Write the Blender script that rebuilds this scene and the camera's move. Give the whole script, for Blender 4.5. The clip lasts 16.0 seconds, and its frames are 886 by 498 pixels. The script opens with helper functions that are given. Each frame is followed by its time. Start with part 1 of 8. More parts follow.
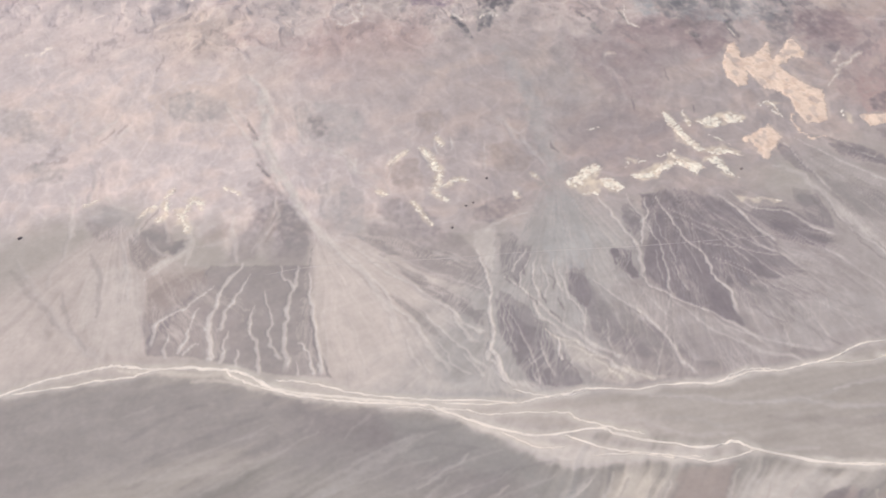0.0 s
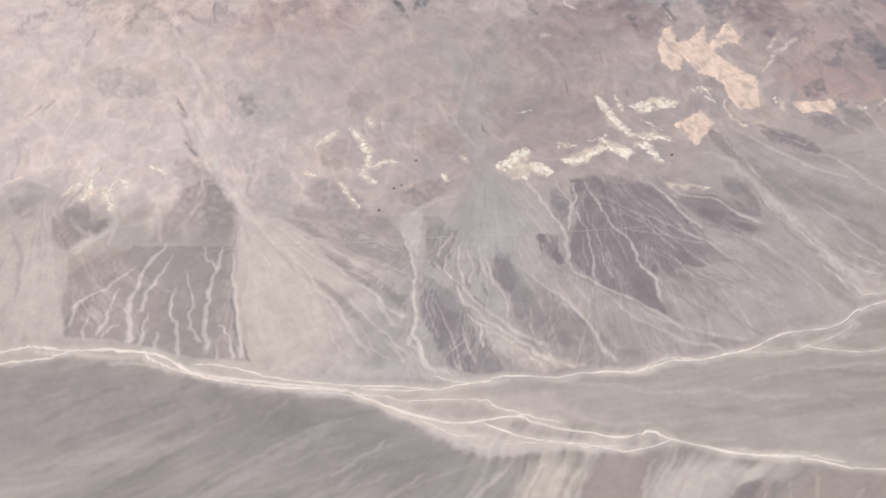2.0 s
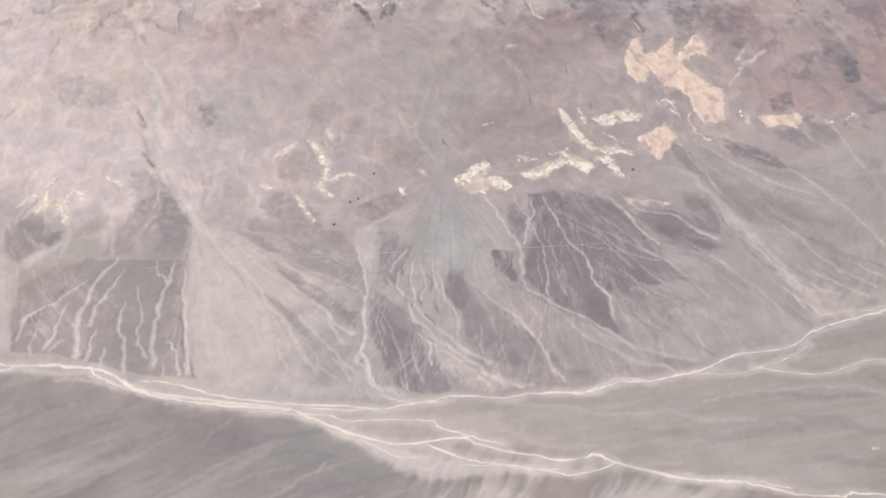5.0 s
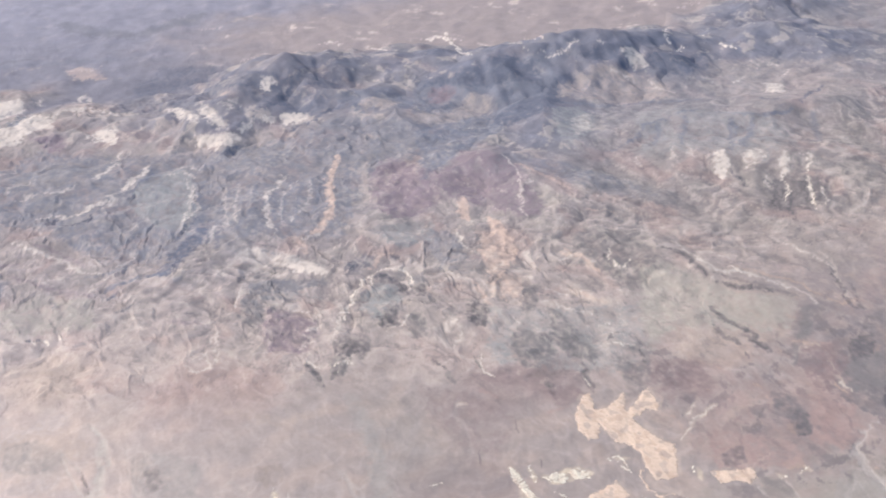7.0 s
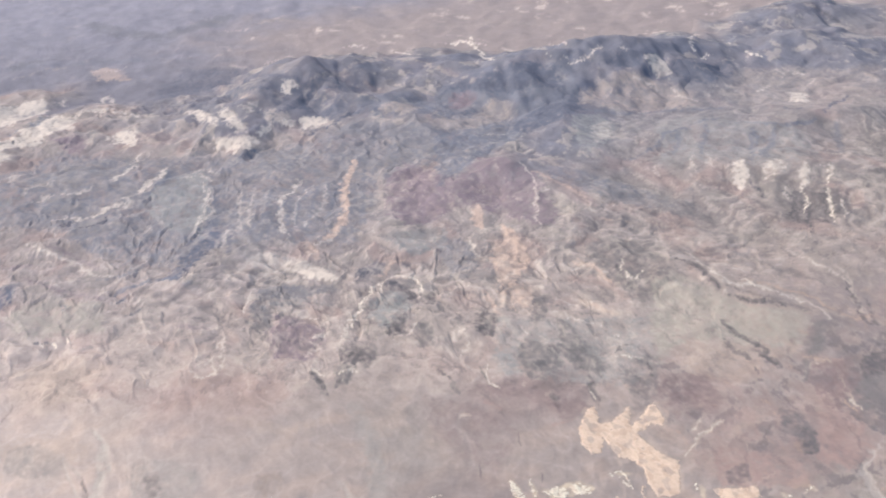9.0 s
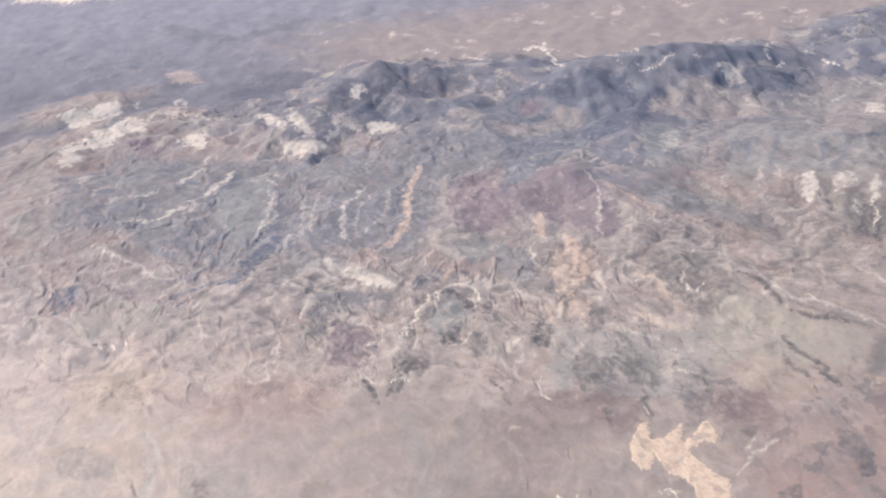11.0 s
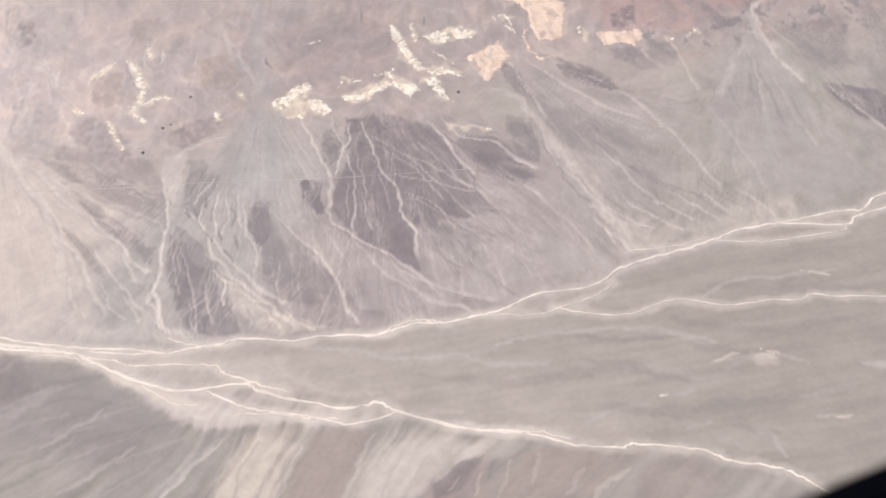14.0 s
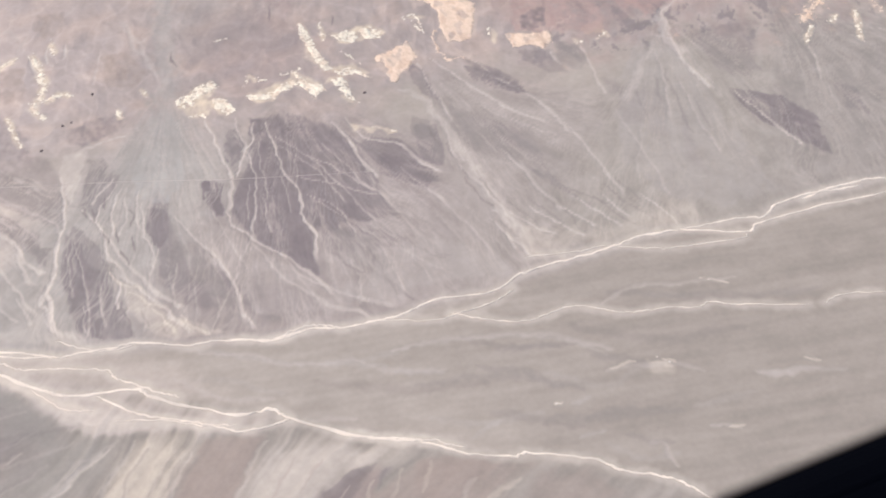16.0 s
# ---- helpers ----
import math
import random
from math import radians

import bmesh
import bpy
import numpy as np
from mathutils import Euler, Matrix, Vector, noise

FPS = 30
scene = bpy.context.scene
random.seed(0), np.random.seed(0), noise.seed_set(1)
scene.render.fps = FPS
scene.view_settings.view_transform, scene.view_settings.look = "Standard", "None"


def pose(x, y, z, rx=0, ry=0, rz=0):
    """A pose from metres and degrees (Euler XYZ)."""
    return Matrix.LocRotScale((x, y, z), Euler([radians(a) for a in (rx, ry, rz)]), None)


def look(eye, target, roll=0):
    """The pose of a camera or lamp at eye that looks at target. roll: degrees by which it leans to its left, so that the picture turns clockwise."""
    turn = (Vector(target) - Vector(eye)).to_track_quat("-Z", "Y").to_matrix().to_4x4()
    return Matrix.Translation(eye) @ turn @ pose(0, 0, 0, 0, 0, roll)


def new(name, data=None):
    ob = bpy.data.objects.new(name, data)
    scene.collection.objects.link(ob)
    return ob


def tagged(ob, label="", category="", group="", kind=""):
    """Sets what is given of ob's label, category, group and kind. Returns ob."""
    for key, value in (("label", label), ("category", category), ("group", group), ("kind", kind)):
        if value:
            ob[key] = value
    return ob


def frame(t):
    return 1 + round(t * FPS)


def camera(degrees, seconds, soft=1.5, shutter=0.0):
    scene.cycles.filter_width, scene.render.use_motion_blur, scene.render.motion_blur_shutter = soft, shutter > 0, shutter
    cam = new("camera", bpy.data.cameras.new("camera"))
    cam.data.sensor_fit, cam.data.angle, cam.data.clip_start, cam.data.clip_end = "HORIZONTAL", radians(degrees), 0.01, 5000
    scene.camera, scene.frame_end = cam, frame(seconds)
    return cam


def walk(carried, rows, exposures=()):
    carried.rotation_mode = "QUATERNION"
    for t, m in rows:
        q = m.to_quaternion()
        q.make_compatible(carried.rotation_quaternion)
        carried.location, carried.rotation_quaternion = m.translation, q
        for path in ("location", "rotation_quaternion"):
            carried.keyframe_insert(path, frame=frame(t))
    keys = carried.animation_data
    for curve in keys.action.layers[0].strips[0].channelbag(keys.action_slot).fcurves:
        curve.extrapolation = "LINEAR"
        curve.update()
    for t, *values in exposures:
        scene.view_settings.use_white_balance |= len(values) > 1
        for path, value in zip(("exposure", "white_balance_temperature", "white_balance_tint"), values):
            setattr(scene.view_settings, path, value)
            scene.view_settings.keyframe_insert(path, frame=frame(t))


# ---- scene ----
import collections
# One metre here stands for twenty metres of desert: the aircraft flies 10 km up at 250 m/s.
cam = camera(34.0, 16.0, soft=2.0)
SPEED, HEIGHT = 12.732, 500.0
# seconds, depression, roll and heading of the view in degrees
VIEWS = [
    (0, 36.95, -6.13, 19.40),
    (0.5, 37.00, -5.08, 20.72),
    (1, 37.47, -4.27, 21.92),
    (1.5, 37.88, -4.38, 21.49),
    (2, 38.24, -4.44, 20.88),
    (2.5, 38.60, -4.42, 20.92),
    (3, 38.81, -4.12, 21.39),
    (3.5, 38.68, -4.36, 20.92),
    (5.8, 37.76, -4.74, 19.83),
    (6, 36.21, -4.57, 20.40),
    (6.5, 29.68, -3.65, 22.41),
    (7, 24.73, -4.63, 21.87),
    (7.5, 23.25, -5.65, 19.79),
    (8, 23.54, -5.42, 19.55),
    (8.5, 24.46, -4.78, 20.00),
    (9, 24.58, -4.54, 20.04),
    (9.2, 23.90, -4.62, 19.74),
    (11.3, 24.45, -5.20, 15.97),
    (11.5, 26.22, -4.74, 16.92),
    (12, 31.20, -4.27, 18.87),
    (12.5, 35.56, -4.78, 18.76),
    (13, 39.68, -5.16, 18.42),
    (13.5, 41.88, -5.04, 18.85),
    (14, 43.58, -5.66, 18.92),
    (14.5, 44.38, -5.06, 19.62),
    (15, 44.15, -4.54, 19.48),
    (15.5, 43.80, -5.35, 18.56),
    (16, 44.21, -3.22, 21.74),
]
walk(cam, [(t, pose(SPEED * t, 0, HEIGHT, 90 - down, 0, -turn) @ pose(0, 0, 0, 0, 0, lean)) for t, down, lean, turn in VIEWS],
     [(t, 0.60 + stops, kelvin, tint) for t, stops, kelvin, tint in ((0, -0.06, 6500, 11), (3.0, -0.06, 6500, 11), (5.9, -0.05, 6480, 12), (6.1, -0.04, 6430, 12), (6.5, -0.06, 6150, 11.5), (7.0, 0.0, 6400, 11.5), (7.5, -0.04, 6470, 11), (9.0, -0.03, 6550, 11),
                                                                  (11.5, -0.04, 6600, 11.5), (12.0, 0.04, 6620, 12), (12.5, -0.01, 6650, 12.5), (13.0, -0.08, 6650, 12), (13.5, 0.06, 6650, 13), (14.0, 0.13, 6650, 13), (15.0, 0.14, 6620, 12.5), (15.5, 0.06, 6620, 12.5), (16.0, 0.10, 6600, 12))])

# ---- light ----
SUN_FROM = Vector((-0.58, 0.46, 0.67)).normalized()
world = bpy.data.worlds.new("desert_sky")
scene.world = world
world.use_nodes = True
sky = world.node_tree.nodes.new("ShaderNodeTexSky")
sky.sky_type = "NISHITA"
sky.sun_disc = False
sky.sun_elevation = math.asin(SUN_FROM.z)
sky.sun_rotation = math.atan2(SUN_FROM.x, SUN_FROM.y)
sky.dust_density = 2.0
background = world.node_tree.nodes["Background"]
background.inputs["Strength"].default_value = 0.15
world.node_tree.links.new(sky.outputs["Color"], background.inputs["Color"])
sun = new("sun", bpy.data.lights.new("sun", "SUN"))
sun.data.energy, sun.data.angle, sun.data.color = 2.4, radians(0.6), (1.0, 0.92, 0.81)
sun.matrix_world = look(SUN_FROM * 900, (0, 0, 0))

# ---- noise and shapes on plain arrays ----
TABLE = np.random.default_rng(11).permutation(512).astype(np.int32)
ANGLE = np.random.default_rng(12).uniform(0, 2 * np.pi, 512)
GRADX, GRADY = np.cos(ANGLE).astype(np.float32), np.sin(ANGLE).astype(np.float32)


def wave(x, y, seed=0):
    """Gradient noise, about -0.7 to 0.7."""
    x, y = np.asarray(x + seed * 37.17, np.float32), np.asarray(y + seed * 91.73, np.float32)
    fx, fy = np.floor(x), np.floor(y)
    i, j = fx.astype(np.int32), fy.astype(np.int32)
    x, y = x - fx, y - fy
    u, w = x * x * x * (x * (x * 6 - 15) + 10), y * y * y * (y * (y * 6 - 15) + 10)

    def corner(a, b):
        k = TABLE[(TABLE[(i + a) & 511] + j + b) & 511]
        return GRADX[k] * (x - a) + GRADY[k] * (y - b)

    low = corner(0, 0) * (1 - u) + corner(1, 0) * u
    high = corner(0, 1) * (1 - u) + corner(1, 1) * u
    return low * (1 - w) + high * w


def fbm(x, y, octaves=4, seed=0, gain=0.5):
    total, size, norm = 0.0, 1.0, 0.0
    for k in range(octaves):
        total = total + size * wave(x, y, seed + k * 3)
        norm += size
        x, y, size = x * 2.03, y * 2.03, size * gain
    return total * 1.6 / norm


def ridged(x, y, octaves=4, seed=0, gain=0.55):
    total, size, norm = 0.0, 1.0, 0.0
    for k in range(octaves):
        total = total + size * (1 - 2.2 * np.abs(wave(x, y, seed + k * 5)))
        norm += size
        x, y, size = x * 2.1, y * 2.1, size * gain
    return total / norm


def ramp(low, high, x):
    u = np.clip((x - low) / (high - low), 0, 1)
    return u * u * (3 - 2 * u)


def course(points, wander, seed, steps=6, rounds=2):
    """A winding line through a few plan points."""
    rng = np.random.default_rng(seed)
    p = np.array(points, float)
    ends = np.vstack([2 * p[0] - p[1], p, 2 * p[-1] - p[-2]])
    line = []
    for k in range(len(p) - 1):
        a, b, c, d = ends[k:k + 4]
        for s in np.linspace(0, 1, steps, endpoint=False):
            line.append(0.5 * (2 * b + (c - a) * s + (2 * a - 5 * b + 4 * c - d) * s ** 2 + (3 * b - a - 3 * c + d) * s ** 3))
    line = np.array(line + [p[-1]])
    for k in range(rounds):
        line[1:-1] += rng.normal(0, wander * 0.5 ** k, line[1:-1].shape)
        mid = (line[1:] + line[:-1]) / 2 + rng.normal(0, wander * 0.25, (len(line) - 1, 2))
        both = np.empty((len(line) + len(mid), 2))
        both[0::2], both[1::2] = line, mid
        line = both
    smooth = line.copy()
    smooth[1:-1] = (line[:-2] + 2 * line[1:-1] + line[2:]) / 4
    return smooth


class Plot:
    """Plan points, sorted into squares so that those near a feature are found fast."""
    SIDE, WEST, SOUTH, COLS, ROWS = 25.0, -300.0, 150.0, 64, 80

    def __init__(self, x, y):
        self.x, self.y, self.order = x, y, None
        if len(x) > 20000:
            i = np.floor((x - self.WEST) / self.SIDE).astype(np.int64)
            j = np.floor((y - self.SOUTH) / self.SIDE).astype(np.int64)
            key = np.where((i >= 0) & (i < self.COLS) & (j >= 0) & (j < self.ROWS), i * self.ROWS + j, self.COLS * self.ROWS)
            self.order = np.argsort(key, kind="stable")
            self.starts = np.searchsorted(key[self.order], np.arange(self.COLS * self.ROWS + 1))

    def pick(self, low, high):
        x, y = self.x, self.y
        if self.order is None:
            return np.flatnonzero((x > low[0]) & (x < high[0]) & (y > low[1]) & (y < high[1]))
        i0, i1 = (int(np.clip((v - self.WEST) // self.SIDE, 0, self.COLS - 1)) for v in (low[0], high[0]))
        j0, j1 = (int(np.clip((v - self.SOUTH) // self.SIDE, 0, self.ROWS - 1)) for v in (low[1], high[1]))
        found = np.concatenate([self.order[self.starts[i * self.ROWS + j0]:self.starts[i * self.ROWS + j1 + 1]] for i in range(i0, i1 + 1)])
        px, py = x[found], y[found]
        return found[(px > low[0]) & (px < high[0]) & (py > low[1]) & (py < high[1])]


def near(plot, line, reach):
    """Indices within reach of a line, their distance to it and how far along it they lie, 0 to 1."""
    at = plot.pick(line.min(0) - reach, line.max(0) + reach)
    px, py = plot.x[at], plot.y[at]
    best, along = np.full(len(at), 1e9), np.zeros(len(at))
    n = len(line) - 1
    for k in range(n if len(at) else 0):
        a, b = line[k], line[k + 1]
        ab = b - a
        inside = np.flatnonzero((px > min(a[0], b[0]) - reach) & (px < max(a[0], b[0]) + reach)
                                & (py > min(a[1], b[1]) - reach) & (py < max(a[1], b[1]) + reach))
        qx, qy = px[inside] - a[0], py[inside] - a[1]
        s = np.clip((qx * ab[0] + qy * ab[1]) / (ab @ ab + 1e-9), 0, 1)
        dist = np.hypot(qx - s * ab[0], qy - s * ab[1])
        closer = dist < best[inside]
        best[inside[closer]] = dist[closer]
        along[inside[closer]] = (k + s[closer]) / n
    keep = best < reach
    return at[keep], best[keep], along[keep]


def inside_area(plot, area, soft):
    """Indices round an area and how far inside it they lie, in soft lengths."""
    ring = np.array(list(area) + [area[0]], float)
    at = plot.pick(ring.min(0) - soft * 2, ring.max(0) + soft * 2)
    px, py = plot.x[at], plot.y[at]
    odd, best = np.zeros(len(at), bool), np.full(len(at), 1e9)
    for a, b in zip(ring[:-1], ring[1:]):
        if a[1] != b[1]:
            odd ^= ((py < a[1]) != (py < b[1])) & (px < a[0] + (py - a[1]) * (b[0] - a[0]) / (b[1] - a[1]))
        ab = b - a
        s = np.clip(((px - a[0]) * ab[0] + (py - a[1]) * ab[1]) / (ab @ ab + 1e-9), 0, 1)
        best = np.minimum(best, np.hypot(px - a[0] - s * ab[0], py - a[1] - s * ab[1]))
    return at, np.where(odd, best, -best) / soft


# ---- the plan, its marks placed to fit the camera's view ----
RELIEF = 1.5
RIVER_X = [-4000, -400, -35, 0, 60, 98, 165, 216, 275, 323, 389, 505, 575, 900, 4000]
RIVER_Y = [1600, 740, 624, 619, 598, 559, 513, 489, 468, 454, 443, 438, 425, 400, 320]
SLOPE_D = [-900, -400, -120, 0, 180, 390, 650, 950]
SLOPE_Z = [6, 3, 0, 0, 10.5, 29, 36, 30]


def soil(r, g, b):
    """Base colour of dry ground, from the colour that it shows in full sun."""
    return np.array([(c / 255.0) ** 2.2 for c in (r, g, b)]) * 0.62


PALE_FAN = soil(211, 197, 187)
BAJADA, PLAIN = soil(168, 160, 153), soil(187, 177, 168)
WASH, CREAM = soil(255, 240, 222) * 1.08, soil(255, 243, 220) * 1.05
PLATEAU, PINK = soil(190, 177, 172), soil(202, 184, 175)
HILL = soil(183, 171, 167)
SHADES = {"t": soil(203, 184, 171), "p": soil(228, 212, 192), "m": soil(160, 141, 142), "g": soil(172, 167, 162),
          "b": soil(142, 142, 148), "d": soil(122, 120, 128), "k": soil(190, 164, 158), "o": soil(216, 186, 164), "s": soil(190, 176, 170),
          "f": soil(200, 189, 182), "F": soil(213, 202, 193), "v": soil(148, 138, 140), "V": soil(146, 136, 136), "w": soil(160, 152, 149),
          "W": soil(188, 180, 174), "q": soil(168, 163, 157), "P": soil(226, 212, 196), "r": soil(176, 161, 153), "Q": soil(250, 226, 214), "B": soil(213, 199, 189), "G": soil(214, 194, 180), "c": soil(184, 176, 171), "C": soil(232, 214, 190),
          # numbered rock shades, with distance haze and shade painted in
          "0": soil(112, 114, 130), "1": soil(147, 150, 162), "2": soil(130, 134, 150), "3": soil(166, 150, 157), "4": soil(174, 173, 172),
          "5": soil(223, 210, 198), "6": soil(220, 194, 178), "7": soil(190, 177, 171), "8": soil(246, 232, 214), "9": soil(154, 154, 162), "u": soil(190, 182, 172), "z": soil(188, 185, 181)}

# apex, heading and half spread of each alluvial fan in degrees, its reach, tint
FANS = [
    ((159, 672), -78, 34, 187, PALE_FAN),
    ((306, 651), -105, 38, 203, soil(189, 182, 176)),
    ((364, 622), -92, 40, 182, soil(179, 168, 164)),
    ((439, 607), -72, 32, 182, soil(184, 174, 168)),
    ((582, 595), -100, 36, 171, soil(181, 173, 165)),
    ((59, 739), -115, 42, 120, soil(204, 190, 181)),
    ((646, 578), -80, 40, 160, soil(176, 168, 162)),
]

# the same rocks close by, with less of the haze blue painted in
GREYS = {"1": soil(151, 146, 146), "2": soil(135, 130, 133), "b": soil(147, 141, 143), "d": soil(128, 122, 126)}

MARKS = []


def area(shade, strength, soft, *points):
    """A patch of ground of another shade inside an outline; some are painted sunlit or shaded faces."""
    MARKS.append(("area", shade, strength, soft, points, np.min(points, 0), np.max(points, 0)))


def streak(shade, width, strength, *points):
    """A line of ground of another shade: a dry channel, a vein, a band of rock, painted light or shadow."""
    line = course(points, min(1.1, 0.3 + width * 0.5), 200 + len(MARKS), 3, 1)
    MARKS.append(("streak", shade, strength, width, line, line.min(0), line.max(0)))


def distributaries(apex, heading, spread, reach, count, seed):
    """Fine channels that run down a fan and wander as they go."""
    rng = np.random.default_rng(seed)
    for _ in range(count):
        r, turn = reach * rng.uniform(0.05, 0.7), heading + spread * np.clip(rng.normal(0, 0.45), -1, 1)
        stop, drift, line = min(reach * 1.02, r + reach * rng.uniform(0.2, 0.5)), rng.normal(0, 0.4), []
        while r < stop:
            px, py = apex[0] + r * math.cos(radians(turn)), apex[1] + r * math.sin(radians(turn))
            if py < np.interp(px, RIVER_X, RIVER_Y) + 5:
                break
            line.append((px, py))
            drift = 0.6 * drift + rng.normal(0, 0.6)
            turn += drift * 60 / (30 + r)
            r += rng.uniform(4, 8)
        if len(line) > 2:
            line = np.array(line)
            kind = rng.choice(["f", "F", "w"], p=[0.45, 0.25, 0.3])
            MARKS.append(("streak", str(kind), rng.uniform(0.12, 0.34), rng.uniform(0.2, 0.6), line, line.min(0), line.max(0)))


for number, (apex, heading, spread, reach, colour) in enumerate(FANS):
    distributaries(apex, heading, spread, reach, 70 if number in (1, 2) else (0 if number == 5 else 12 if number > 2 else 30), 950 + number)



# areas
area("v", 0.64, 2.2, (317.0, 565.1), (329.3, 581.0), (338.0, 606.1), (359.5, 599.5), (380.3, 576.7), (382.8, 555.6), (383.4, 537.0), (379.7, 519.2), (381.5, 507.1), (367.3, 509.3), (359.5, 512.9), (351.9, 509.9), (341.5, 514.7), (336.7, 510.4), (332.2, 486.2), (321.7, 503.7), (314.2, 515.8), (309.1, 530.9), (308.2, 546.1))
area("v", 0.2, 2.4, (316.9, 562.8), (330.5, 575.5), (344.3, 569.0), (354.6, 554.4), (363.5, 522.3), (356.9, 514.2), (342.3, 516.6), (336.7, 510.4), (332.2, 486.2), (321.7, 503.7), (314.2, 515.8), (309.1, 530.9), (308.2, 546.1))
area("v", 0.55, 1.5, (321.5, 599.7), (329.8, 604.4), (330.6, 591.3), (322.8, 579.2), (316.4, 576.4), (316.4, 587.2))
area("v", 0.8, 1.1, (299.2, 571.3), (303.6, 572.0), (309.5, 566.3), (302.6, 544.3), (298.9, 545.1), (296.5, 556.3))
area("v", 0.55, 1.1, (386.5, 567.7), (405.8, 558.7), (409.7, 542.0), (411.5, 523.0), (403.6, 518.7), (396.0, 530.2), (387.1, 545.3), (384.6, 559.6))
area("v", 0.5, 1.4, (416.9, 564.6), (426.6, 560.0), (423.7, 541.4), (417.5, 530.7), (409.7, 537.2), (409.8, 547.9))
area("v", 0.35, 1.7, (344.1, 513.5), (358.7, 511.1), (361.4, 492.4), (359.7, 478.4), (353.4, 491.8), (343.2, 496.6), (341.6, 503.8))
area("v", 0.5, 1.0, (348.8, 494.0), (355.2, 481.8), (365.3, 460.7), (368.9, 451.0), (366.9, 451.1), (359.2, 470.4), (352.6, 483.0))
area("v", 0.5, 0.7, (388.0, 478.3), (395.1, 470.0), (389.7, 470.3))
area("v", 0.35, 1.3, (351.9, 509.9), (372.6, 500.2), (385.6, 481.1), (367.8, 489.4), (357.3, 500.8))
area("v", 0.4, 2.7, (274.3, 573.9), (281.1, 566.0), (276.6, 536.6), (277.7, 510.6), (282.9, 483.8), (267.9, 494.8), (261.0, 518.5), (266.0, 546.1))
area("v", 0.4, 2.5, (246.4, 606.4), (257.3, 606.0), (260.9, 594.6), (251.4, 579.4), (241.1, 571.5), (239.1, 583.9))
area("v", 0.45, 2.0, (226.0, 569.7), (231.8, 549.4), (237.9, 529.5), (237.0, 505.4), (239.3, 486.7), (219.4, 496.0), (214.3, 516.2), (218.4, 547.2))
area("v", 0.3, 2.9, (188.2, 660.0), (230.6, 623.9), (235.4, 595.1), (224.2, 574.2), (209.2, 589.2), (192.7, 623.1), (183.4, 652.2))
area("v", 0.35, 2.1, (186.6, 616.5), (207.7, 583.1), (217.3, 556.3), (212.1, 548.1), (203.7, 567.2), (193.7, 587.7))
area("v", 0.3, 3.4, (198.3, 669.4), (210.7, 673.7), (222.6, 655.7), (223.8, 632.2), (214.1, 634.0), (204.4, 646.8), (197.8, 657.2))
area("v", 0.35, 2.3, (244.8, 641.2), (264.8, 642.8), (278.3, 641.4), (271.3, 629.2), (250.4, 624.2), (244.5, 631.7))
area("v", 0.25, 4.7, (152.6, 709.2), (157.1, 671.5), (150.7, 658.7), (141.0, 639.3), (133.9, 637.2), (124.9, 657.1), (137.0, 733.3), (146.2, 728.5))
area("v", 0.4, 2.0, (289.2, 513.5), (296.7, 493.4), (299.1, 476.2), (290.4, 484.3), (286.6, 498.1))
area("v", 0.25, 3.2, (301.9, 499.2), (318.0, 479.3), (326.3, 463.5), (301.5, 467.3), (291.6, 479.7))
area("v", 0.5, 1.5, (464.1, 601.1), (475.1, 587.6), (482.3, 574.3), (483.3, 561.5), (476.1, 569.1), (466.0, 583.7))
area("v", 0.35, 1.9, (493.6, 595.6), (508.0, 588.7), (510.9, 567.8), (500.5, 571.7), (492.9, 587.5))
area("v", 0.3, 2.9, (450.8, 553.8), (465.2, 541.9), (466.5, 519.0), (455.7, 530.4), (449.4, 544.3))
area("v", 0.35, 2.1, (455.3, 516.9), (467.7, 496.9), (473.1, 471.5), (462.6, 487.7))
area("v", 0.3, 2.9, (551.4, 516.3), (547.1, 493.2), (538.2, 463.9), (534.9, 479.6))
area("v", 0.3, 3.7, (525.3, 555.4), (551.0, 526.9), (533.8, 499.5), (519.4, 521.5))
area("v", 0.3, 4.0, (586.0, 570.7), (628.7, 561.9), (599.6, 519.6), (586.3, 536.8))
area("v", 0.6, 1.1, (582.3, 515.3), (586.6, 505.1), (589.8, 480.2), (586.7, 484.1), (581.4, 503.5))
area("v", 0.55, 1.1, (591.9, 511.7), (604.0, 499.8), (611.1, 482.4), (610.6, 468.9), (602.9, 476.4), (594.3, 490.4), (592.0, 503.5))
area("v", 0.6, 1.1, (593.7, 486.7), (601.9, 475.0), (608.7, 464.0), (604.1, 450.0), (596.8, 462.0), (593.4, 478.0))
area("v", 0.35, 1.9, (635.8, 498.6), (645.0, 490.6), (640.4, 468.5), (632.2, 477.4))
area("v", 0.36, 1.1, (94.7, 670.0), (146.1, 641.6), (132.7, 601.8), (126.7, 575.7), (126.3, 553.5), (104.2, 567.5), (87.3, 583.2), (75.2, 595.3), (62.6, 606.5), (44.7, 617.1), (46.9, 630.6), (62.8, 642.1), (79.1, 653.3))
area("v", 0.4, 1.9, (44.1, 617.4), (45.8, 631.2), (47.5, 645.3), (56.2, 664.0), (70.9, 671.6), (94.3, 668.6), (82.0, 651.6), (61.6, 637.7))
area("v", 0.45, 1.6, (78.1, 698.0), (87.5, 701.0), (86.0, 693.2), (76.5, 688.7))
area("v", 0.35, 2.0, (53.9, 703.7), (61.9, 722.3), (80.5, 719.9), (82.4, 701.2), (69.3, 690.8), (57.3, 690.6))
area("v", 0.35, 2.5, (39.0, 750.0), (59.7, 741.6), (53.1, 721.4), (40.4, 725.5))
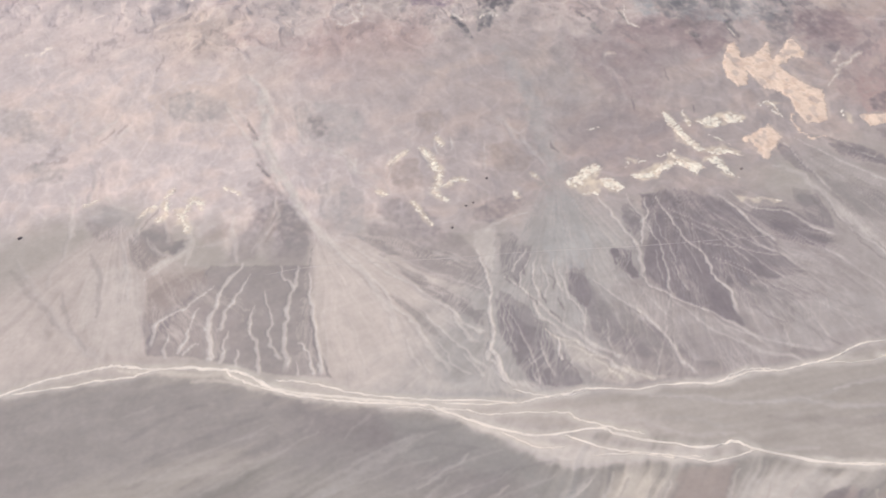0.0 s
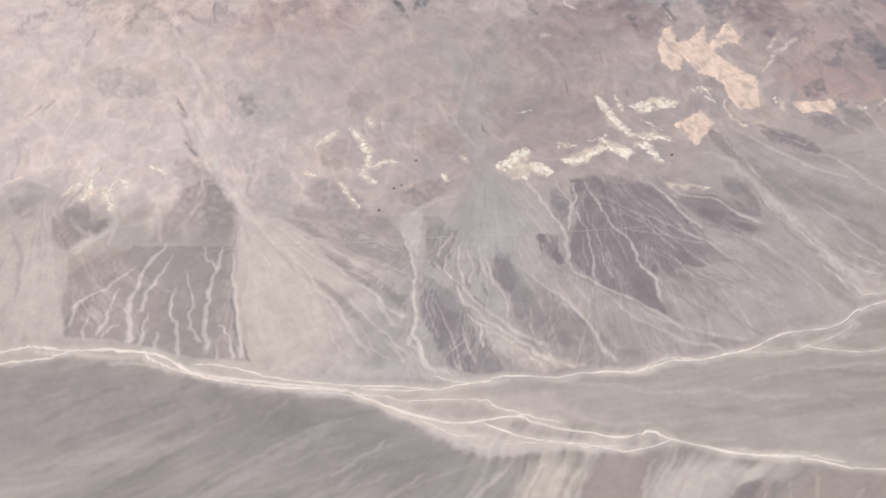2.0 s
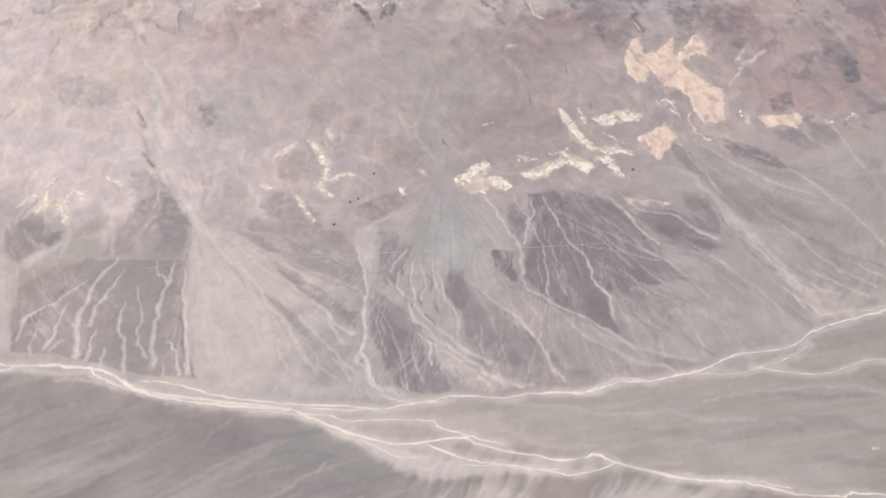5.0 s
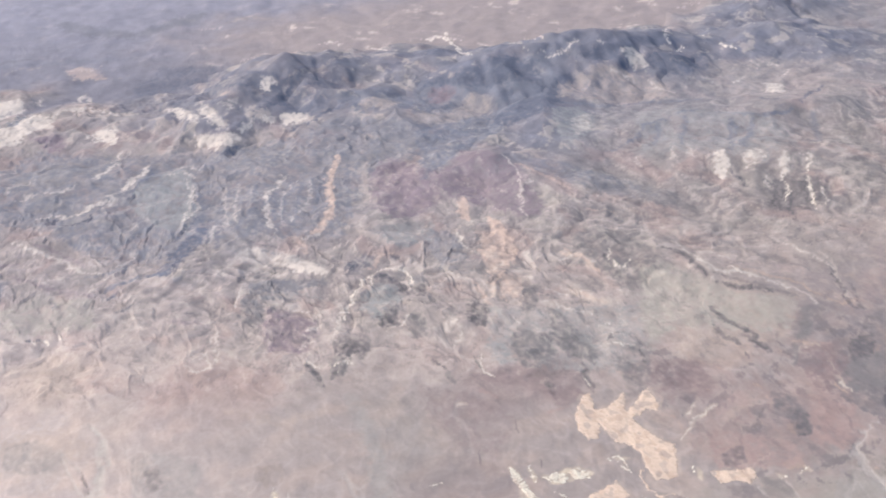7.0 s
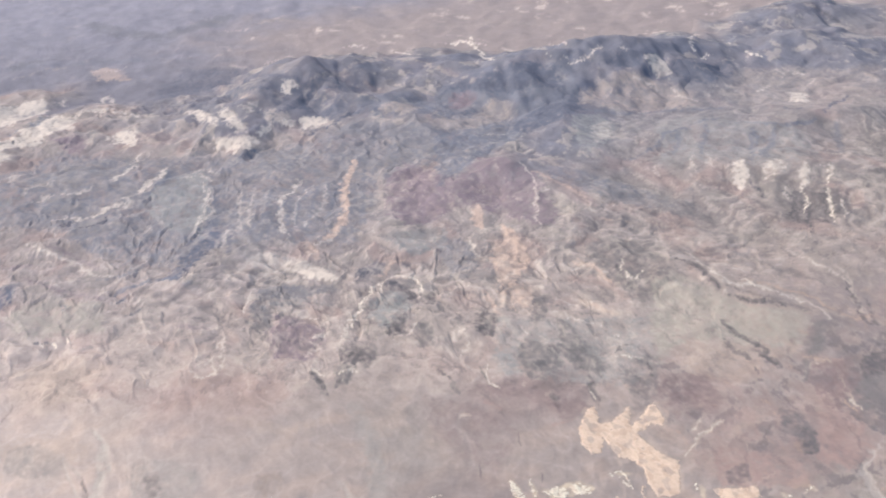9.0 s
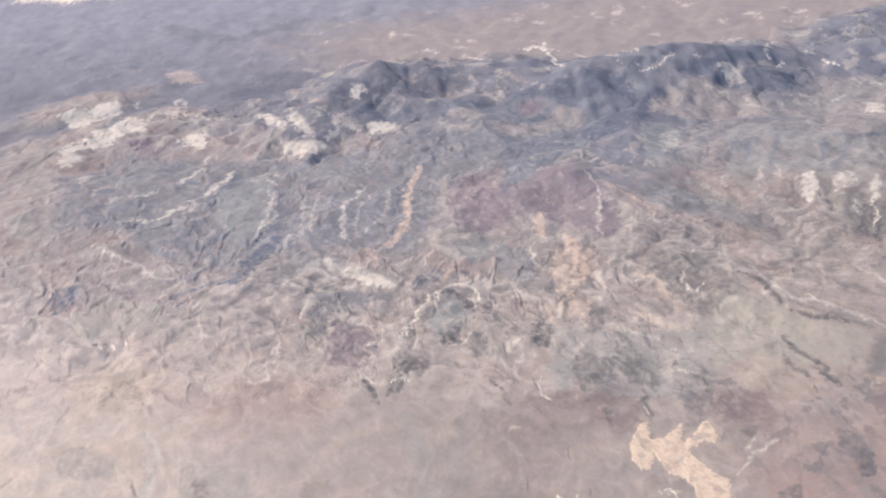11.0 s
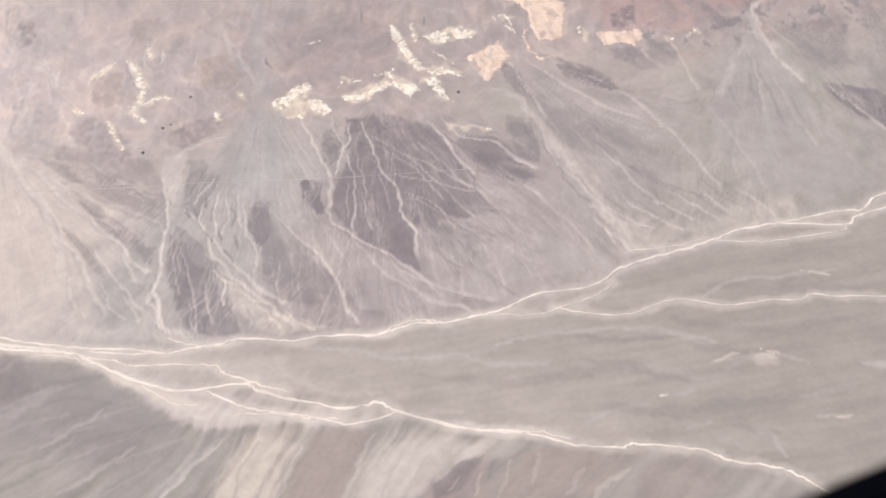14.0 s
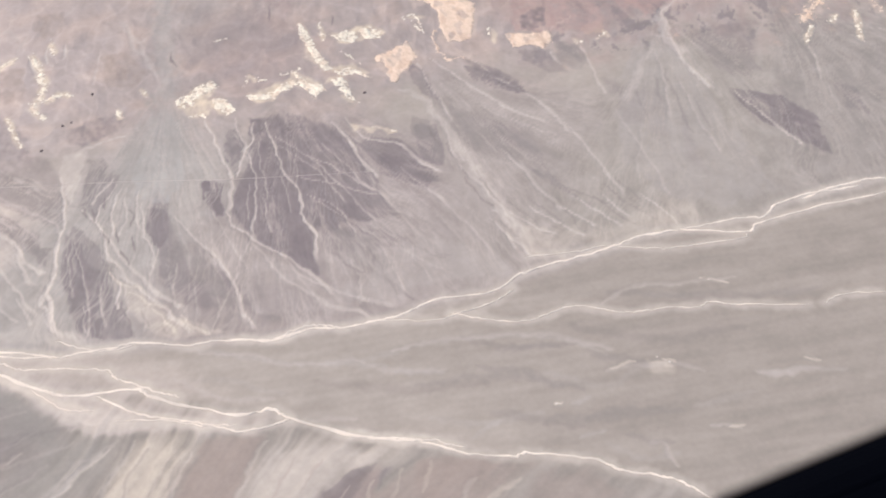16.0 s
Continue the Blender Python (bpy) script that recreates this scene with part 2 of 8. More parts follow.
area("v", 0.25, 3.9, (145.5, 711.5), (157.7, 674.5), (146.3, 647.0), (131.3, 658.4), (140.1, 684.8))
area("v", 0.3, 3.2, (116.3, 686.9), (145.5, 711.5), (139.5, 685.1), (119.0, 662.6), (103.8, 668.6))
# near slope
area("w", 0.5, 6.7, (-93.4, 619.1), (-40.7, 623.1), (4.7, 609.4), (50.1, 594.8), (94.0, 555.4), (127.0, 526.8), (155.1, 504.7), (183.4, 471.8), (196.4, 448.5), (174.1, 426.9), (106.5, 486.8), (61.7, 527.7), (6.3, 535.4), (-100.7, 546.4))
area("V", 0.35, 4.6, (94.0, 555.4), (127.0, 526.8), (154.8, 504.0), (177.7, 472.6), (191.3, 450.4), (172.4, 447.9), (141.3, 485.5), (105.6, 517.6))
area("q", 0.4, 4.2, (194.7, 442.1), (212.8, 431.5), (205.7, 415.7), (183.6, 409.5), (159.0, 410.9), (153.8, 420.7), (176.1, 430.1))
area("P", 0.35, 5.0, (192.7, 392.1), (202.3, 403.8), (211.1, 416.5), (226.6, 424.7), (246.0, 418.9), (236.9, 407.4), (217.9, 396.3), (207.0, 385.2))
area("P", 0.25, 5.0, (208.1, 384.6), (227.3, 401.8), (241.2, 412.3), (248.5, 410.5), (229.9, 393.8), (217.9, 379.9))
area("r", 0.45, 4.1, (238.2, 403.3), (252.5, 406.8), (272.3, 402.4), (264.1, 387.3), (246.2, 366.3), (217.9, 379.9))
area("P", 0.28, 6.0, (248.4, 365.2), (266.3, 386.2), (286.4, 397.3), (309.0, 386.2), (328.2, 374.0), (320.9, 369.9), (297.4, 371.1), (278.6, 363.6), (267.8, 355.8))
area("v", 0.5, 2.0, (268.9, 355.3), (280.7, 362.5), (291.2, 369.1), (307.0, 368.8), (318.4, 364.3), (307.0, 356.4), (291.5, 344.4))
area("r", 0.45, 2.3, (305.8, 353.7), (330.7, 361.7), (358.4, 351.6), (374.5, 340.4), (347.6, 330.1), (320.1, 327.4), (294.6, 339.7))
area("r", 0.35, 2.3, (375.9, 332.9), (394.7, 327.1), (401.5, 310.5), (377.4, 306.0), (356.4, 316.2))
area("q", 0.5, 3.2, (141.7, 513.6), (170.4, 495.4), (178.5, 483.6), (194.9, 452.9), (188.5, 438.1), (158.1, 463.7), (136.4, 485.4))
area("f", 0.55, 1.5, (172.8, 494.2), (191.1, 469.0), (195.4, 454.6), (211.7, 436.7), (240.1, 425.3), (265.4, 412.9), (268.1, 420.7), (232.0, 442.1), (210.7, 462.0), (189.0, 482.3))
area("f", 0.4, 1.9, (143.3, 522.0), (175.7, 494.8), (191.7, 471.4), (210.1, 459.6), (230.2, 454.3), (201.1, 476.3), (172.4, 504.3))
# fan of dark varnished gravel
area("r", 0.35, 2.6, (59.9, 681.3), (91.0, 668.9), (90.2, 659.0), (71.7, 649.0), (53.9, 653.7))
area("r", 0.5, 1.3, (57.3, 715.1), (67.3, 715.1), (67.0, 698.8), (73.7, 692.2), (60.9, 686.0), (55.7, 699.6))
area("w", 0.5, 1.0, (77.4, 701.0), (86.7, 698.3), (83.6, 692.0), (77.2, 692.9))
area("w", 0.45, 1.6, (150.3, 707.3), (153.4, 694.8), (156.6, 669.4), (151.1, 657.4), (142.0, 657.0), (138.3, 666.9), (141.6, 689.5))
area("r", 0.3, 1.7, (100.8, 701.2), (116.7, 703.7), (111.3, 689.8), (94.9, 691.0))
streak("F", 1.98, 0.5, (57.9, 679.7), (70.6, 685.9), (88.5, 691.9))
streak("F", 1.67, 0.5, (82.2, 679.3), (91.1, 695.9), (94.4, 716.0))
streak("F", 1.65, 0.45, (110.0, 666.4), (114.2, 688.2), (120.9, 706.7))
streak("f", 1.06, 0.45, (119.1, 669.3), (134.3, 687.7), (147.3, 708.8))
streak("f", 0.79, 0.45, (112.1, 686.6), (94.3, 688.6), (84.4, 688.8))
streak("f", 0.82, 0.5, (54.4, 716.6), (62.4, 723.5), (70.6, 730.0))
streak("f", 1.06, 0.5, (54.4, 716.6), (51.2, 685.8), (43.6, 664.0))
streak("f", 0.67, 0.5, (68.8, 714.2), (70.4, 699.5), (75.2, 691.4))
streak("F", 1.35, 0.85, (112.2, 662.5), (100.1, 653.4), (88.5, 639.6), (80.8, 624.2), (75.7, 607.9), (72.5, 594.9))
streak("F", 0.82, 0.8, (113.1, 651.5), (103.3, 641.4), (94.3, 631.3), (87.3, 622.9), (84.1, 616.5))
streak("F", 0.82, 0.8, (91.8, 652.9), (77.3, 645.9), (68.7, 643.2), (57.5, 641.9), (50.9, 633.2), (46.5, 622.6))
streak("F", 0.81, 0.8, (79.0, 639.9), (72.7, 633.5), (68.2, 623.9), (62.2, 615.4), (57.9, 611.2))
streak("F", 0.68, 0.75, (58.4, 629.3), (54.3, 619.6), (51.5, 610.8))
streak("F", 0.79, 0.8, (88.4, 612.7), (83.0, 606.2), (81.5, 597.8), (76.0, 593.0))
streak("F", 0.68, 0.75, (71.4, 612.7), (64.4, 611.8), (60.0, 608.7))
streak("F", 0.99, 0.85, (130.1, 650.2), (128.2, 638.2), (132.2, 629.8), (125.8, 619.2), (120.7, 607.2), (114.9, 595.9), (110.8, 584.0), (106.0, 569.3))
streak("F", 0.82, 0.8, (139.1, 645.3), (136.4, 636.3), (131.7, 628.1))
streak("F", 0.67, 0.8, (115.9, 634.6), (113.6, 620.8), (111.3, 607.4), (106.2, 598.2), (106.1, 588.9), (108.1, 577.7))
streak("F", 0.79, 0.8, (106.7, 624.5), (101.0, 615.3), (98.2, 604.9), (98.6, 595.2), (95.3, 583.2), (92.4, 574.9))
streak("F", 0.66, 0.8, (119.3, 586.5), (121.5, 578.4), (121.2, 569.4), (118.9, 559.8))
streak("F", 0.97, 0.85, (142.4, 635.6), (135.5, 609.0), (130.0, 587.9), (126.1, 571.3), (123.1, 557.6))
streak("F", 0.67, 0.75, (88.9, 598.2), (86.3, 592.8), (82.1, 585.1))
streak("F", 0.53, 0.7, (113.5, 574.4), (111.3, 562.9))
streak("V", 0.60, 0.5, (132.1, 601.0), (127.9, 584.2), (125.6, 573.9))
streak("V", 0.59, 0.5, (127.2, 570.8), (126.1, 561.4), (126.5, 553.1))
# the fan of the long upland wash
streak("V", 0.86, 0.25, (153.9, 778.8), (151.1, 743.3), (151.6, 702.3), (155.7, 677.4))
streak("F", 2.80, 0.55, (174.9, 824.9), (169.5, 801.5), (161.0, 761.1), (156.6, 725.8), (156.7, 691.8), (159.4, 667.7))
streak("F", 1.56, 0.6, (158.4, 666.7), (164.8, 644.5), (170.1, 620.7), (171.1, 599.8), (170.8, 580.3), (167.8, 562.9))
streak("F", 0.97, 0.6, (162.1, 662.1), (170.3, 631.0), (175.3, 597.7), (178.8, 571.5), (179.7, 556.8), (181.8, 537.4), (183.9, 526.5))
streak("F", 0.98, 0.6, (174.1, 642.4), (180.0, 620.7), (189.3, 600.4), (195.6, 582.1), (200.5, 569.7), (200.5, 553.1))
streak("f", 0.75, 0.55, (165.6, 657.4), (180.3, 631.1), (188.1, 606.1), (194.4, 587.7), (199.2, 572.8))
streak("F", 0.95, 0.6, (200.5, 569.7), (202.8, 559.0), (210.5, 544.7))
streak("F", 0.95, 0.6, (200.3, 564.9), (200.5, 553.1), (202.9, 541.6))
streak("f", 0.65, 0.6, (189.8, 639.2), (193.6, 621.4), (199.5, 610.3), (212.1, 590.9), (222.4, 575.4), (223.7, 567.4))
streak("f", 0.60, 0.5, (200.5, 640.5), (210.1, 620.5), (225.1, 597.0))
streak("f", 0.49, 0.5, (195.2, 607.5), (204.2, 587.6), (212.9, 568.1))
streak("F", 0.71, 0.55, (185.9, 582.2), (189.9, 558.6), (196.3, 534.5), (199.6, 519.4))
streak("F", 0.70, 0.5, (171.8, 560.9), (169.2, 548.5), (169.8, 538.3))
streak("F", 0.70, 0.5, (184.9, 549.5), (185.9, 539.8), (185.8, 530.0), (191.2, 520.1))
streak("F", 0.70, 0.5, (172.7, 542.1), (173.2, 530.8))
streak("F", 0.69, 0.5, (193.7, 535.9), (196.5, 523.2), (196.1, 514.5))
area("w", 0.45, 1.2, (171.2, 604.8), (176.5, 592.1), (181.4, 570.1), (187.7, 552.7), (186.8, 567.3), (182.0, 589.2))
area("w", 0.4, 1.2, (187.2, 622.2), (199.1, 600.3), (202.1, 573.7), (194.4, 587.7))
area("w", 0.4, 1.6, (201.2, 633.2), (218.5, 616.1), (226.2, 591.3), (220.0, 584.3), (202.3, 608.8))
area("w", 0.5, 1.2, (207.5, 570.9), (218.5, 560.4), (213.1, 545.6), (207.8, 555.5))
area("w", 0.5, 1.6, (177.9, 653.8), (188.6, 645.3), (194.4, 623.6), (185.9, 628.1))
# the narrow trunk wash beside it
area("F", 0.5, 1.3, (238.6, 623.8), (251.7, 620.3), (242.0, 598.7), (233.9, 587.3), (231.5, 593.7), (234.3, 613.2))
streak("F", 1.03, 0.5, (273.2, 623.1), (255.9, 623.6), (243.6, 619.1))
streak("F", 0.86, 0.8, (234.0, 608.1), (231.5, 593.7), (227.3, 575.5), (221.5, 563.7), (215.8, 547.5), (210.3, 536.3), (207.7, 524.0), (205.8, 511.8), (208.3, 501.7))
streak("F", 1.44, 0.6, (209.8, 536.6), (203.9, 526.0), (204.7, 516.7), (206.8, 506.8), (215.0, 495.7))
area("v", 0.4, 1.5, (231.1, 572.6), (239.4, 553.5), (242.9, 523.3), (238.8, 507.2), (225.5, 493.0), (215.4, 498.0), (215.7, 519.1), (217.8, 540.8))
streak("f", 0.47, 0.6, (229.0, 559.7), (227.1, 532.4), (224.5, 515.4), (218.1, 495.8))
streak("f", 0.46, 0.6, (233.3, 524.6), (229.7, 512.8), (228.9, 499.0))
streak("f", 0.46, 0.6, (221.9, 516.8), (218.4, 500.0))
streak("f", 0.47, 0.5, (223.0, 553.2), (220.5, 535.7), (218.4, 523.1))
# the grey green fan
area("z", 0.45, 1.9, (290.4, 634.0), (304.1, 632.3), (301.4, 611.3), (292.6, 577.8), (279.2, 564.0), (267.4, 575.1), (266.2, 591.5), (278.8, 612.0))
area("w", 0.5, 0.9, (250.3, 614.5), (258.5, 613.6), (258.9, 604.7), (246.8, 590.0), (240.8, 587.8))
streak("F", 0.94, 0.65, (237.6, 580.3), (243.3, 562.3), (241.7, 543.7), (246.2, 531.8), (245.4, 523.0), (252.3, 510.2), (256.6, 499.1), (260.8, 488.1), (265.1, 476.4))
streak("F", 0.94, 0.6, (242.3, 567.8), (246.1, 546.2), (252.3, 524.0), (260.9, 501.4), (265.2, 493.8))
streak("F", 0.55, 0.7, (242.8, 524.3), (237.0, 507.2))
streak("F", 0.59, 0.7, (259.2, 595.1), (248.1, 585.1), (242.6, 581.8))
streak("F", 0.49, 0.7, (258.7, 590.0), (245.8, 576.0), (241.4, 567.2))
streak("F", 0.49, 0.7, (260.5, 578.7), (257.1, 565.1), (250.1, 553.8))
streak("F", 0.49, 0.7, (258.8, 584.8), (251.0, 570.8), (246.9, 555.5))
streak("F", 0.49, 0.7, (267.9, 580.1), (262.7, 564.8), (260.8, 553.2))
streak("F", 0.48, 0.7, (266.9, 570.2), (264.0, 556.5), (261.6, 547.8), (263.4, 537.3), (259.5, 524.1))
streak("F", 0.47, 0.6, (266.9, 537.9), (256.6, 520.8))
streak("V", 0.61, 0.6, (238.0, 581.1), (238.8, 573.6))
streak("V", 0.61, 0.6, (242.4, 578.8), (241.8, 569.0))
streak("V", 0.60, 0.6, (244.4, 562.7), (244.0, 551.1))
streak("V", 0.62, 0.6, (250.9, 584.7), (248.9, 575.4))
streak("V", 0.60, 0.6, (250.0, 558.7), (248.3, 549.8))
streak("V", 0.61, 0.6, (260.3, 568.5), (257.1, 557.6))
streak("V", 0.60, 0.6, (256.3, 550.6), (254.5, 539.4))
streak("V", 0.59, 0.6, (248.7, 544.8), (249.7, 532.4))
streak("V", 0.60, 0.6, (264.1, 547.5), (265.4, 539.6))
area("v", 0.5, 0.9, (269.2, 565.9), (278.6, 559.2), (272.3, 541.5), (265.9, 535.1), (264.4, 550.3))
streak("f", 0.47, 0.6, (271.7, 523.6), (262.5, 503.4))
streak("F", 0.71, 0.6, (279.3, 554.8), (284.4, 536.3), (290.0, 514.2), (292.1, 499.1), (289.8, 482.3), (292.0, 467.1))
streak("f", 0.48, 0.5, (287.7, 539.5), (288.2, 527.1), (290.6, 518.6))
area("w", 0.4, 1.2, (282.2, 531.7), (288.5, 504.7), (289.3, 486.1), (280.3, 495.2), (274.7, 516.4))
area("w", 0.35, 1.2, (275.6, 545.7), (278.5, 534.5), (271.4, 509.8), (263.6, 513.7))
streak("P", 0.58, 0.55, (244.4, 515.2), (250.6, 506.5), (256.8, 498.1))
streak("P", 0.57, 0.55, (251.5, 501.6), (255.8, 490.7), (257.6, 480.1))
streak("P", 0.59, 0.5, (239.6, 531.6), (244.3, 520.7), (251.1, 514.5))
streak("P", 0.57, 0.5, (263.8, 491.0), (267.6, 479.4), (272.5, 473.5))
streak("V", 0.57, 0.45, (238.6, 508.2), (239.1, 495.5), (238.4, 488.5))
streak("V", 0.57, 0.45, (246.8, 501.8), (247.7, 490.4))
streak("V", 0.57, 0.45, (253.7, 489.6), (254.6, 481.7))
# the dark fan under the pale outcrops
streak("F", 0.69, 0.75, (314.9, 622.3), (315.7, 603.7), (314.1, 582.6), (314.4, 569.2), (311.4, 557.7), (304.4, 545.9))
streak("F", 0.66, 0.75, (304.4, 545.9), (304.4, 535.9), (311.1, 522.7), (317.6, 509.7), (323.5, 500.9), (330.3, 484.4), (334.5, 467.7))
streak("F", 0.51, 0.75, (330.9, 612.7), (328.5, 597.0), (328.3, 586.0), (323.1, 578.0), (315.2, 565.1))
streak("F", 0.45, 0.7, (338.6, 602.7), (332.8, 589.4), (325.5, 584.1))
streak("F", 0.43, 0.7, (328.0, 583.5), (327.4, 570.6), (323.7, 556.6), (318.7, 543.7), (311.6, 526.3))
streak("F", 0.59, 0.85, (344.4, 600.0), (343.4, 584.2), (340.8, 569.2), (340.8, 555.8), (343.2, 544.1), (338.7, 528.5), (339.3, 518.2), (339.0, 508.6), (333.6, 495.0))
streak("f", 0.37, 0.65, (343.3, 557.2), (357.6, 544.7), (369.0, 533.7), (381.4, 521.7))
streak("f", 0.38, 0.65, (345.6, 588.4), (355.8, 567.1), (363.1, 542.0), (367.5, 519.1), (371.0, 506.2))
streak("f", 0.38, 0.65, (355.8, 567.1), (369.4, 546.7), (381.6, 522.1))
streak("f", 0.38, 0.65, (366.1, 572.7), (373.7, 541.8), (377.8, 528.2))
streak("f", 0.37, 0.65, (348.0, 533.9), (357.6, 514.1), (367.0, 498.5))
streak("f", 0.37, 0.65, (346.2, 540.0), (356.7, 524.6), (358.0, 508.9), (359.4, 492.6))
streak("f", 0.31, 0.6, (345.1, 580.6), (356.7, 555.8), (361.7, 526.1))
streak("f", 0.31, 0.6, (325.6, 550.4), (322.0, 536.9), (321.1, 522.4))
streak("f", 0.31, 0.6, (321.7, 562.9), (316.7, 549.8), (312.8, 535.6))
streak("f", 0.31, 0.6, (340.0, 564.2), (336.6, 544.9), (334.2, 530.8))
streak("f", 0.31, 0.6, (336.2, 587.7), (332.4, 573.4), (330.0, 558.6), (326.2, 544.9))
streak("F", 0.83, 0.7, (376.4, 584.8), (381.4, 567.7), (379.7, 552.2), (383.1, 536.0))
streak("F", 0.77, 0.65, (384.2, 585.4), (388.4, 567.0), (403.4, 554.0), (406.7, 541.4), (415.7, 525.0))
area("v", 0.45, 1.0, (391.8, 554.2), (405.1, 538.9), (411.9, 519.6), (398.3, 523.2), (385.7, 537.9))
area("w", 0.4, 1.5, (347.3, 514.2), (365.9, 499.0), (361.8, 463.3), (349.7, 483.2))
streak("V", 0.74, 0.5, (343.9, 496.4), (347.5, 485.1), (353.2, 476.7))
streak("V", 0.74, 0.5, (359.3, 493.6), (360.9, 473.8), (362.2, 458.5))
streak("V", 0.61, 0.5, (354.4, 520.6), (362.2, 504.3))
streak("V", 0.62, 0.5, (373.4, 526.2), (381.4, 504.5))
streak("F", 0.94, 0.45, (309.1, 518.9), (318.0, 486.0), (329.9, 466.5), (343.6, 449.9))
streak("F", 0.94, 0.45, (322.0, 493.3), (336.5, 472.2), (357.9, 451.6))
# the fans farther along
streak("F", 2.39, 0.45, (420.5, 593.6), (431.0, 578.8), (431.8, 554.8), (431.0, 521.4), (432.1, 490.1), (432.6, 459.7))
streak("F", 0.65, 0.65, (437.6, 609.1), (436.6, 583.9), (436.5, 568.6), (435.2, 557.1))
streak("F", 0.75, 0.55, (445.4, 611.0), (454.6, 585.9), (466.1, 559.7), (482.1, 536.1))
streak("F", 0.75, 0.5, (465.6, 601.9), (474.3, 576.5), (484.8, 556.1), (488.9, 523.2))
streak("F", 0.70, 0.5, (432.7, 560.3), (425.2, 529.9), (428.7, 509.7), (432.1, 490.1), (436.3, 465.6))
area("w", 0.4, 1.5, (438.4, 572.8), (460.1, 547.5), (462.4, 531.7), (457.4, 513.9), (446.2, 519.1), (436.6, 533.1), (433.2, 554.1))
area("v", 0.55, 0.9, (460.5, 598.4), (471.9, 585.8), (480.0, 573.9), (483.3, 561.9), (471.1, 569.8), (460.2, 583.1))
area("v", 0.45, 0.9, (433.9, 616.4), (439.5, 597.8), (437.2, 572.4), (430.6, 585.7), (428.7, 596.7))
area("w", 0.45, 0.9, (417.9, 572.2), (424.4, 564.2), (421.3, 541.2), (418.4, 532.1), (414.1, 548.4), (412.2, 559.0))
area("w", 0.35, 1.5, (468.3, 543.6), (470.5, 527.9), (464.1, 502.4), (463.2, 488.2), (458.4, 504.2), (460.8, 521.8))
streak("V", 0.59, 0.4, (425.7, 545.0), (425.2, 529.9), (425.3, 514.9))
streak("V", 0.60, 0.4, (422.5, 560.1), (421.7, 543.5))
streak("V", 0.58, 0.4, (423.9, 516.5), (425.1, 502.2), (428.2, 491.9))
streak("V", 0.58, 0.4, (430.5, 513.4), (432.9, 491.9))
streak("w", 0.58, 0.5, (465.5, 492.6), (474.7, 479.3), (483.8, 465.2))
streak("w", 0.57, 0.5, (456.5, 487.8), (459.4, 468.7), (462.6, 455.6))
streak("w", 0.58, 0.5, (477.3, 478.1), (481.8, 462.7), (488.2, 450.1))
streak("w", 0.58, 0.5, (486.4, 482.8), (491.4, 462.6), (499.4, 447.1))
streak("w", 0.57, 0.5, (436.4, 492.5), (442.2, 472.3), (446.3, 461.9))
streak("w", 0.57, 0.5, (446.8, 487.7), (452.3, 476.4), (454.1, 464.7))
streak("w", 0.59, 0.5, (493.6, 484.0), (498.5, 463.7))
streak("w", 0.58, 0.5, (509.4, 454.3), (511.9, 442.1))
streak("w", 0.57, 0.5, (449.0, 467.1), (455.5, 455.5))
streak("w", 0.57, 0.5, (466.8, 458.8), (471.6, 450.1))
streak("w", 0.57, 0.5, (427.7, 481.2), (431.4, 466.6))
streak("F", 0.54, 0.55, (432.1, 490.1), (439.6, 473.5), (449.0, 459.8))
streak("F", 0.54, 0.55, (445.0, 484.1), (452.4, 467.6), (461.6, 453.9))
streak("F", 0.55, 0.55, (500.6, 467.2), (504.8, 452.0), (506.0, 441.9))
streak("F", 0.55, 0.55, (458.0, 478.2), (469.5, 456.7))
streak("F", 0.53, 0.55, (425.1, 475.9), (430.1, 460.8), (430.5, 452.3))
streak("F", 0.55, 0.5, (482.5, 475.6), (487.5, 455.6))
streak("F", 0.54, 0.5, (423.4, 485.3), (425.9, 471.2), (426.7, 460.2))
streak("F", 0.55, 0.5, (466.9, 482.9), (475.7, 463.3), (482.1, 451.7))
streak("F", 0.70, 0.5, (450.4, 527.6), (455.0, 497.5), (458.7, 473.5))
streak("F", 0.72, 0.4, (490.2, 533.3), (491.9, 498.8), (492.8, 470.8))
streak("F", 1.05, 0.65, (584.3, 595.2), (579.8, 580.0), (573.0, 556.0), (574.2, 534.1), (574.9, 522.3))
area("c", 0.4, 3.1, (560.8, 572.4), (575.2, 565.8), (574.8, 523.3), (568.5, 496.1), (565.6, 459.2), (566.9, 440.5), (534.8, 442.2), (513.4, 461.2), (505.1, 492.6), (519.1, 529.7), (540.5, 555.6))
streak("w", 0.94, 0.5, (559.5, 546.5), (553.6, 523.3), (548.3, 505.7), (547.9, 495.2))
streak("w", 0.79, 0.45, (552.1, 544.8), (544.5, 521.5))
streak("w", 0.78, 0.45, (561.8, 519.3), (558.2, 495.2))
streak("w", 0.78, 0.4, (536.8, 536.5), (530.8, 514.1))
streak("f", 0.72, 0.45, (519.1, 529.7), (515.6, 487.6), (513.5, 460.2))
streak("f", 0.62, 0.45, (563.2, 539.4), (556.1, 507.0), (551.9, 475.0))
streak("f", 0.64, 0.4, (565.2, 570.6), (552.8, 533.9), (541.6, 508.9))
area("v", 0.6, 0.8, (583.1, 519.4), (588.7, 511.5), (592.1, 494.7), (592.8, 478.6), (585.7, 484.9), (582.3, 501.4))
area("v", 0.55, 0.8, (592.8, 512.2), (605.2, 498.6), (613.8, 479.6), (613.4, 474.8), (601.4, 487.4), (592.9, 501.4))
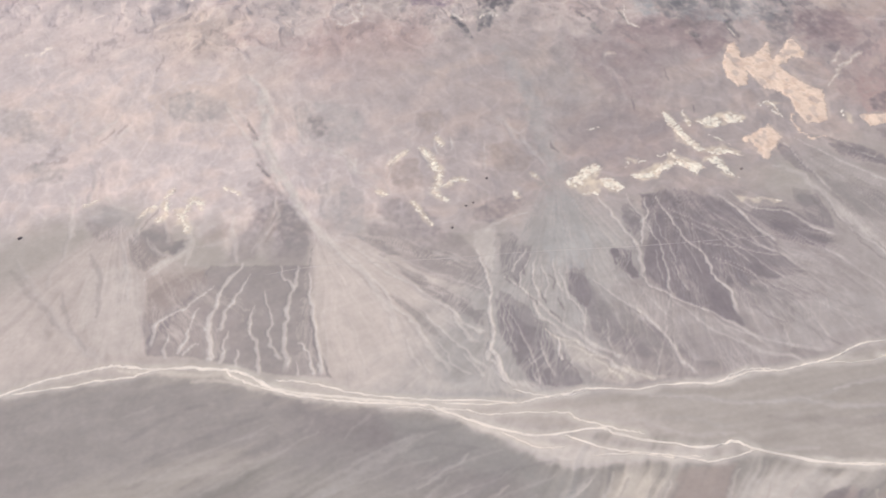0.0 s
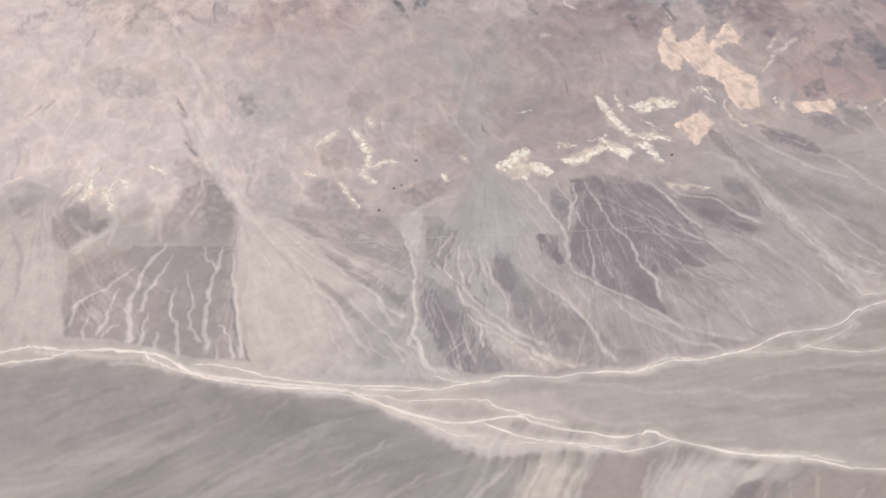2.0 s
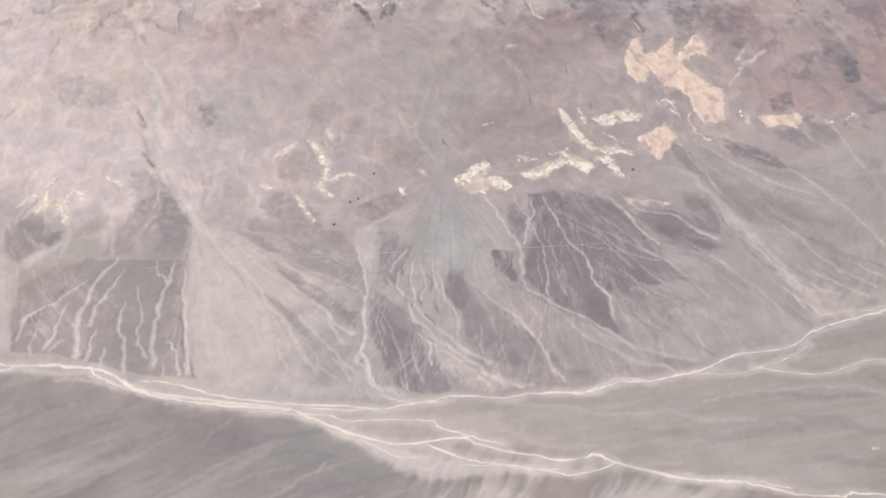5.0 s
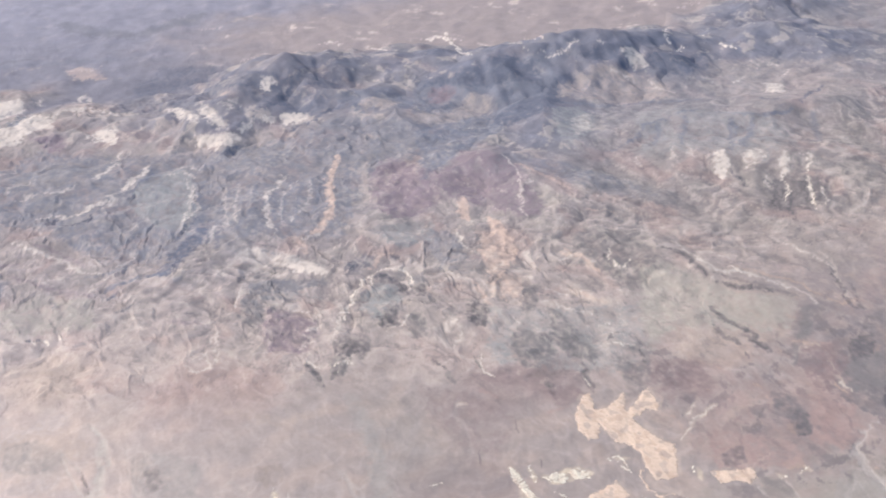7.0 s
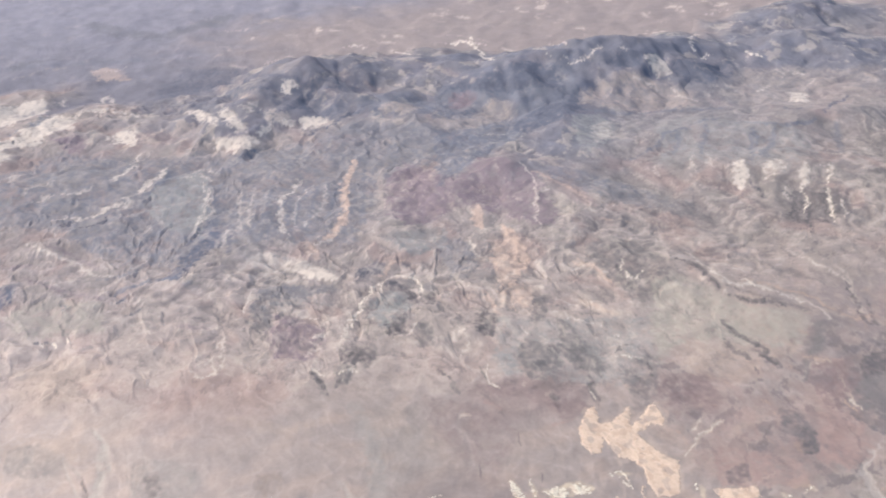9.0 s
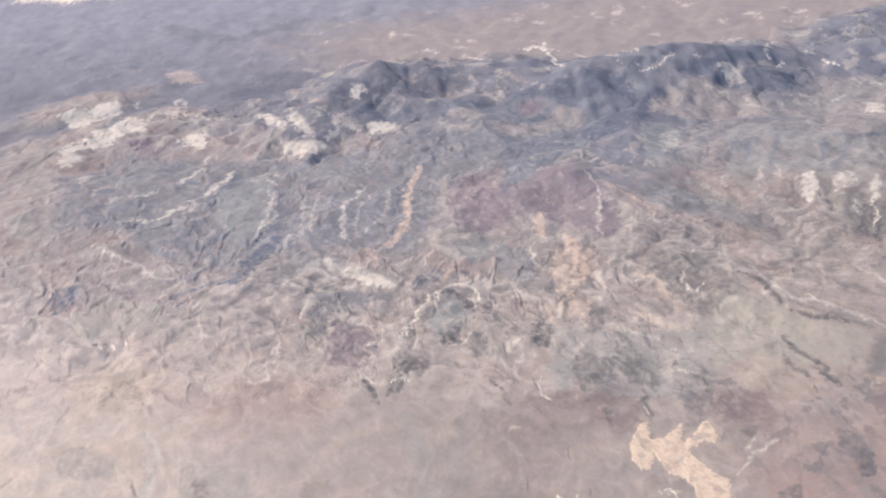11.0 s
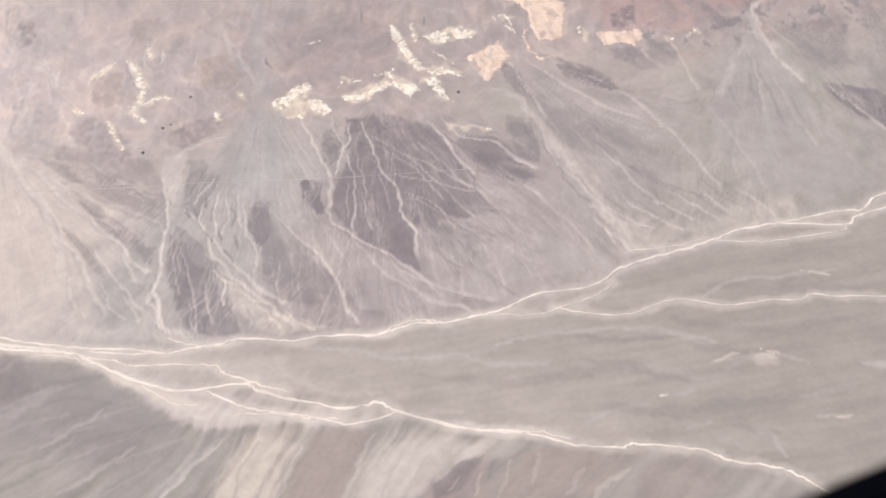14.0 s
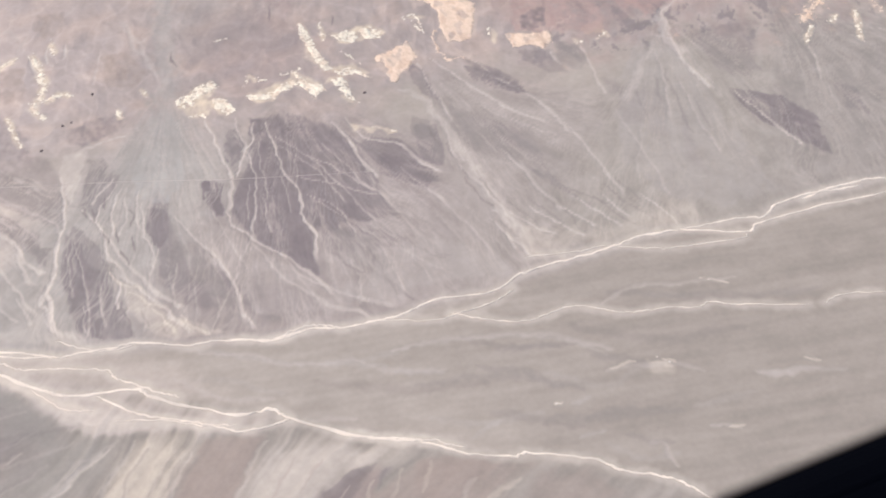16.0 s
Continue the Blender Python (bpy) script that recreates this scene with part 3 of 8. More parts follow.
area("v", 0.55, 0.8, (592.1, 494.7), (603.1, 484.6), (610.9, 471.1), (601.0, 456.7), (594.4, 466.4), (592.4, 481.7))
streak("F", 0.63, 0.5, (584.7, 513.5), (589.9, 485.9), (594.8, 461.9))
streak("F", 0.61, 0.5, (510.2, 591.9), (508.5, 581.7), (509.2, 575.0))
streak("F", 0.61, 0.55, (526.7, 589.1), (525.5, 573.5), (522.0, 554.0), (520.3, 543.4))
area("w", 0.4, 1.3, (515.4, 595.1), (525.6, 587.0), (525.5, 573.5), (518.1, 566.4), (509.1, 576.1))
streak("V", 0.69, 0.5, (381.1, 531.8), (378.9, 519.2), (382.2, 503.5))
streak("V", 0.67, 0.5, (381.9, 483.0), (391.7, 469.3))
streak("F", 0.62, 0.5, (641.8, 528.7), (637.7, 514.5), (631.7, 501.5))
streak("f", 0.57, 0.5, (396.7, 538.4), (407.7, 505.8), (413.1, 477.0), (414.1, 459.8))
streak("f", 0.45, 0.45, (367.5, 506.9), (377.8, 480.7), (388.3, 463.4))
# river feeders
streak("F", 1.09, 0.5, (158.9, 513.8), (170.9, 498.6), (185.8, 477.1), (199.4, 454.6), (208.8, 443.2))
streak("P", 0.88, 0.4, (59.9, 585.5), (66.0, 585.2), (76.2, 577.7), (83.4, 570.8))
# valley floor between
streak("W", 1.04, 0.4, (257.5, 470.8), (279.9, 453.7), (300.3, 440.4), (326.9, 428.8), (347.4, 423.3))
streak("W", 0.78, 0.35, (338.0, 428.0), (359.1, 423.5), (389.7, 414.2), (417.4, 399.2), (433.6, 380.5))
streak("V", 1.30, 0.25, (377.9, 420.1), (401.4, 402.4), (423.2, 393.5))
streak("V", 1.23, 0.25, (388.9, 357.0), (404.4, 349.4))
streak("W", 1.53, 0.3, (403.3, 383.9), (422.8, 366.7), (446.1, 366.5), (456.1, 363.5))
streak("P", 0.51, 0.6, (450.1, 368.4), (454.1, 365.2), (456.3, 361.5))
streak("P", 0.41, 0.6, (496.7, 404.2), (501.1, 401.1), (507.2, 395.9))
streak("W", 1.46, 0.3, (407.2, 334.7), (419.3, 321.9), (433.8, 318.2))
streak("W", 1.24, 0.3, (345.8, 382.5), (367.6, 370.0), (392.2, 363.3))
streak("V", 2.02, 0.2, (307.8, 423.6), (341.3, 403.2), (377.2, 389.2))
streak("V", 2.10, 0.2, (428.4, 403.0), (459.7, 379.3), (498.2, 368.1))
streak("W", 1.30, 0.3, (489.3, 341.3), (510.6, 333.8))
streak("W", 1.29, 0.3, (215.0, 477.3), (237.5, 460.3), (265.5, 444.5), (291.3, 424.1))
streak("W", 0.77, 0.4, (494.0, 341.0), (513.0, 333.5), (525.6, 325.6))
streak("P", 0.39, 0.5, (511.9, 340.9), (517.6, 335.8))
# upland
streak("g", 1.78, 0.25, (170, 838), (174, 803), (162, 778), (158, 744), (160, 693))
streak("f", 1.03, 0.45, (153.1, 770.6), (152.7, 741.4), (154.1, 701.7))
streak("V", 0.72, 0.3, (156, 787), (154, 770))
streak("f", 0.70, 0.4, (187, 802), (179, 756), (190, 736), (203, 720))
streak("f", 0.54, 0.4, (196, 797), (194, 779))
streak("f", 0.71, 0.4, (191, 768), (205, 773), (212, 763))
streak("F", 0.54, 0.6, (233.2, 710.7), (222.9, 705.7), (212.5, 692.0))
streak("F", 0.60, 0.7, (240.8, 709.0), (241.9, 691.1), (246.6, 682.5))
streak("F", 0.54, 0.6, (258.2, 716.5), (253.1, 707.8), (253.9, 697.5))
streak("f", 0.54, 0.4, (263.6, 711.2), (256.5, 685.8))
streak("c", 4.86, 0.4, (329.4, 788.1), (326.7, 741.2), (320.2, 706.1), (311.1, 674.7), (302.5, 645.1))
streak("f", 1.36, 0.45, (295.5, 718.9), (300.0, 692.3), (302.3, 662.0))
streak("f", 1.01, 0.4, (198.4, 716.5), (205.9, 706.7), (207.5, 694.7))
streak("V", 0.50, 0.5, (314.2, 676.0), (314.0, 668.6))
streak("d", 0.41, 0.6, (409.3, 667.7), (406.1, 659.3))
streak("V", 1.10, 0.35, (411, 761), (413, 739), (412, 729))
streak("p", 1.46, 0.5, (387, 741), (394, 741))
streak("d", 1.85, 0.5, (451, 738), (448, 725))
streak("t", 14.98, 0.35, (111, 845), (140, 828), (163, 815))
streak("k", 11.60, 0.25, (176, 892), (219, 846), (243, 834))
streak("s", 14.37, 0.3, (202, 794), (250, 769), (300, 742))
streak("s", 10.56, 0.35, (360, 711), (406, 701), (426, 678))
streak("m", 7.45, 0.3, (414, 767), (438, 748), (448, 728))
streak("t", 5.15, 0.3, (254, 807), (283, 778), (313, 776))
streak("V", 1.86, 0.3, (22, 822), (42, 814), (31, 827))
streak("f", 1.12, 0.4, (14, 817), (28, 822), (41, 831))
streak("f", 0.91, 0.4, (34, 809), (18, 799))
streak("V", 0.87, 0.45, (147.4, 745.0), (150.0, 736.0), (151.3, 729.1))
streak("V", 0.73, 0.4, (156, 790), (155, 774))
streak("f", 1.07, 0.5, (189, 788), (180, 759), (186, 742), (198, 730))
streak("f", 0.73, 0.4, (197, 787), (186, 763))
streak("V", 2.15, 0.25, (195, 768), (199, 748))
streak("f", 0.68, 0.5, (196.8, 731.9), (200.3, 719.3), (198.3, 711.1), (211.0, 691.8), (209.1, 678.0))
streak("f", 0.68, 0.45, (168.5, 709.9), (170.3, 699.9), (174.3, 695.9), (180.9, 708.9))
streak("F", 0.52, 0.5, (224.1, 705.8), (233.3, 710.0))
streak("f", 0.50, 0.45, (220.0, 669.0), (235.8, 663.2))
streak("f", 0.70, 0.4, (244, 726), (235, 714))
# red country to the right
area("k", 0.28, 3.4, (501, 655), (530, 667), (556, 674), (541, 622), (519, 607), (492, 627))
area("k", 0.28, 3.5, (610, 676), (632, 658), (605, 616), (574, 592), (569, 607))
streak("p", 1.08, 0.5, (500, 652), (517, 660), (530, 667))
streak("p", 0.94, 0.5, (620, 657), (616, 645), (619, 640))
streak("f", 1.42, 0.6, (604, 603), (591, 596), (576, 578), (572, 567))
streak("f", 2.04, 0.45, (576.0, 577.7), (549.9, 554.1), (525.4, 531.9))
streak("t", 3.63, 0.4, (530, 654), (552, 656))
area("k", 0.25, 3.3, (562.5, 654.1), (572.4, 660.2), (584.4, 652.7), (604.1, 640.9), (615.9, 638.0), (607.5, 620.5), (593.1, 606.5), (565.3, 595.5), (549.6, 594.7), (537.6, 608.9), (514.6, 604.0), (500.5, 614.9), (518.7, 629.7), (548.0, 636.2))
area("b", 0.25, 3.8, (570, 660), (581, 656), (584, 644), (577, 627), (569, 626), (574, 640), (566, 644), (556, 632), (559, 643))
area("b", 0.3, 3.5, (633, 670), (644, 667), (644, 651), (641, 635), (632, 617), (623, 609), (624, 621), (624, 634), (618, 641), (622, 657))
streak("d", 1.42, 0.28, (636, 632), (630, 614), (622, 610))
area("b", 0.3, 3.3, (541.9, 639.1), (550.1, 635.2), (540.7, 623.4), (534.7, 630.4))
area("b", 0.3, 3.2, (505.5, 624.3), (513.6, 620.4), (506.4, 612.1))
streak("P", 0.74, 0.3, (608, 686), (618, 695), (629, 695), (629, 681), (620, 662), (616, 646), (618, 637))
area("m", 0.4, 2.2, (612, 689), (629, 694), (628, 677), (614, 661), (603, 666), (602, 675))
area("t", 0.35, 4.6, (593, 798), (630, 780), (649, 745), (618, 709), (596, 710), (566, 697), (544, 716), (543, 736), (564, 765))
streak("d", 1.53, 0.28, (593, 766), (594, 746), (601, 733), (596, 715), (596, 701))
streak("d", 2.01, 0.28, (619, 797), (630, 780), (645, 768))
area("b", 0.45, 2.3, (639, 730), (652, 733), (634, 712), (621, 704), (621, 708))
streak("P", 0.98, 0.5, (593, 798), (570, 777), (549, 758))
streak("o", 1.61, 0.35, (640, 797), (659, 778), (668, 752), (674, 728), (688, 727))
streak("P", 0.81, 0.3, (708, 793), (705, 772), (688, 737), (685, 723))
area("k", 0.22, 4.9, (678, 721), (718, 755), (753, 749), (733, 721), (696, 718))
area("b", 0.35, 4.5, (653, 684), (694, 709), (714, 694), (656, 610), (643, 625), (652, 647), (649, 667))
streak("d", 1.53, 0.28, (646, 673), (663, 688), (682, 704))
area("m", 0.35, 3.5, (516, 730), (528, 729), (549, 714), (547, 692), (534, 672), (506, 685), (515, 712))
streak("d", 1.09, 0.28, (483, 750), (477, 735), (472, 714))
area("d", 0.4, 1.3, (450, 737), (455, 733), (448, 721), (447, 726))
streak("k", 1.04, 0.5, (592.6, 639.9), (585.0, 618.7), (571.1, 600.5))
streak("d", 0.86, 0.35, (557.2, 652.2), (546.1, 637.1), (532.0, 635.3), (517.7, 618.5))
streak("d", 0.87, 0.35, (601.0, 636.0), (595.1, 614.0), (591.3, 603.8))
streak("P", 0.67, 0.4, (517.7, 618.5), (514.6, 604.0), (533.5, 610.9))
streak("f", 2.03, 0.7, (609.6, 607.3), (591.3, 599.5), (578.2, 585.1), (573.6, 567.9), (576.2, 553.0))
area("B", 0.4, 4.4, (143.7, 523.8), (167.9, 508.6), (204.3, 488.9), (224.2, 480.6), (249.7, 464.0), (265.5, 444.5), (266.8, 432.4), (256.4, 433.8), (238.5, 445.7), (210.5, 461.0), (187.7, 477.1), (170.8, 497.2))
area("B", 0.5, 2.4, (176.5, 486.5), (199.3, 469.5), (238.5, 445.7), (268.3, 421.3), (286.5, 411.6), (265.5, 413.3), (228.1, 429.4), (205.1, 441.4), (193.4, 457.4))
area("B", 0.4, 5.0, (147.3, 635.4), (165.9, 630.3), (172.9, 579.3), (179.4, 532.6), (178.1, 515.1), (137.2, 537.5), (133.9, 562.2), (140.4, 597.5))
area("B", 0.35, 6.0, (-23.2, 688.2), (7.6, 651.6), (26.0, 622.2), (2.9, 629.7), (-33.6, 629.7))
area("W", 0.3, 4.6, (390.7, 491.7), (409.3, 466.0), (422.3, 443.4), (374.3, 457.3), (340.1, 461.1), (338.0, 470.1))
area("P", 0.25, 6.8, (429.3, 474.0), (467.5, 456.4), (514.1, 452.5), (522.4, 439.8), (476.2, 443.9), (432.7, 451.1))
area("g", 0.4, 3.9, (296.5, 650.5), (309.5, 646.5), (307.2, 620.5), (303.8, 593.1), (288.0, 590.5), (266.9, 590.9), (260.7, 599.9), (276.7, 625.4))
area("G", 0.3, 11.4, (15, 901), (87, 872), (168, 850), (146, 780), (72, 813), (6, 851))
# floor bands
streak("w", 1.51, 0.35, (346.8, 402.7), (379.9, 391.8), (409.0, 373.1))
streak("w", 1.62, 0.35, (452.0, 415.9), (499.1, 390.6), (543.9, 374.3))
streak("w", 1.73, 0.35, (371.2, 373.8), (399.6, 355.4), (446.8, 338.0))
streak("w", 1.54, 0.35, (426.3, 387.6), (443.2, 371.8), (460.6, 360.8))
streak("f", 1.02, 0.4, (334.8, 418.6), (363.2, 405.1))
streak("f", 1.02, 0.4, (428.0, 372.6), (451.9, 366.5), (467.4, 352.7))
streak("f", 1.29, 0.4, (488.8, 342.5), (514.1, 331.5))
streak("f", 1.03, 0.4, (345.7, 426.2), (374.4, 420.7), (407.1, 407.4), (422.1, 397.8), (437.4, 382.2))
streak("f", 0.81, 0.4, (446.7, 410.1), (463.2, 413.4), (487.1, 404.7), (512.3, 398.0))
streak("f", 0.75, 0.5, (454.2, 325.0), (464.8, 317.6))
streak("f", 0.73, 0.5, (426.1, 328.9), (430.9, 324.3), (430.4, 311.0))
streak("f", 0.77, 0.45, (263.8, 464.2), (287.8, 451.5), (297.3, 440.3), (326.9, 428.9), (335.2, 419.5))
streak("f", 1.02, 0.4, (249.6, 453.9), (265.3, 434.0), (286.9, 422.2))
streak("f", 0.99, 0.4, (298.4, 403.3), (315.8, 396.5))
streak("f", 1.01, 0.4, (139.2, 431.9), (156.9, 437.1), (175.3, 442.3))
streak("f", 0.78, 0.4, (137.6, 460.0), (152.3, 465.2), (167.4, 470.4))
streak("F", 0.74, 0.5, (177.8, 409.3), (193.4, 417.6), (211.6, 427.6))
streak("F", 2.45, 0.65, (172, 834), (175, 814), (170, 789), (161, 777), (156, 754), (156, 725), (158, 692), (159, 668), (164, 650))
streak("F", 1.09, 0.5, (148, 816), (150, 783), (153, 760))
streak("f", 1.39, 0.4, (146.5, 746.7), (151.5, 731.6))
streak("F", 0.99, 0.5, (146.1, 707.1), (137.6, 687.8), (123.7, 672.9))
streak("f", 1.04, 0.5, (180.7, 752.7), (188.7, 739.5), (199.2, 727.4), (197.6, 710.0), (203.7, 686.5))
streak("f", 1.05, 0.4, (222, 734), (235, 736), (240, 724))
streak("f", 1.14, 0.4, (65, 830), (86, 843), (97, 855))
streak("f", 1.02, 0.4, (67.8, 736.5), (55.3, 712.4))
streak("c", 6.92, 0.4, (332.2, 751.1), (317.8, 703.9), (312.8, 676.6), (305.7, 651.8), (298.3, 631.4))
streak("f", 1.46, 0.4, (390, 745), (381, 716), (376, 692))
# pale swaths of the near slope
area("P", 0.3, 3.5, (196.6, 397.2), (203.0, 408.8), (214.5, 419.3), (225.0, 426.2), (239.7, 421.4), (238.7, 412.4), (230.5, 402.6), (222.4, 393.1), (215.9, 388.3))
area("F", 0.4, 4.0, (248.5, 373.1), (255.1, 382.0), (266.4, 390.1), (277.6, 396.5), (293.8, 391.3), (317.7, 377.6), (313.7, 367.9), (295.1, 367.6), (281.0, 357.9))
area("F", 0.35, 2.5, (162.4, 507.5), (174.9, 489.5), (188.2, 468.0), (196.1, 449.2), (210.4, 436.7), (234.4, 427.5), (264.9, 411.0), (282.0, 408.6), (266.5, 415.9), (244.3, 430.4), (231.0, 440.3), (211.9, 449.3), (203.6, 458.1), (185.8, 482.0))
area("F", 0.3, 3.3, (204.8, 522.2), (208.1, 505.0), (216.8, 495.9), (204.8, 500.1), (166.3, 518.5), (162.8, 537.4), (172.2, 527.7), (188.4, 517.2))
area("P", 0.3, 1.9, (243.7, 523.0), (250.3, 506.1), (260.9, 490.4), (272.8, 479.7), (281.1, 470.4), (257.0, 478.0), (246.4, 486.8), (242.8, 506.9))
# lobes and rills of the upland, with hummock shading painted into the grey lobes
area("c", 0.5, 2.2, (186.8, 788.4), (201.5, 785.9), (213.4, 775.7), (223.0, 760.2), (213.3, 733.4), (197.8, 734.2), (187.7, 747.6), (182.2, 764.1))
area("V", 0.28, 1.8, (189.2, 773.1), (199.8, 770.6), (196.6, 749.2), (188.5, 749.7))
streak("f", 0.71, 0.5, (192.8, 777.8), (183.7, 763.2), (183.6, 746.7), (189.6, 737.4), (194.3, 733.0))
streak("F", 0.70, 0.5, (194.3, 734.9), (198.5, 726.1), (200.4, 714.4))
area("c", 0.5, 1.9, (118.2, 843.0), (137.0, 840.3), (150.4, 817.1), (143.2, 801.6), (127.2, 806.6), (111.9, 819.7))
streak("f", 1.13, 0.45, (131.9, 836.3), (130.2, 814.0))
streak("f", 1.11, 0.45, (148.2, 818.7), (152.7, 802.2), (156.8, 788.7))
streak("V", 1.09, 0.45, (156.4, 792.1), (155.7, 769.0))
streak("V", 1.05, 0.45, (147.5, 747.2), (150.8, 730.2))
streak("F", 1.13, 0.55, (61.6, 828.0), (73.6, 834.3), (80.8, 837.1))
streak("F", 1.14, 0.55, (50.1, 831.0), (50.7, 842.0), (59.2, 851.6))
streak("F", 1.12, 0.5, (76.3, 817.5), (90.7, 831.0))
streak("V", 0.94, 0.4, (65.8, 821.8), (76.6, 828.2))
streak("V", 0.94, 0.4, (75.4, 821.6), (86.6, 830.1))
streak("V", 0.79, 0.35, (116.6, 872.3), (128.5, 891.8))
area("V", 0.3, 2.2, (14.4, 817.8), (29.8, 821.9), (41.0, 836.8), (40.6, 826.4), (28.6, 816.3))
streak("f", 1.12, 0.5, (17.6, 816.2), (33.3, 821.1), (43.8, 833.0))
area("c", 0.45, 2.9, (19.0, 823.0), (38.0, 806.4), (35.3, 793.8), (18.1, 801.3))
area("c", 0.4, 3.1, (14.0, 893.5), (29.9, 877.4), (37.5, 837.3), (20.2, 846.7), (9.1, 866.4))
streak("f", 1.08, 0.45, (54.8, 803.2), (51.5, 779.9), (44.0, 763.5))
area("c", 0.5, 1.4, (42.6, 765.3), (57.5, 753.9), (68.6, 738.9), (63.9, 728.8), (46.8, 738.4), (39.5, 752.0))
area("w", 0.4, 1.4, (65.3, 721.9), (76.6, 724.8), (81.9, 709.4), (70.2, 707.4))
streak("V", 0.69, 0.45, (66.9, 723.9), (82.4, 737.1))
streak("F", 1.41, 0.5, (36.6, 778.5), (32.4, 759.2), (29.1, 736.4))
streak("F", 1.06, 0.5, (54.9, 764.8), (57.6, 754.4), (63.7, 747.5))
streak("f", 1.02, 0.5, (66.9, 728.1), (61.3, 712.8))
streak("f", 1.02, 0.5, (81.8, 724.4), (78.0, 702.6))
area("w", 0.45, 1.0, (79.4, 702.9), (89.6, 699.6), (87.2, 691.4))
area("r", 0.35, 1.3, (145.2, 710.2), (150.2, 701.7), (140.2, 682.5), (129.1, 672.3), (123.3, 675.7), (135.6, 692.1))
streak("f", 1.00, 0.5, (146.7, 709.3), (142.4, 691.4), (131.6, 679.8), (123.2, 670.1))
area("c", 0.45, 2.0, (173.0, 707.0), (186.9, 705.2), (195.7, 688.1), (180.6, 648.7), (170.1, 660.0), (166.5, 678.9))
streak("f", 1.02, 0.45, (185.8, 712.2), (175.3, 693.5), (168.2, 683.6))
streak("8", 1.65, 0.7, (52, 943), (60, 945))
streak("8", 1.03, 0.5, (41, 947), (48, 946))
streak("c", 4.29, 0.5, (333.5, 783.8), (327.2, 736.5), (320.2, 706.1), (310.9, 679.5), (306.1, 649.3))
streak("V", 0.54, 0.7, (380.0, 692.3), (374.7, 678.5))
streak("V", 0.52, 0.7, (315.3, 678.2), (314.1, 665.2))
streak("V", 0.55, 0.5, (413.8, 712.2), (409.0, 697.4))
streak("V", 0.41, 0.6, (243.5, 691.2), (239.1, 674.2))
streak("f", 1.39, 0.5, (299.2, 711.2), (297.9, 692.4), (302.2, 677.5), (301.1, 658.1))
streak("f", 1.05, 0.45, (295.9, 692.0), (305.9, 695.3))
area("r", 0.4, 1.7, (278.0, 690.8), (292.4, 688.7), (298.0, 667.2), (289.1, 658.2), (274.3, 666.6))
streak("f", 0.86, 0.5, (278.8, 696.6), (267.8, 670.3))
area("r", 0.4, 1.8, (254.8, 743.0), (268.6, 738.6), (264.8, 723.7), (252.6, 719.5), (248.8, 728.7))
streak("F", 0.69, 0.55, (253.9, 713.6), (250.0, 702.8), (251.3, 695.5))
streak("F", 0.70, 0.55, (262.4, 708.6), (257.0, 698.0))
streak("F", 0.69, 0.55, (220.1, 706.7), (227.4, 709.1), (233.4, 708.0))
streak("F", 0.86, 0.5, (240.6, 704.7), (240.6, 695.7), (243.4, 687.6))
streak("f", 1.04, 0.45, (219.0, 730.5), (224.0, 714.6), (214.7, 700.9))
streak("F", 0.87, 0.5, (197.9, 734.7), (202.0, 720.6), (199.8, 710.2), (204.3, 700.8))
area("r", 0.35, 1.7, (216.9, 706.4), (236.9, 700.3), (229.9, 673.2), (214.5, 682.1))
streak("F", 1.01, 0.5, (204.6, 689.5), (204.5, 679.1))
area("1", 0.55, 1.2, (317.4, 833.4), (321.2, 825.8), (320.0, 798.0), (315.9, 804.5))
streak("5", 0.79, 0.6, (317.3, 835.3), (325.3, 833.2))
area("1", 0.55, 1.6, (332.8, 829.7), (347.6, 832.0), (347.9, 821.6), (336.0, 807.0), (327.4, 808.5))
streak("5", 0.78, 0.65, (332.2, 812.6), (343.5, 823.2), (350.7, 822.9))
streak("5", 0.80, 0.6, (269.0, 879.6), (262.5, 862.7))
streak("5", 0.99, 0.6, (259.7, 877.7), (258.1, 862.0), (249.8, 856.2), (245.5, 863.9))
streak("k", 1.52, 0.5, (409.1, 752.4), (414.1, 735.6))
streak("1", 1.17, 0.5, (419.2, 778.6), (421.0, 763.1))
streak("1", 1.54, 0.5, (398.2, 779.7), (395.7, 763.8))
streak("P", 1.13, 0.5, (388.2, 741.2), (395.1, 739.1))
area("m", 0.25, 3.0, (375.4, 775.1), (402.4, 746.4), (416.0, 709.6), (386.8, 681.5), (371.0, 703.9), (367.0, 734.8))
# red country under the cliffs
area("k", 0.4, 2.1, (577.0, 635.8), (604.3, 635.1), (599.3, 601.2), (577.0, 591.8), (562.4, 605.2))
area("k", 0.4, 2.0, (513.9, 647.8), (541.6, 628.5), (551.5, 611.4), (545.8, 589.1), (522.1, 600.9), (498.7, 612.4))
area("b", 0.55, 1.4, (570.3, 662.8), (579.6, 653.4), (577.7, 629.2), (567.3, 615.3), (559.1, 615.8), (564.4, 634.5), (561.2, 642.3))
area("2", 0.5, 1.0, (571.8, 638.3), (579.2, 634.9), (565.9, 613.0), (559.5, 615.7))
area("b", 0.5, 1.4, (610.5, 652.6), (627.1, 658.1), (642.0, 643.2), (633.1, 616.3), (619.6, 603.3), (610.0, 619.0), (606.8, 639.0))
area("2", 0.75, 0.7, (635.8, 633.8), (642.0, 634.0), (633.1, 616.3), (622.0, 608.1), (626.2, 618.0))
area("2", 0.6, 0.8, (648.6, 680.1), (661.2, 691.7), (655.6, 678.5), (645.6, 670.9))
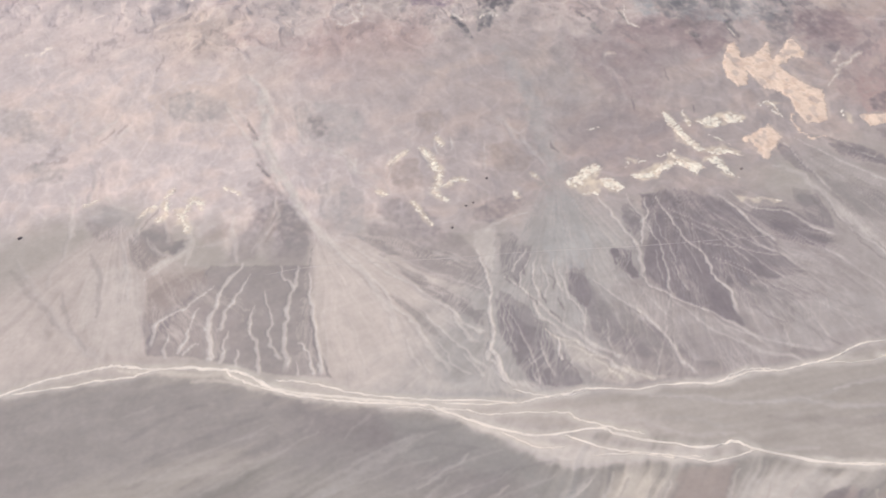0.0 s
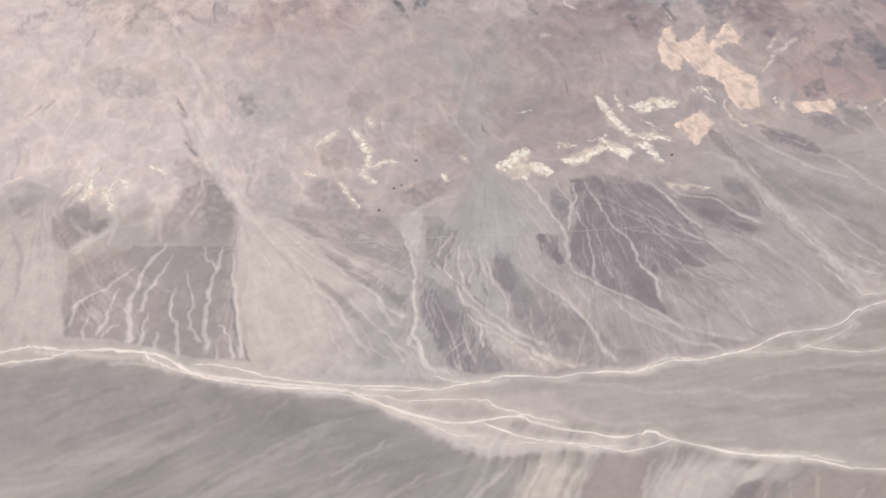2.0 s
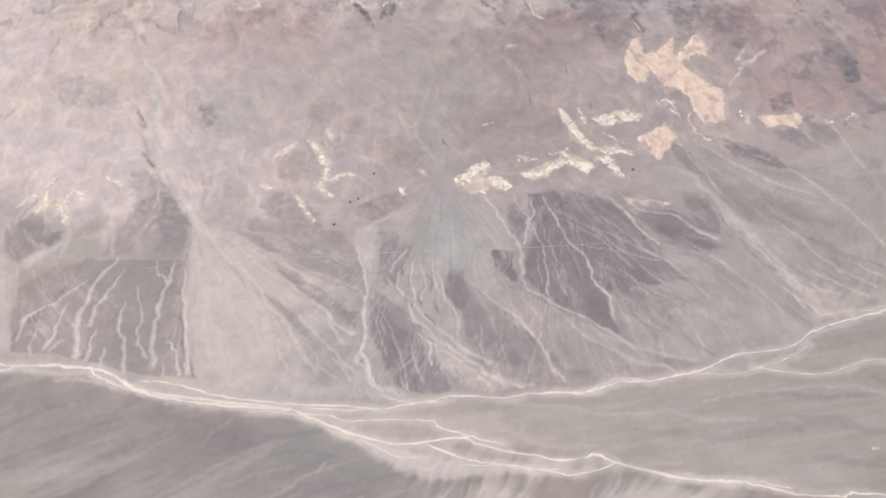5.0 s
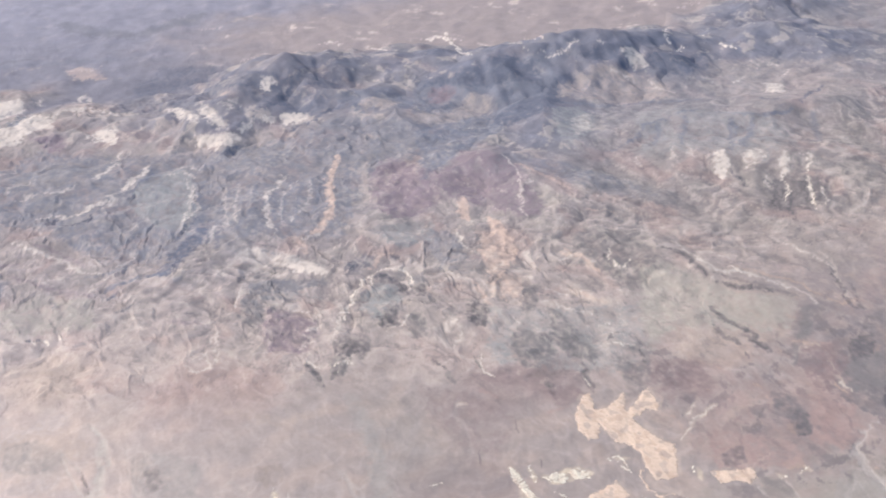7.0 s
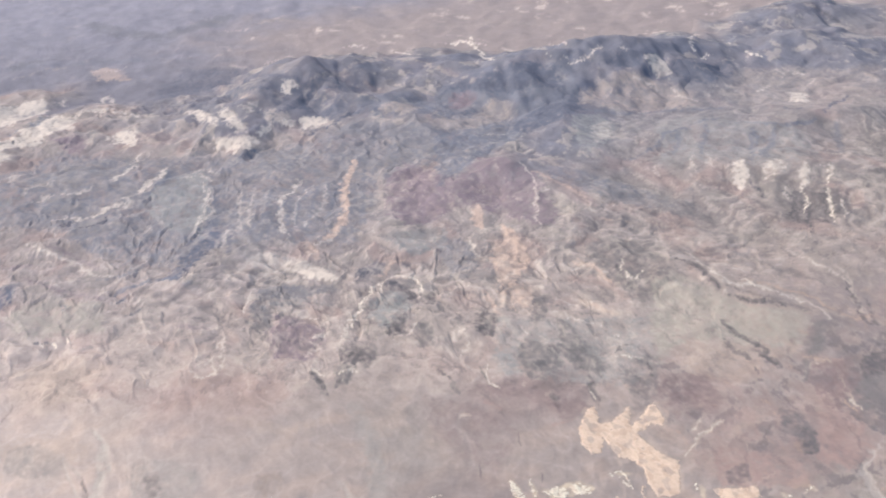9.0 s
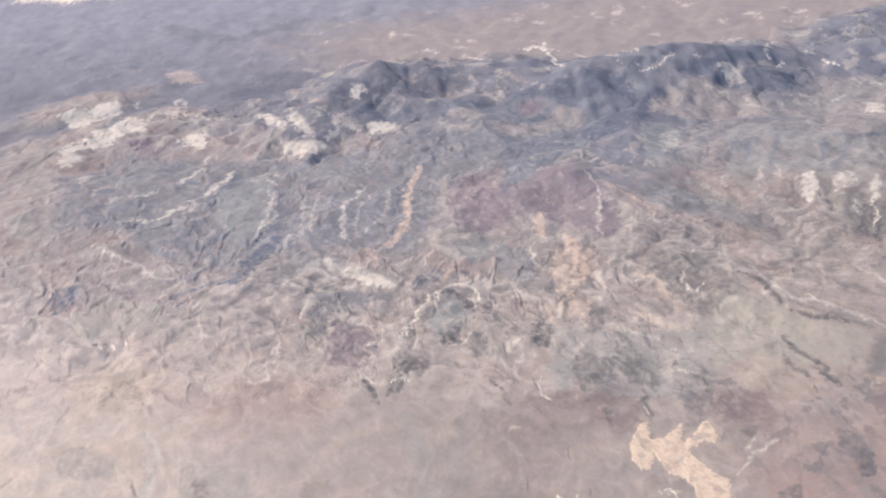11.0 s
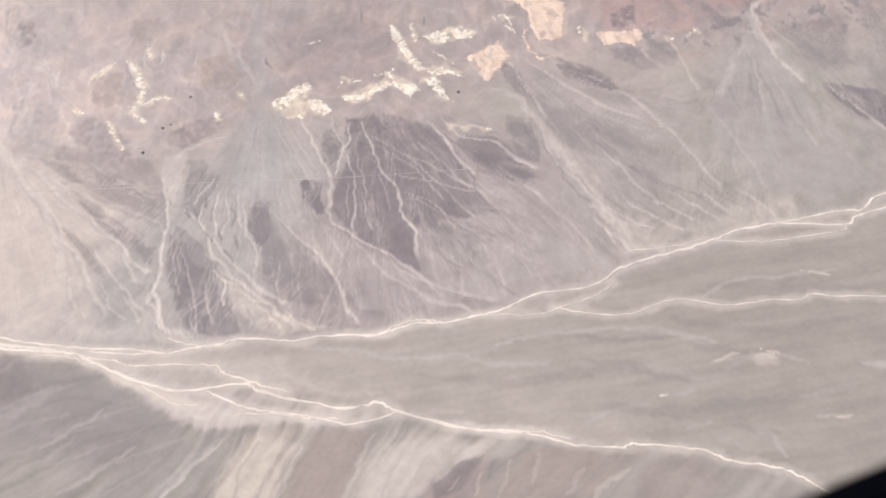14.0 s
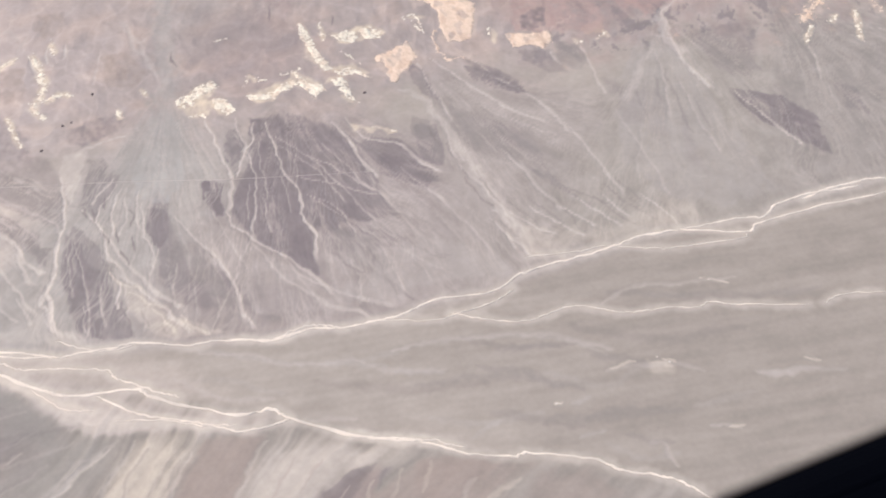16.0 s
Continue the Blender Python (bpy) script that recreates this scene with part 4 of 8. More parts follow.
area("b", 0.5, 1.1, (629.1, 669.1), (647.0, 669.7), (636.3, 652.0), (624.8, 654.5))
area("v", 0.5, 1.0, (508.4, 624.8), (523.1, 622.7), (516.3, 609.1), (504.2, 612.3))
area("v", 0.5, 1.0, (534.2, 637.1), (545.5, 634.0), (538.9, 625.7))
area("v", 0.45, 1.1, (519.6, 688.2), (529.7, 683.4), (517.6, 669.4))
streak("P", 0.91, 0.55, (630.2, 676.2), (618.5, 655.6), (615.6, 638.9))
streak("o", 1.08, 0.5, (613.7, 651.2), (611.3, 637.3))
streak("P", 1.05, 0.6, (495.0, 645.9), (513.0, 660.6), (526.2, 663.5), (534.2, 666.1))
streak("P", 1.05, 0.5, (511.4, 666.3), (523.3, 675.1))
streak("d", 1.13, 0.45, (594.4, 722.5), (596.3, 701.2))
area("v", 0.4, 1.1, (599.8, 695.8), (615.5, 698.3), (607.5, 685.2))
streak("f", 1.03, 0.6, (601.4, 604.4), (589.7, 596.5), (581.3, 590.0))
area("2", 0.45, 1.1, (481.3, 750.3), (480.8, 734.4), (471.5, 716.7), (472.9, 733.6))
area("1", 0.5, 1.5, (496.4, 790.8), (501.3, 774.3), (494.6, 753.8), (480.4, 755.4), (477.2, 771.0))
area("2", 0.45, 1.1, (506.4, 735.1), (512.3, 725.0), (506.2, 707.1), (499.4, 706.9), (502.8, 721.9))
streak("8", 0.56, 0.7, (512.6, 756.4), (523.9, 746.8))
streak("8", 0.57, 0.6, (516.0, 772.1), (524.6, 760.8))
area("m", 0.35, 2.1, (441.9, 730.6), (464.0, 727.9), (466.2, 713.6), (447.3, 707.6))
area("m", 0.3, 2.9, (497.8, 732.4), (549.5, 714.6), (548.1, 688.0), (518.6, 694.0), (505.6, 707.4))
streak("k", 1.41, 0.5, (436.0, 708.2), (449.3, 708.0))
area("k", 0.4, 1.5, (633.3, 694.6), (641.6, 694.4), (627.1, 664.6), (612.8, 651.6), (618.2, 671.6))
streak("2", 0.93, 0.5, (583.4, 709.0), (581.3, 699.5))
# the near slope
area("P", 0.25, 2.3, (234.0, 429.9), (250.2, 422.2), (239.0, 411.6), (229.9, 398.8), (221.0, 385.9), (196.6, 397.3), (208.2, 412.4), (221.6, 423.4))
streak("F", 0.76, 0.30, (223.1, 426.9), (204.4, 407.5), (196.2, 397.5))
streak("w", 0.50, 0.30, (227.9, 421.0), (214.2, 406.2), (208.5, 395.0))
streak("w", 0.50, 0.30, (234.1, 411.2), (220.8, 395.8))
streak("w", 0.50, 0.28, (238.0, 408.6), (229.0, 395.9))
streak("P", 0.50, 0.22, (239.2, 419.3), (225.4, 401.0), (216.1, 388.2))
streak("F", 0.76, 0.30, (207.6, 427.1), (192.3, 419.7), (176.1, 406.8))
streak("f", 0.77, 0.28, (216.2, 430.0), (196.2, 424.8), (182.7, 413.5))
streak("F", 0.62, 0.30, (244.2, 409.8), (231.3, 394.8), (222.7, 385.1))
area("r", 0.5, 1.2, (252.2, 413.7), (277.1, 405.6), (264.2, 392.9), (254.8, 380.5), (249.6, 372.6), (227.6, 382.8), (236.6, 395.7))
streak("F", 0.74, 0.30, (275.8, 402.0), (263.2, 390.0), (255.9, 380.0), (249.1, 372.8))
area("F", 0.4, 1.5, (275.3, 394.5), (298.9, 386.8), (310.2, 381.6), (315.0, 372.4), (291.1, 366.8), (278.0, 359.4), (256.1, 369.5), (264.4, 386.0))
streak("r", 0.49, 0.25, (283.2, 387.3), (270.3, 373.3), (265.1, 366.0))
streak("r", 0.49, 0.25, (294.4, 382.0), (279.1, 369.2))
area("r", 0.45, 1.2, (295.3, 364.1), (316.0, 368.5), (304.8, 346.8), (278.0, 359.4))
area("V", 0.5, 0.7, (287.7, 364.5), (302.6, 369.4), (314.7, 369.1), (297.5, 356.6), (287.2, 356.6))
streak("P", 0.39, 0.22, (292.7, 358.9), (299.5, 363.5))
streak("P", 0.39, 0.22, (302.5, 351.1), (310.5, 361.7))
streak("P", 0.49, 0.19, (323.9, 362.1), (316.3, 351.7), (308.3, 345.2))
streak("V", 0.49, 0.28, (317.3, 365.1), (310.7, 357.0))
area("r", 0.45, 1.2, (331.6, 363.9), (354.2, 353.3), (362.4, 346.8), (347.7, 339.7), (331.0, 337.7), (322.6, 348.1))
streak("P", 0.61, 0.19, (336.2, 359.7), (326.5, 346.3))
streak("P", 0.97, 0.25, (367.3, 335.1), (355.4, 333.5), (346.5, 327.3))
streak("F", 0.97, 0.25, (350.0, 343.3), (337.1, 335.0))
streak("r", 0.98, 0.25, (383.1, 334.3), (366.2, 324.5))
streak("W", 0.80, 0.30, (138.5, 465.2), (159.3, 466.9), (183.0, 465.2))
streak("W", 0.78, 0.33, (141.7, 431.1), (158.1, 436.0), (178.5, 436.5), (197.6, 438.8))
streak("W", 0.79, 0.30, (136.1, 452.4), (153.3, 459.8))
streak("V", 0.81, 0.25, (142.2, 486.1), (157.2, 482.6), (173.8, 471.1))
streak("W", 0.82, 0.28, (142.7, 488.9), (159.6, 491.7))
streak("V", 1.07, 0.22, (143.9, 469.8), (171.6, 472.9))
streak("W", 0.76, 0.30, (171.7, 408.8), (187.1, 418.8), (204.4, 425.1))
streak("V", 0.79, 0.22, (149.6, 445.9), (174.3, 449.8))
streak("V", 0.77, 0.22, (155.6, 423.6), (179.4, 429.3))
streak("W", 0.64, 0.28, (152.7, 421.6), (168.5, 425.9), (184.7, 430.3))
area("F", 0.45, 1.1, (177.0, 488.5), (193.2, 476.9), (205.1, 459.9), (230.7, 436.8), (243.7, 425.3), (209.6, 436.7), (198.6, 444.8), (190.0, 463.4))
# diagonal drains
streak("W", 2.46, 0.4, (77.1, 473.6), (109.7, 481.9), (134.8, 489.6), (150.9, 492.8))
streak("P", 2.07, 0.5, (27.3, 613.9), (53.6, 597.6), (79.2, 579.9), (93.4, 563.1), (109.6, 547.0), (134.0, 529.8), (161.5, 514.2))
streak("P", 1.38, 0.4, (161.5, 514.2), (176.2, 491.1), (191.1, 469.2), (208.0, 453.5))
streak("W", 0.96, 0.33, (67.4, 477.8), (93.6, 484.1), (120.8, 490.5), (145.8, 494.6))
streak("W", 0.81, 0.28, (80.0, 474.5), (113.9, 477.7), (153.1, 474.8))
streak("V", 1.44, 0.25, (21.9, 540.1), (50.4, 543.5), (85.4, 544.0))
streak("W", 0.85, 0.28, (27.4, 529.1), (56.2, 531.9), (85.8, 534.9))
streak("V", 1.41, 0.25, (34.9, 513.0), (70.2, 520.5), (103.5, 525.8))
streak("W", 0.84, 0.28, (41.4, 505.8), (73.3, 510.7), (107.4, 519.4))
streak("W", 0.94, 0.28, (84.3, 472.3), (120.2, 462.7), (160.2, 463.1))
streak("V", 1.39, 0.25, (119.9, 498.5), (149.0, 497.3), (170.9, 491.2))
streak("W", 0.70, 0.28, (117.3, 508.4), (134.8, 518.6))
streak("V", 1.18, 0.25, (17.3, 559.6), (41.1, 565.9), (61.6, 565.3))
streak("W", 0.67, 0.28, (137.2, 449.4), (165.1, 447.7), (184.1, 450.9))
streak("V", 1.07, 0.22, (144.3, 453.6), (178.6, 452.9), (199.9, 447.0))
streak("W", 0.70, 0.28, (8.9, 514.3), (32.1, 520.1))
streak("V", 1.13, 0.22, (10.9, 525.2), (31.1, 528.8))
streak("V", 1.10, 0.22, (43.7, 489.8), (69.5, 496.3), (95.3, 499.3))
streak("W", 0.74, 0.25, (20.4, 576.5), (38.0, 578.8))
# bands and pans of the valley floor
streak("w", 1.55, 0.4, (376.4, 401.0), (397.7, 385.2), (414.6, 367.1))
streak("w", 1.58, 0.4, (390.0, 405.3), (415.6, 396.2))
streak("w", 1.26, 0.4, (418.5, 335.6), (435.2, 324.0))
streak("W", 1.05, 0.45, (316.6, 433.5), (339.7, 418.2))
streak("W", 1.04, 0.5, (342.5, 414.2), (361.7, 403.8))
streak("P", 0.38, 0.75, (398.5, 365.2), (401.8, 364.4))
area("P", 0.35, 1.0, (447.9, 370.7), (456.6, 364.6), (455.9, 358.5), (446.4, 363.1))
streak("P", 0.39, 0.6, (454.8, 368.5), (458.7, 363.2))
streak("P", 0.52, 0.5, (430.8, 372.4), (443.0, 371.5))
streak("W", 0.77, 0.5, (405.2, 362.4), (414.9, 362.5))
streak("W", 1.00, 0.45, (358.4, 363.3), (372.8, 368.1))
streak("P", 0.51, 0.55, (461.4, 320.3), (467.3, 318.8))
streak("W", 1.29, 0.35, (453.7, 337.6), (480.9, 333.0))
streak("W", 0.75, 0.45, (400.6, 343.4), (412.3, 342.4))
streak("w", 1.27, 0.35, (408.1, 352.1), (429.7, 348.3))
area("F", 0.2, 1.8, (291.4, 577.4), (298.6, 573.7), (290.2, 548.1), (299.0, 538.6), (309.1, 518.9), (325.1, 487.0), (337.6, 461.7), (310.9, 461.8), (294.5, 479.0), (290.4, 508.4), (284.1, 535.5), (281.5, 556.7))
area("F", 0.14, 1.8, (379.1, 532.7), (393.8, 516.0), (408.5, 483.6), (420.2, 448.3), (397.3, 441.0), (367.5, 446.9), (344.3, 463.0), (334.6, 486.1), (344.6, 509.6), (365.9, 499.0))
streak("f", 1.02, 0.45, (30.7, 748.3), (23.5, 729.0), (12.3, 712.4), (5.5, 698.5))
streak("f", 1.00, 0.5, (54.0, 718.0), (52.1, 696.3), (47.3, 681.2))
area("w", 0.4, 1.3, (57.0, 716.3), (70.8, 722.6), (77.8, 709.7), (78.7, 697.7), (65.1, 687.8), (56.5, 687.2), (53.9, 699.8))
area("w", 0.5, 1.0, (80.9, 702.0), (87.6, 701.3), (86.0, 693.2), (77.3, 688.9))
streak("F", 1.66, 0.5, (61.5, 684.4), (72.5, 690.1), (82.6, 689.6), (90.7, 697.3))
streak("f", 0.84, 0.5, (68.8, 715.1), (67.7, 704.3), (75.6, 692.7))
area("r", 0.3, 1.6, (58.4, 681.7), (82.9, 678.3), (92.9, 669.5), (80.5, 657.9), (64.4, 647.9), (51.0, 640.0), (48.7, 649.9), (55.7, 667.1))
area("F", 0.3, 2.6, (28.6, 703.4), (56.5, 693.9), (57.2, 677.0), (46.4, 640.9), (41.7, 622.6), (21.3, 628.6), (15.2, 657.6))
streak("w", 1.66, 0.35, (35.0, 716.9), (35.3, 688.8), (25.6, 661.2))
streak("w", 1.99, 0.3, (-10.2, 724.5), (-3.0, 693.5), (4.2, 662.5))
streak("f", 1.96, 0.4, (-5.3, 733.2), (2.8, 690.3), (10.4, 650.1), (21.0, 624.9))
streak("w", 1.29, 0.3, (12.6, 690.4), (9.5, 660.7), (14.5, 637.1))
# ranges and folded hills, with sunlit faces, shaded sides and haze painted in
area("9", 0.5, 9.1, (160, 1318), (228, 1355), (287, 1295), (359, 1255), (443, 1241), (494, 1256), (545, 1209), (592, 1158), (508, 1117), (466, 1102), (408, 1010), (330, 1046), (259, 1040), (223, 1083), (190, 1164), (146, 1188))
area("2", 0.35, 5.8, (314, 1430), (360, 1510), (395, 1555), (452, 1523), (455, 1377), (482, 1365), (538, 1360), (510, 1295), (479, 1276), (460, 1316), (433, 1314), (415, 1374), (375, 1358), (336, 1393))
area("5", 0.85, 2.5, (182, 1506), (219, 1531), (240, 1527), (236, 1508), (217, 1476), (193, 1464), (177, 1475))
area("5", 0.85, 2.3, (170, 1396), (188, 1411), (213, 1442), (232, 1481), (249, 1455), (252, 1397), (229, 1393), (200, 1385), (178, 1376), (186, 1359), (163, 1342))
# shade in the clefts between the cream ridges, painted dark
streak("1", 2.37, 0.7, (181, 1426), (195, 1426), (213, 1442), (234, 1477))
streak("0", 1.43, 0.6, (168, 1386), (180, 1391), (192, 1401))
area("5", 0.7, 2.3, (276, 1375), (288, 1382), (305, 1366), (294, 1329), (280, 1356))
streak("5", 3.54, 0.55, (249, 1411), (261, 1455), (286, 1448), (304, 1438), (313, 1407))
streak("5", 3.08, 0.5, (286, 1487), (299, 1511), (304, 1491))
area("5", 0.5, 2.5, (246, 1514), (260, 1527), (255, 1505))
area("6", 0.4, 3.9, (302, 1616), (319, 1625), (331, 1603), (330, 1564), (306, 1570))
area("3", 0.7, 2.3, (225, 1388), (259, 1376), (251, 1346), (237, 1346), (233, 1368))
streak("0", 1.13, 0.5, (231, 1379), (238, 1365), (246, 1366))
area("5", 0.65, 2.3, (356, 1379), (367, 1363), (376, 1334), (372, 1307), (361, 1347))
area("5", 0.55, 2.8, (387, 1365), (395, 1323), (395, 1281), (385, 1295), (378, 1324))
area("5", 0.75, 2.7, (368, 1291), (391, 1277), (403, 1262), (389, 1246), (373, 1255), (365, 1277))
streak("2", 1.33, 0.6, (369, 1257), (379, 1239), (401, 1250))
area("7", 0.55, 3.3, (328, 1342), (347, 1349), (362, 1332), (353, 1314), (337, 1320))
area("5", 0.5, 2.2, (404, 1331), (419, 1334), (418, 1320), (404, 1312))
area("5", 0.65, 2.2, (414, 1290), (426, 1292), (415, 1278), (402, 1272))
# faces turned to the sun, painted pale
area("5", 0.75, 1.7, (454, 1370), (463, 1366), (465, 1351), (453, 1342), (450, 1356))
area("5", 0.85, 1.6, (454, 1293), (472, 1297), (478, 1280), (468, 1271), (451, 1272), (450, 1285))
area("5", 0.7, 2.2, (428, 1284), (443, 1293), (449, 1290), (438, 1278))
streak("7", 2.69, 0.6, (419, 1276), (432, 1258), (442, 1252))
# shaded sides of the ridges, painted dark
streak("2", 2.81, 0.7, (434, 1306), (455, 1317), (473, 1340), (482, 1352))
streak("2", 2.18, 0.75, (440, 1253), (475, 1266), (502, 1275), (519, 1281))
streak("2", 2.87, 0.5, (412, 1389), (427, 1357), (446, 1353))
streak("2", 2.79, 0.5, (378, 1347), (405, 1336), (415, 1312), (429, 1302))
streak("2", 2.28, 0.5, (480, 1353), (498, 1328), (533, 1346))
area("1", 0.5, 5.5, (510, 1295), (548, 1302), (576, 1283), (606, 1300), (640, 1277), (687, 1272), (723, 1254), (713, 1212), (687, 1173), (624, 1142), (589, 1127), (637, 1207), (657, 1223), (623, 1255), (596, 1276), (554, 1229), (524, 1244), (508, 1261))
area("1", 0.55, 5.3, (596, 1299), (634, 1277), (657, 1234), (653, 1186), (586, 1119), (536, 1080), (503, 1064), (543, 1170))
area("7", 0.6, 2.7, (526, 1272), (538, 1277), (549, 1275), (560, 1266), (548, 1232), (536, 1240), (534, 1257), (523, 1254))
area("2", 0.75, 3.9, (602, 1296), (632, 1288), (688, 1272), (709, 1252), (694, 1216), (662, 1233), (629, 1254), (620, 1274))
area("2", 0.75, 3.8, (680, 1195), (710, 1212), (686, 1158), (654, 1144), (620, 1145), (618, 1175), (650, 1197))
area("3", 0.55, 2.8, (599, 1279), (618, 1278), (621, 1260), (604, 1236), (590, 1248))
area("7", 0.55, 3.8, (555, 1225), (570, 1221), (600, 1216), (623, 1237), (641, 1224), (638, 1206), (610, 1199), (572, 1192), (553, 1200))
streak("2", 2.73, 0.5, (582, 1242), (598, 1225), (617, 1228))
streak("5", 1.05, 0.5, (582, 1163), (598, 1165), (610, 1162))
area("5", 0.65, 1.7, (790, 1226), (799, 1230), (807, 1230), (809, 1219), (807, 1199), (800, 1199), (800, 1210), (790, 1204), (790, 1214))
streak("5", 1.13, 0.5, (799, 1214), (795, 1203), (787, 1197))
area("2", 0.8, 2.9, (746, 1233), (780, 1242), (795, 1234), (785, 1218), (766, 1217))
area("2", 0.65, 3.4, (815, 1214), (843, 1207), (884, 1210), (864, 1175), (831, 1166), (813, 1178), (809, 1198))
streak("5", 1.72, 0.6, (723, 1254), (744, 1258), (760, 1263))
streak("5", 1.15, 0.6, (775, 1250), (782, 1241))
area("s", 0.5, 4.4, (710, 1205), (751, 1214), (776, 1201), (797, 1183), (806, 1156), (798, 1130), (762, 1145), (711, 1163), (693, 1179))
streak("5", 1.68, 0.4, (764, 1203), (775, 1189), (780, 1181))
streak("5", 1.66, 0.4, (789, 1176), (794, 1152), (801, 1139))
streak("1", 2.17, 0.7, (690, 1167), (716, 1150), (755, 1143), (782, 1128), (813, 1117))
area("4", 0.6, 2.6, (673, 1148), (699, 1150), (700, 1117), (668, 1081), (645, 1064), (651, 1102))
area("5", 0.4, 2.1, (680, 1125), (699, 1133), (689, 1103), (658, 1080))
area("7", 0.35, 6.7, (871, 1199), (920, 1174), (957, 1131), (996, 1124), (922, 1026), (869, 1028), (856, 1079), (825, 1107))
area("5", 0.65, 2.2, (884, 1115), (899, 1104), (879, 1075), (870, 1092))
streak("5", 2.31, 0.55, (918, 1156), (926, 1148))
streak("5", 1.69, 0.5, (859, 1131), (882, 1142))
streak("5", 1.71, 0.5, (913, 1125), (927, 1127))
streak("5", 1.73, 0.4, (910, 1174), (903, 1148))
streak("2", 1.60, 0.6, (850, 1071), (845, 1050), (858, 1054))
streak("2", 2.17, 0.65, (868, 1032), (897, 1058), (919, 1069))
streak("7", 2.24, 0.5, (903, 1074), (926, 1089), (949, 1095))
streak("1", 2.61, 0.65, (797, 1064), (804, 1038), (818, 1024), (854, 1028))
area("4", 0.35, 5.1, (740, 1117), (789, 1079), (823, 1014), (813, 966), (763, 943), (738, 989), (688, 1016))
streak("1", 2.05, 0.55, (669, 1042), (694, 1046), (727, 1070), (748, 1071), (789, 1079))
streak("1", 3.04, 0.45, (736, 1069), (708, 1028))
streak("1", 2.54, 0.45, (765, 1068), (727, 1011))
streak("1", 4.02, 0.5, (793, 1033), (753, 977))
streak("1", 4.03, 0.5, (807, 1023), (765, 974))
streak("1", 3.60, 0.35, (867, 1017), (830, 958))
streak("5", 1.46, 0.4, (682, 1016), (676, 995))
streak("5", 1.47, 0.4, (719, 1012), (703, 990))
streak("5", 1.47, 0.4, (732, 1012), (718, 979))
area("5", 0.75, 1.4, (734, 976), (749, 984), (741, 961), (721, 939), (720, 951))
area("5", 0.55, 1.9, (755, 964), (774, 968), (771, 952), (754, 938), (744, 943))
area("5", 0.55, 1.9, (774, 939), (787, 945), (780, 928), (765, 918))
area("2", 0.45, 3.7, (740, 909), (767, 917), (786.1, 897.6), (763.3, 857.4), (732.2, 851.9), (726.9, 874.1))
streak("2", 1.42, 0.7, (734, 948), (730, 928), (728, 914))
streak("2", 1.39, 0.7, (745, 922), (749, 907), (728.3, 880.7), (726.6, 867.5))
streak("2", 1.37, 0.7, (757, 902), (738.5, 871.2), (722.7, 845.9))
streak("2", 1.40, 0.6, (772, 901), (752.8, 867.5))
streak("8", 0.94, 0.7, (797, 931), (772.5, 893.7), (747.9, 850.6))
streak("8", 0.94, 0.6, (764, 920), (753.9, 897.7), (740.3, 881.3))
streak("5", 1.46, 0.6, (796, 938), (804, 930), (791, 920))
streak("5", 0.94, 0.6, (752, 925), (743, 907))
streak("5", 0.93, 0.6, (777.4, 885.5), (760.5, 853.6))
streak("5", 1.63, 0.45, (165, 1292), (180, 1309), (197, 1325))
streak("5", 2.10, 0.45, (178, 1247), (192, 1266), (211, 1272))
streak("5", 2.05, 0.5, (184, 1225), (205, 1230), (224, 1225), (240, 1234))
streak("4", 3.09, 0.4, (151, 1229), (164, 1237), (178, 1245))
streak("1", 2.12, 0.4, (174, 1256), (197, 1285), (217, 1278))
streak("1", 2.03, 0.4, (192, 1214), (217, 1211), (242, 1215))
streak("5", 2.13, 0.65, (259, 1237), (272, 1256), (284, 1281), (293, 1307))
# strips with a pale lit top and a dark shaded underside, both painted
streak("5", 3.11, 0.8, (275, 1206), (286, 1221), (299, 1237), (309, 1255))
streak("1", 2.56, 0.65, (278, 1185), (298, 1218), (310, 1242))
streak("5", 2.98, 0.7, (213, 1170), (234, 1173), (243, 1182), (259, 1187))
streak("0", 1.46, 0.75, (213, 1151), (234, 1145), (240, 1159))
streak("5", 1.49, 0.7, (195, 1180), (214, 1179))
streak("0", 1.72, 0.85, (192, 1164), (204, 1167), (214, 1168))
streak("5", 1.46, 0.5, (194, 1167), (192, 1148))
streak("5", 3.00, 0.5, (261, 1202), (264, 1183), (253, 1171))
streak("5", 2.07, 0.45, (326, 1224), (340, 1234), (347, 1214))
area("4", 0.55, 3.4, (282, 1194), (314, 1222), (340, 1222), (320, 1123), (301, 1076), (282, 1099), (274, 1147))
streak("5", 1.21, 0.5, (330, 1198), (323, 1150), (309, 1112), (298, 1079))
streak("1", 1.43, 0.45, (332, 1174), (312, 1098), (311, 1064))
streak("1", 1.49, 0.35, (312, 1216), (297, 1172), (286, 1114))
streak("5", 1.43, 0.5, (410, 1156), (390, 1128), (371, 1089), (365, 1063), (363, 1036))
streak("1", 2.39, 0.45, (413, 1143), (387, 1092), (373, 1057))
streak("5", 1.19, 0.45, (425, 1131), (410, 1093), (393, 1067), (380, 1053))
streak("1", 2.40, 0.4, (438, 1140), (417, 1091), (403, 1063))
streak("1", 1.42, 0.4, (380, 1138), (359, 1089), (348, 1044))
streak("5", 1.20, 0.35, (370, 1159), (351, 1114), (339, 1061))
streak("6", 3.33, 0.8, (463, 1167), (449, 1145), (433, 1110), (423, 1074), (410, 1044), (398, 1029), (388, 1022))
streak("6", 1.89, 0.7, (433, 1104), (415, 1050))
streak("5", 1.35, 0.5, (379, 1015), (394, 1022))
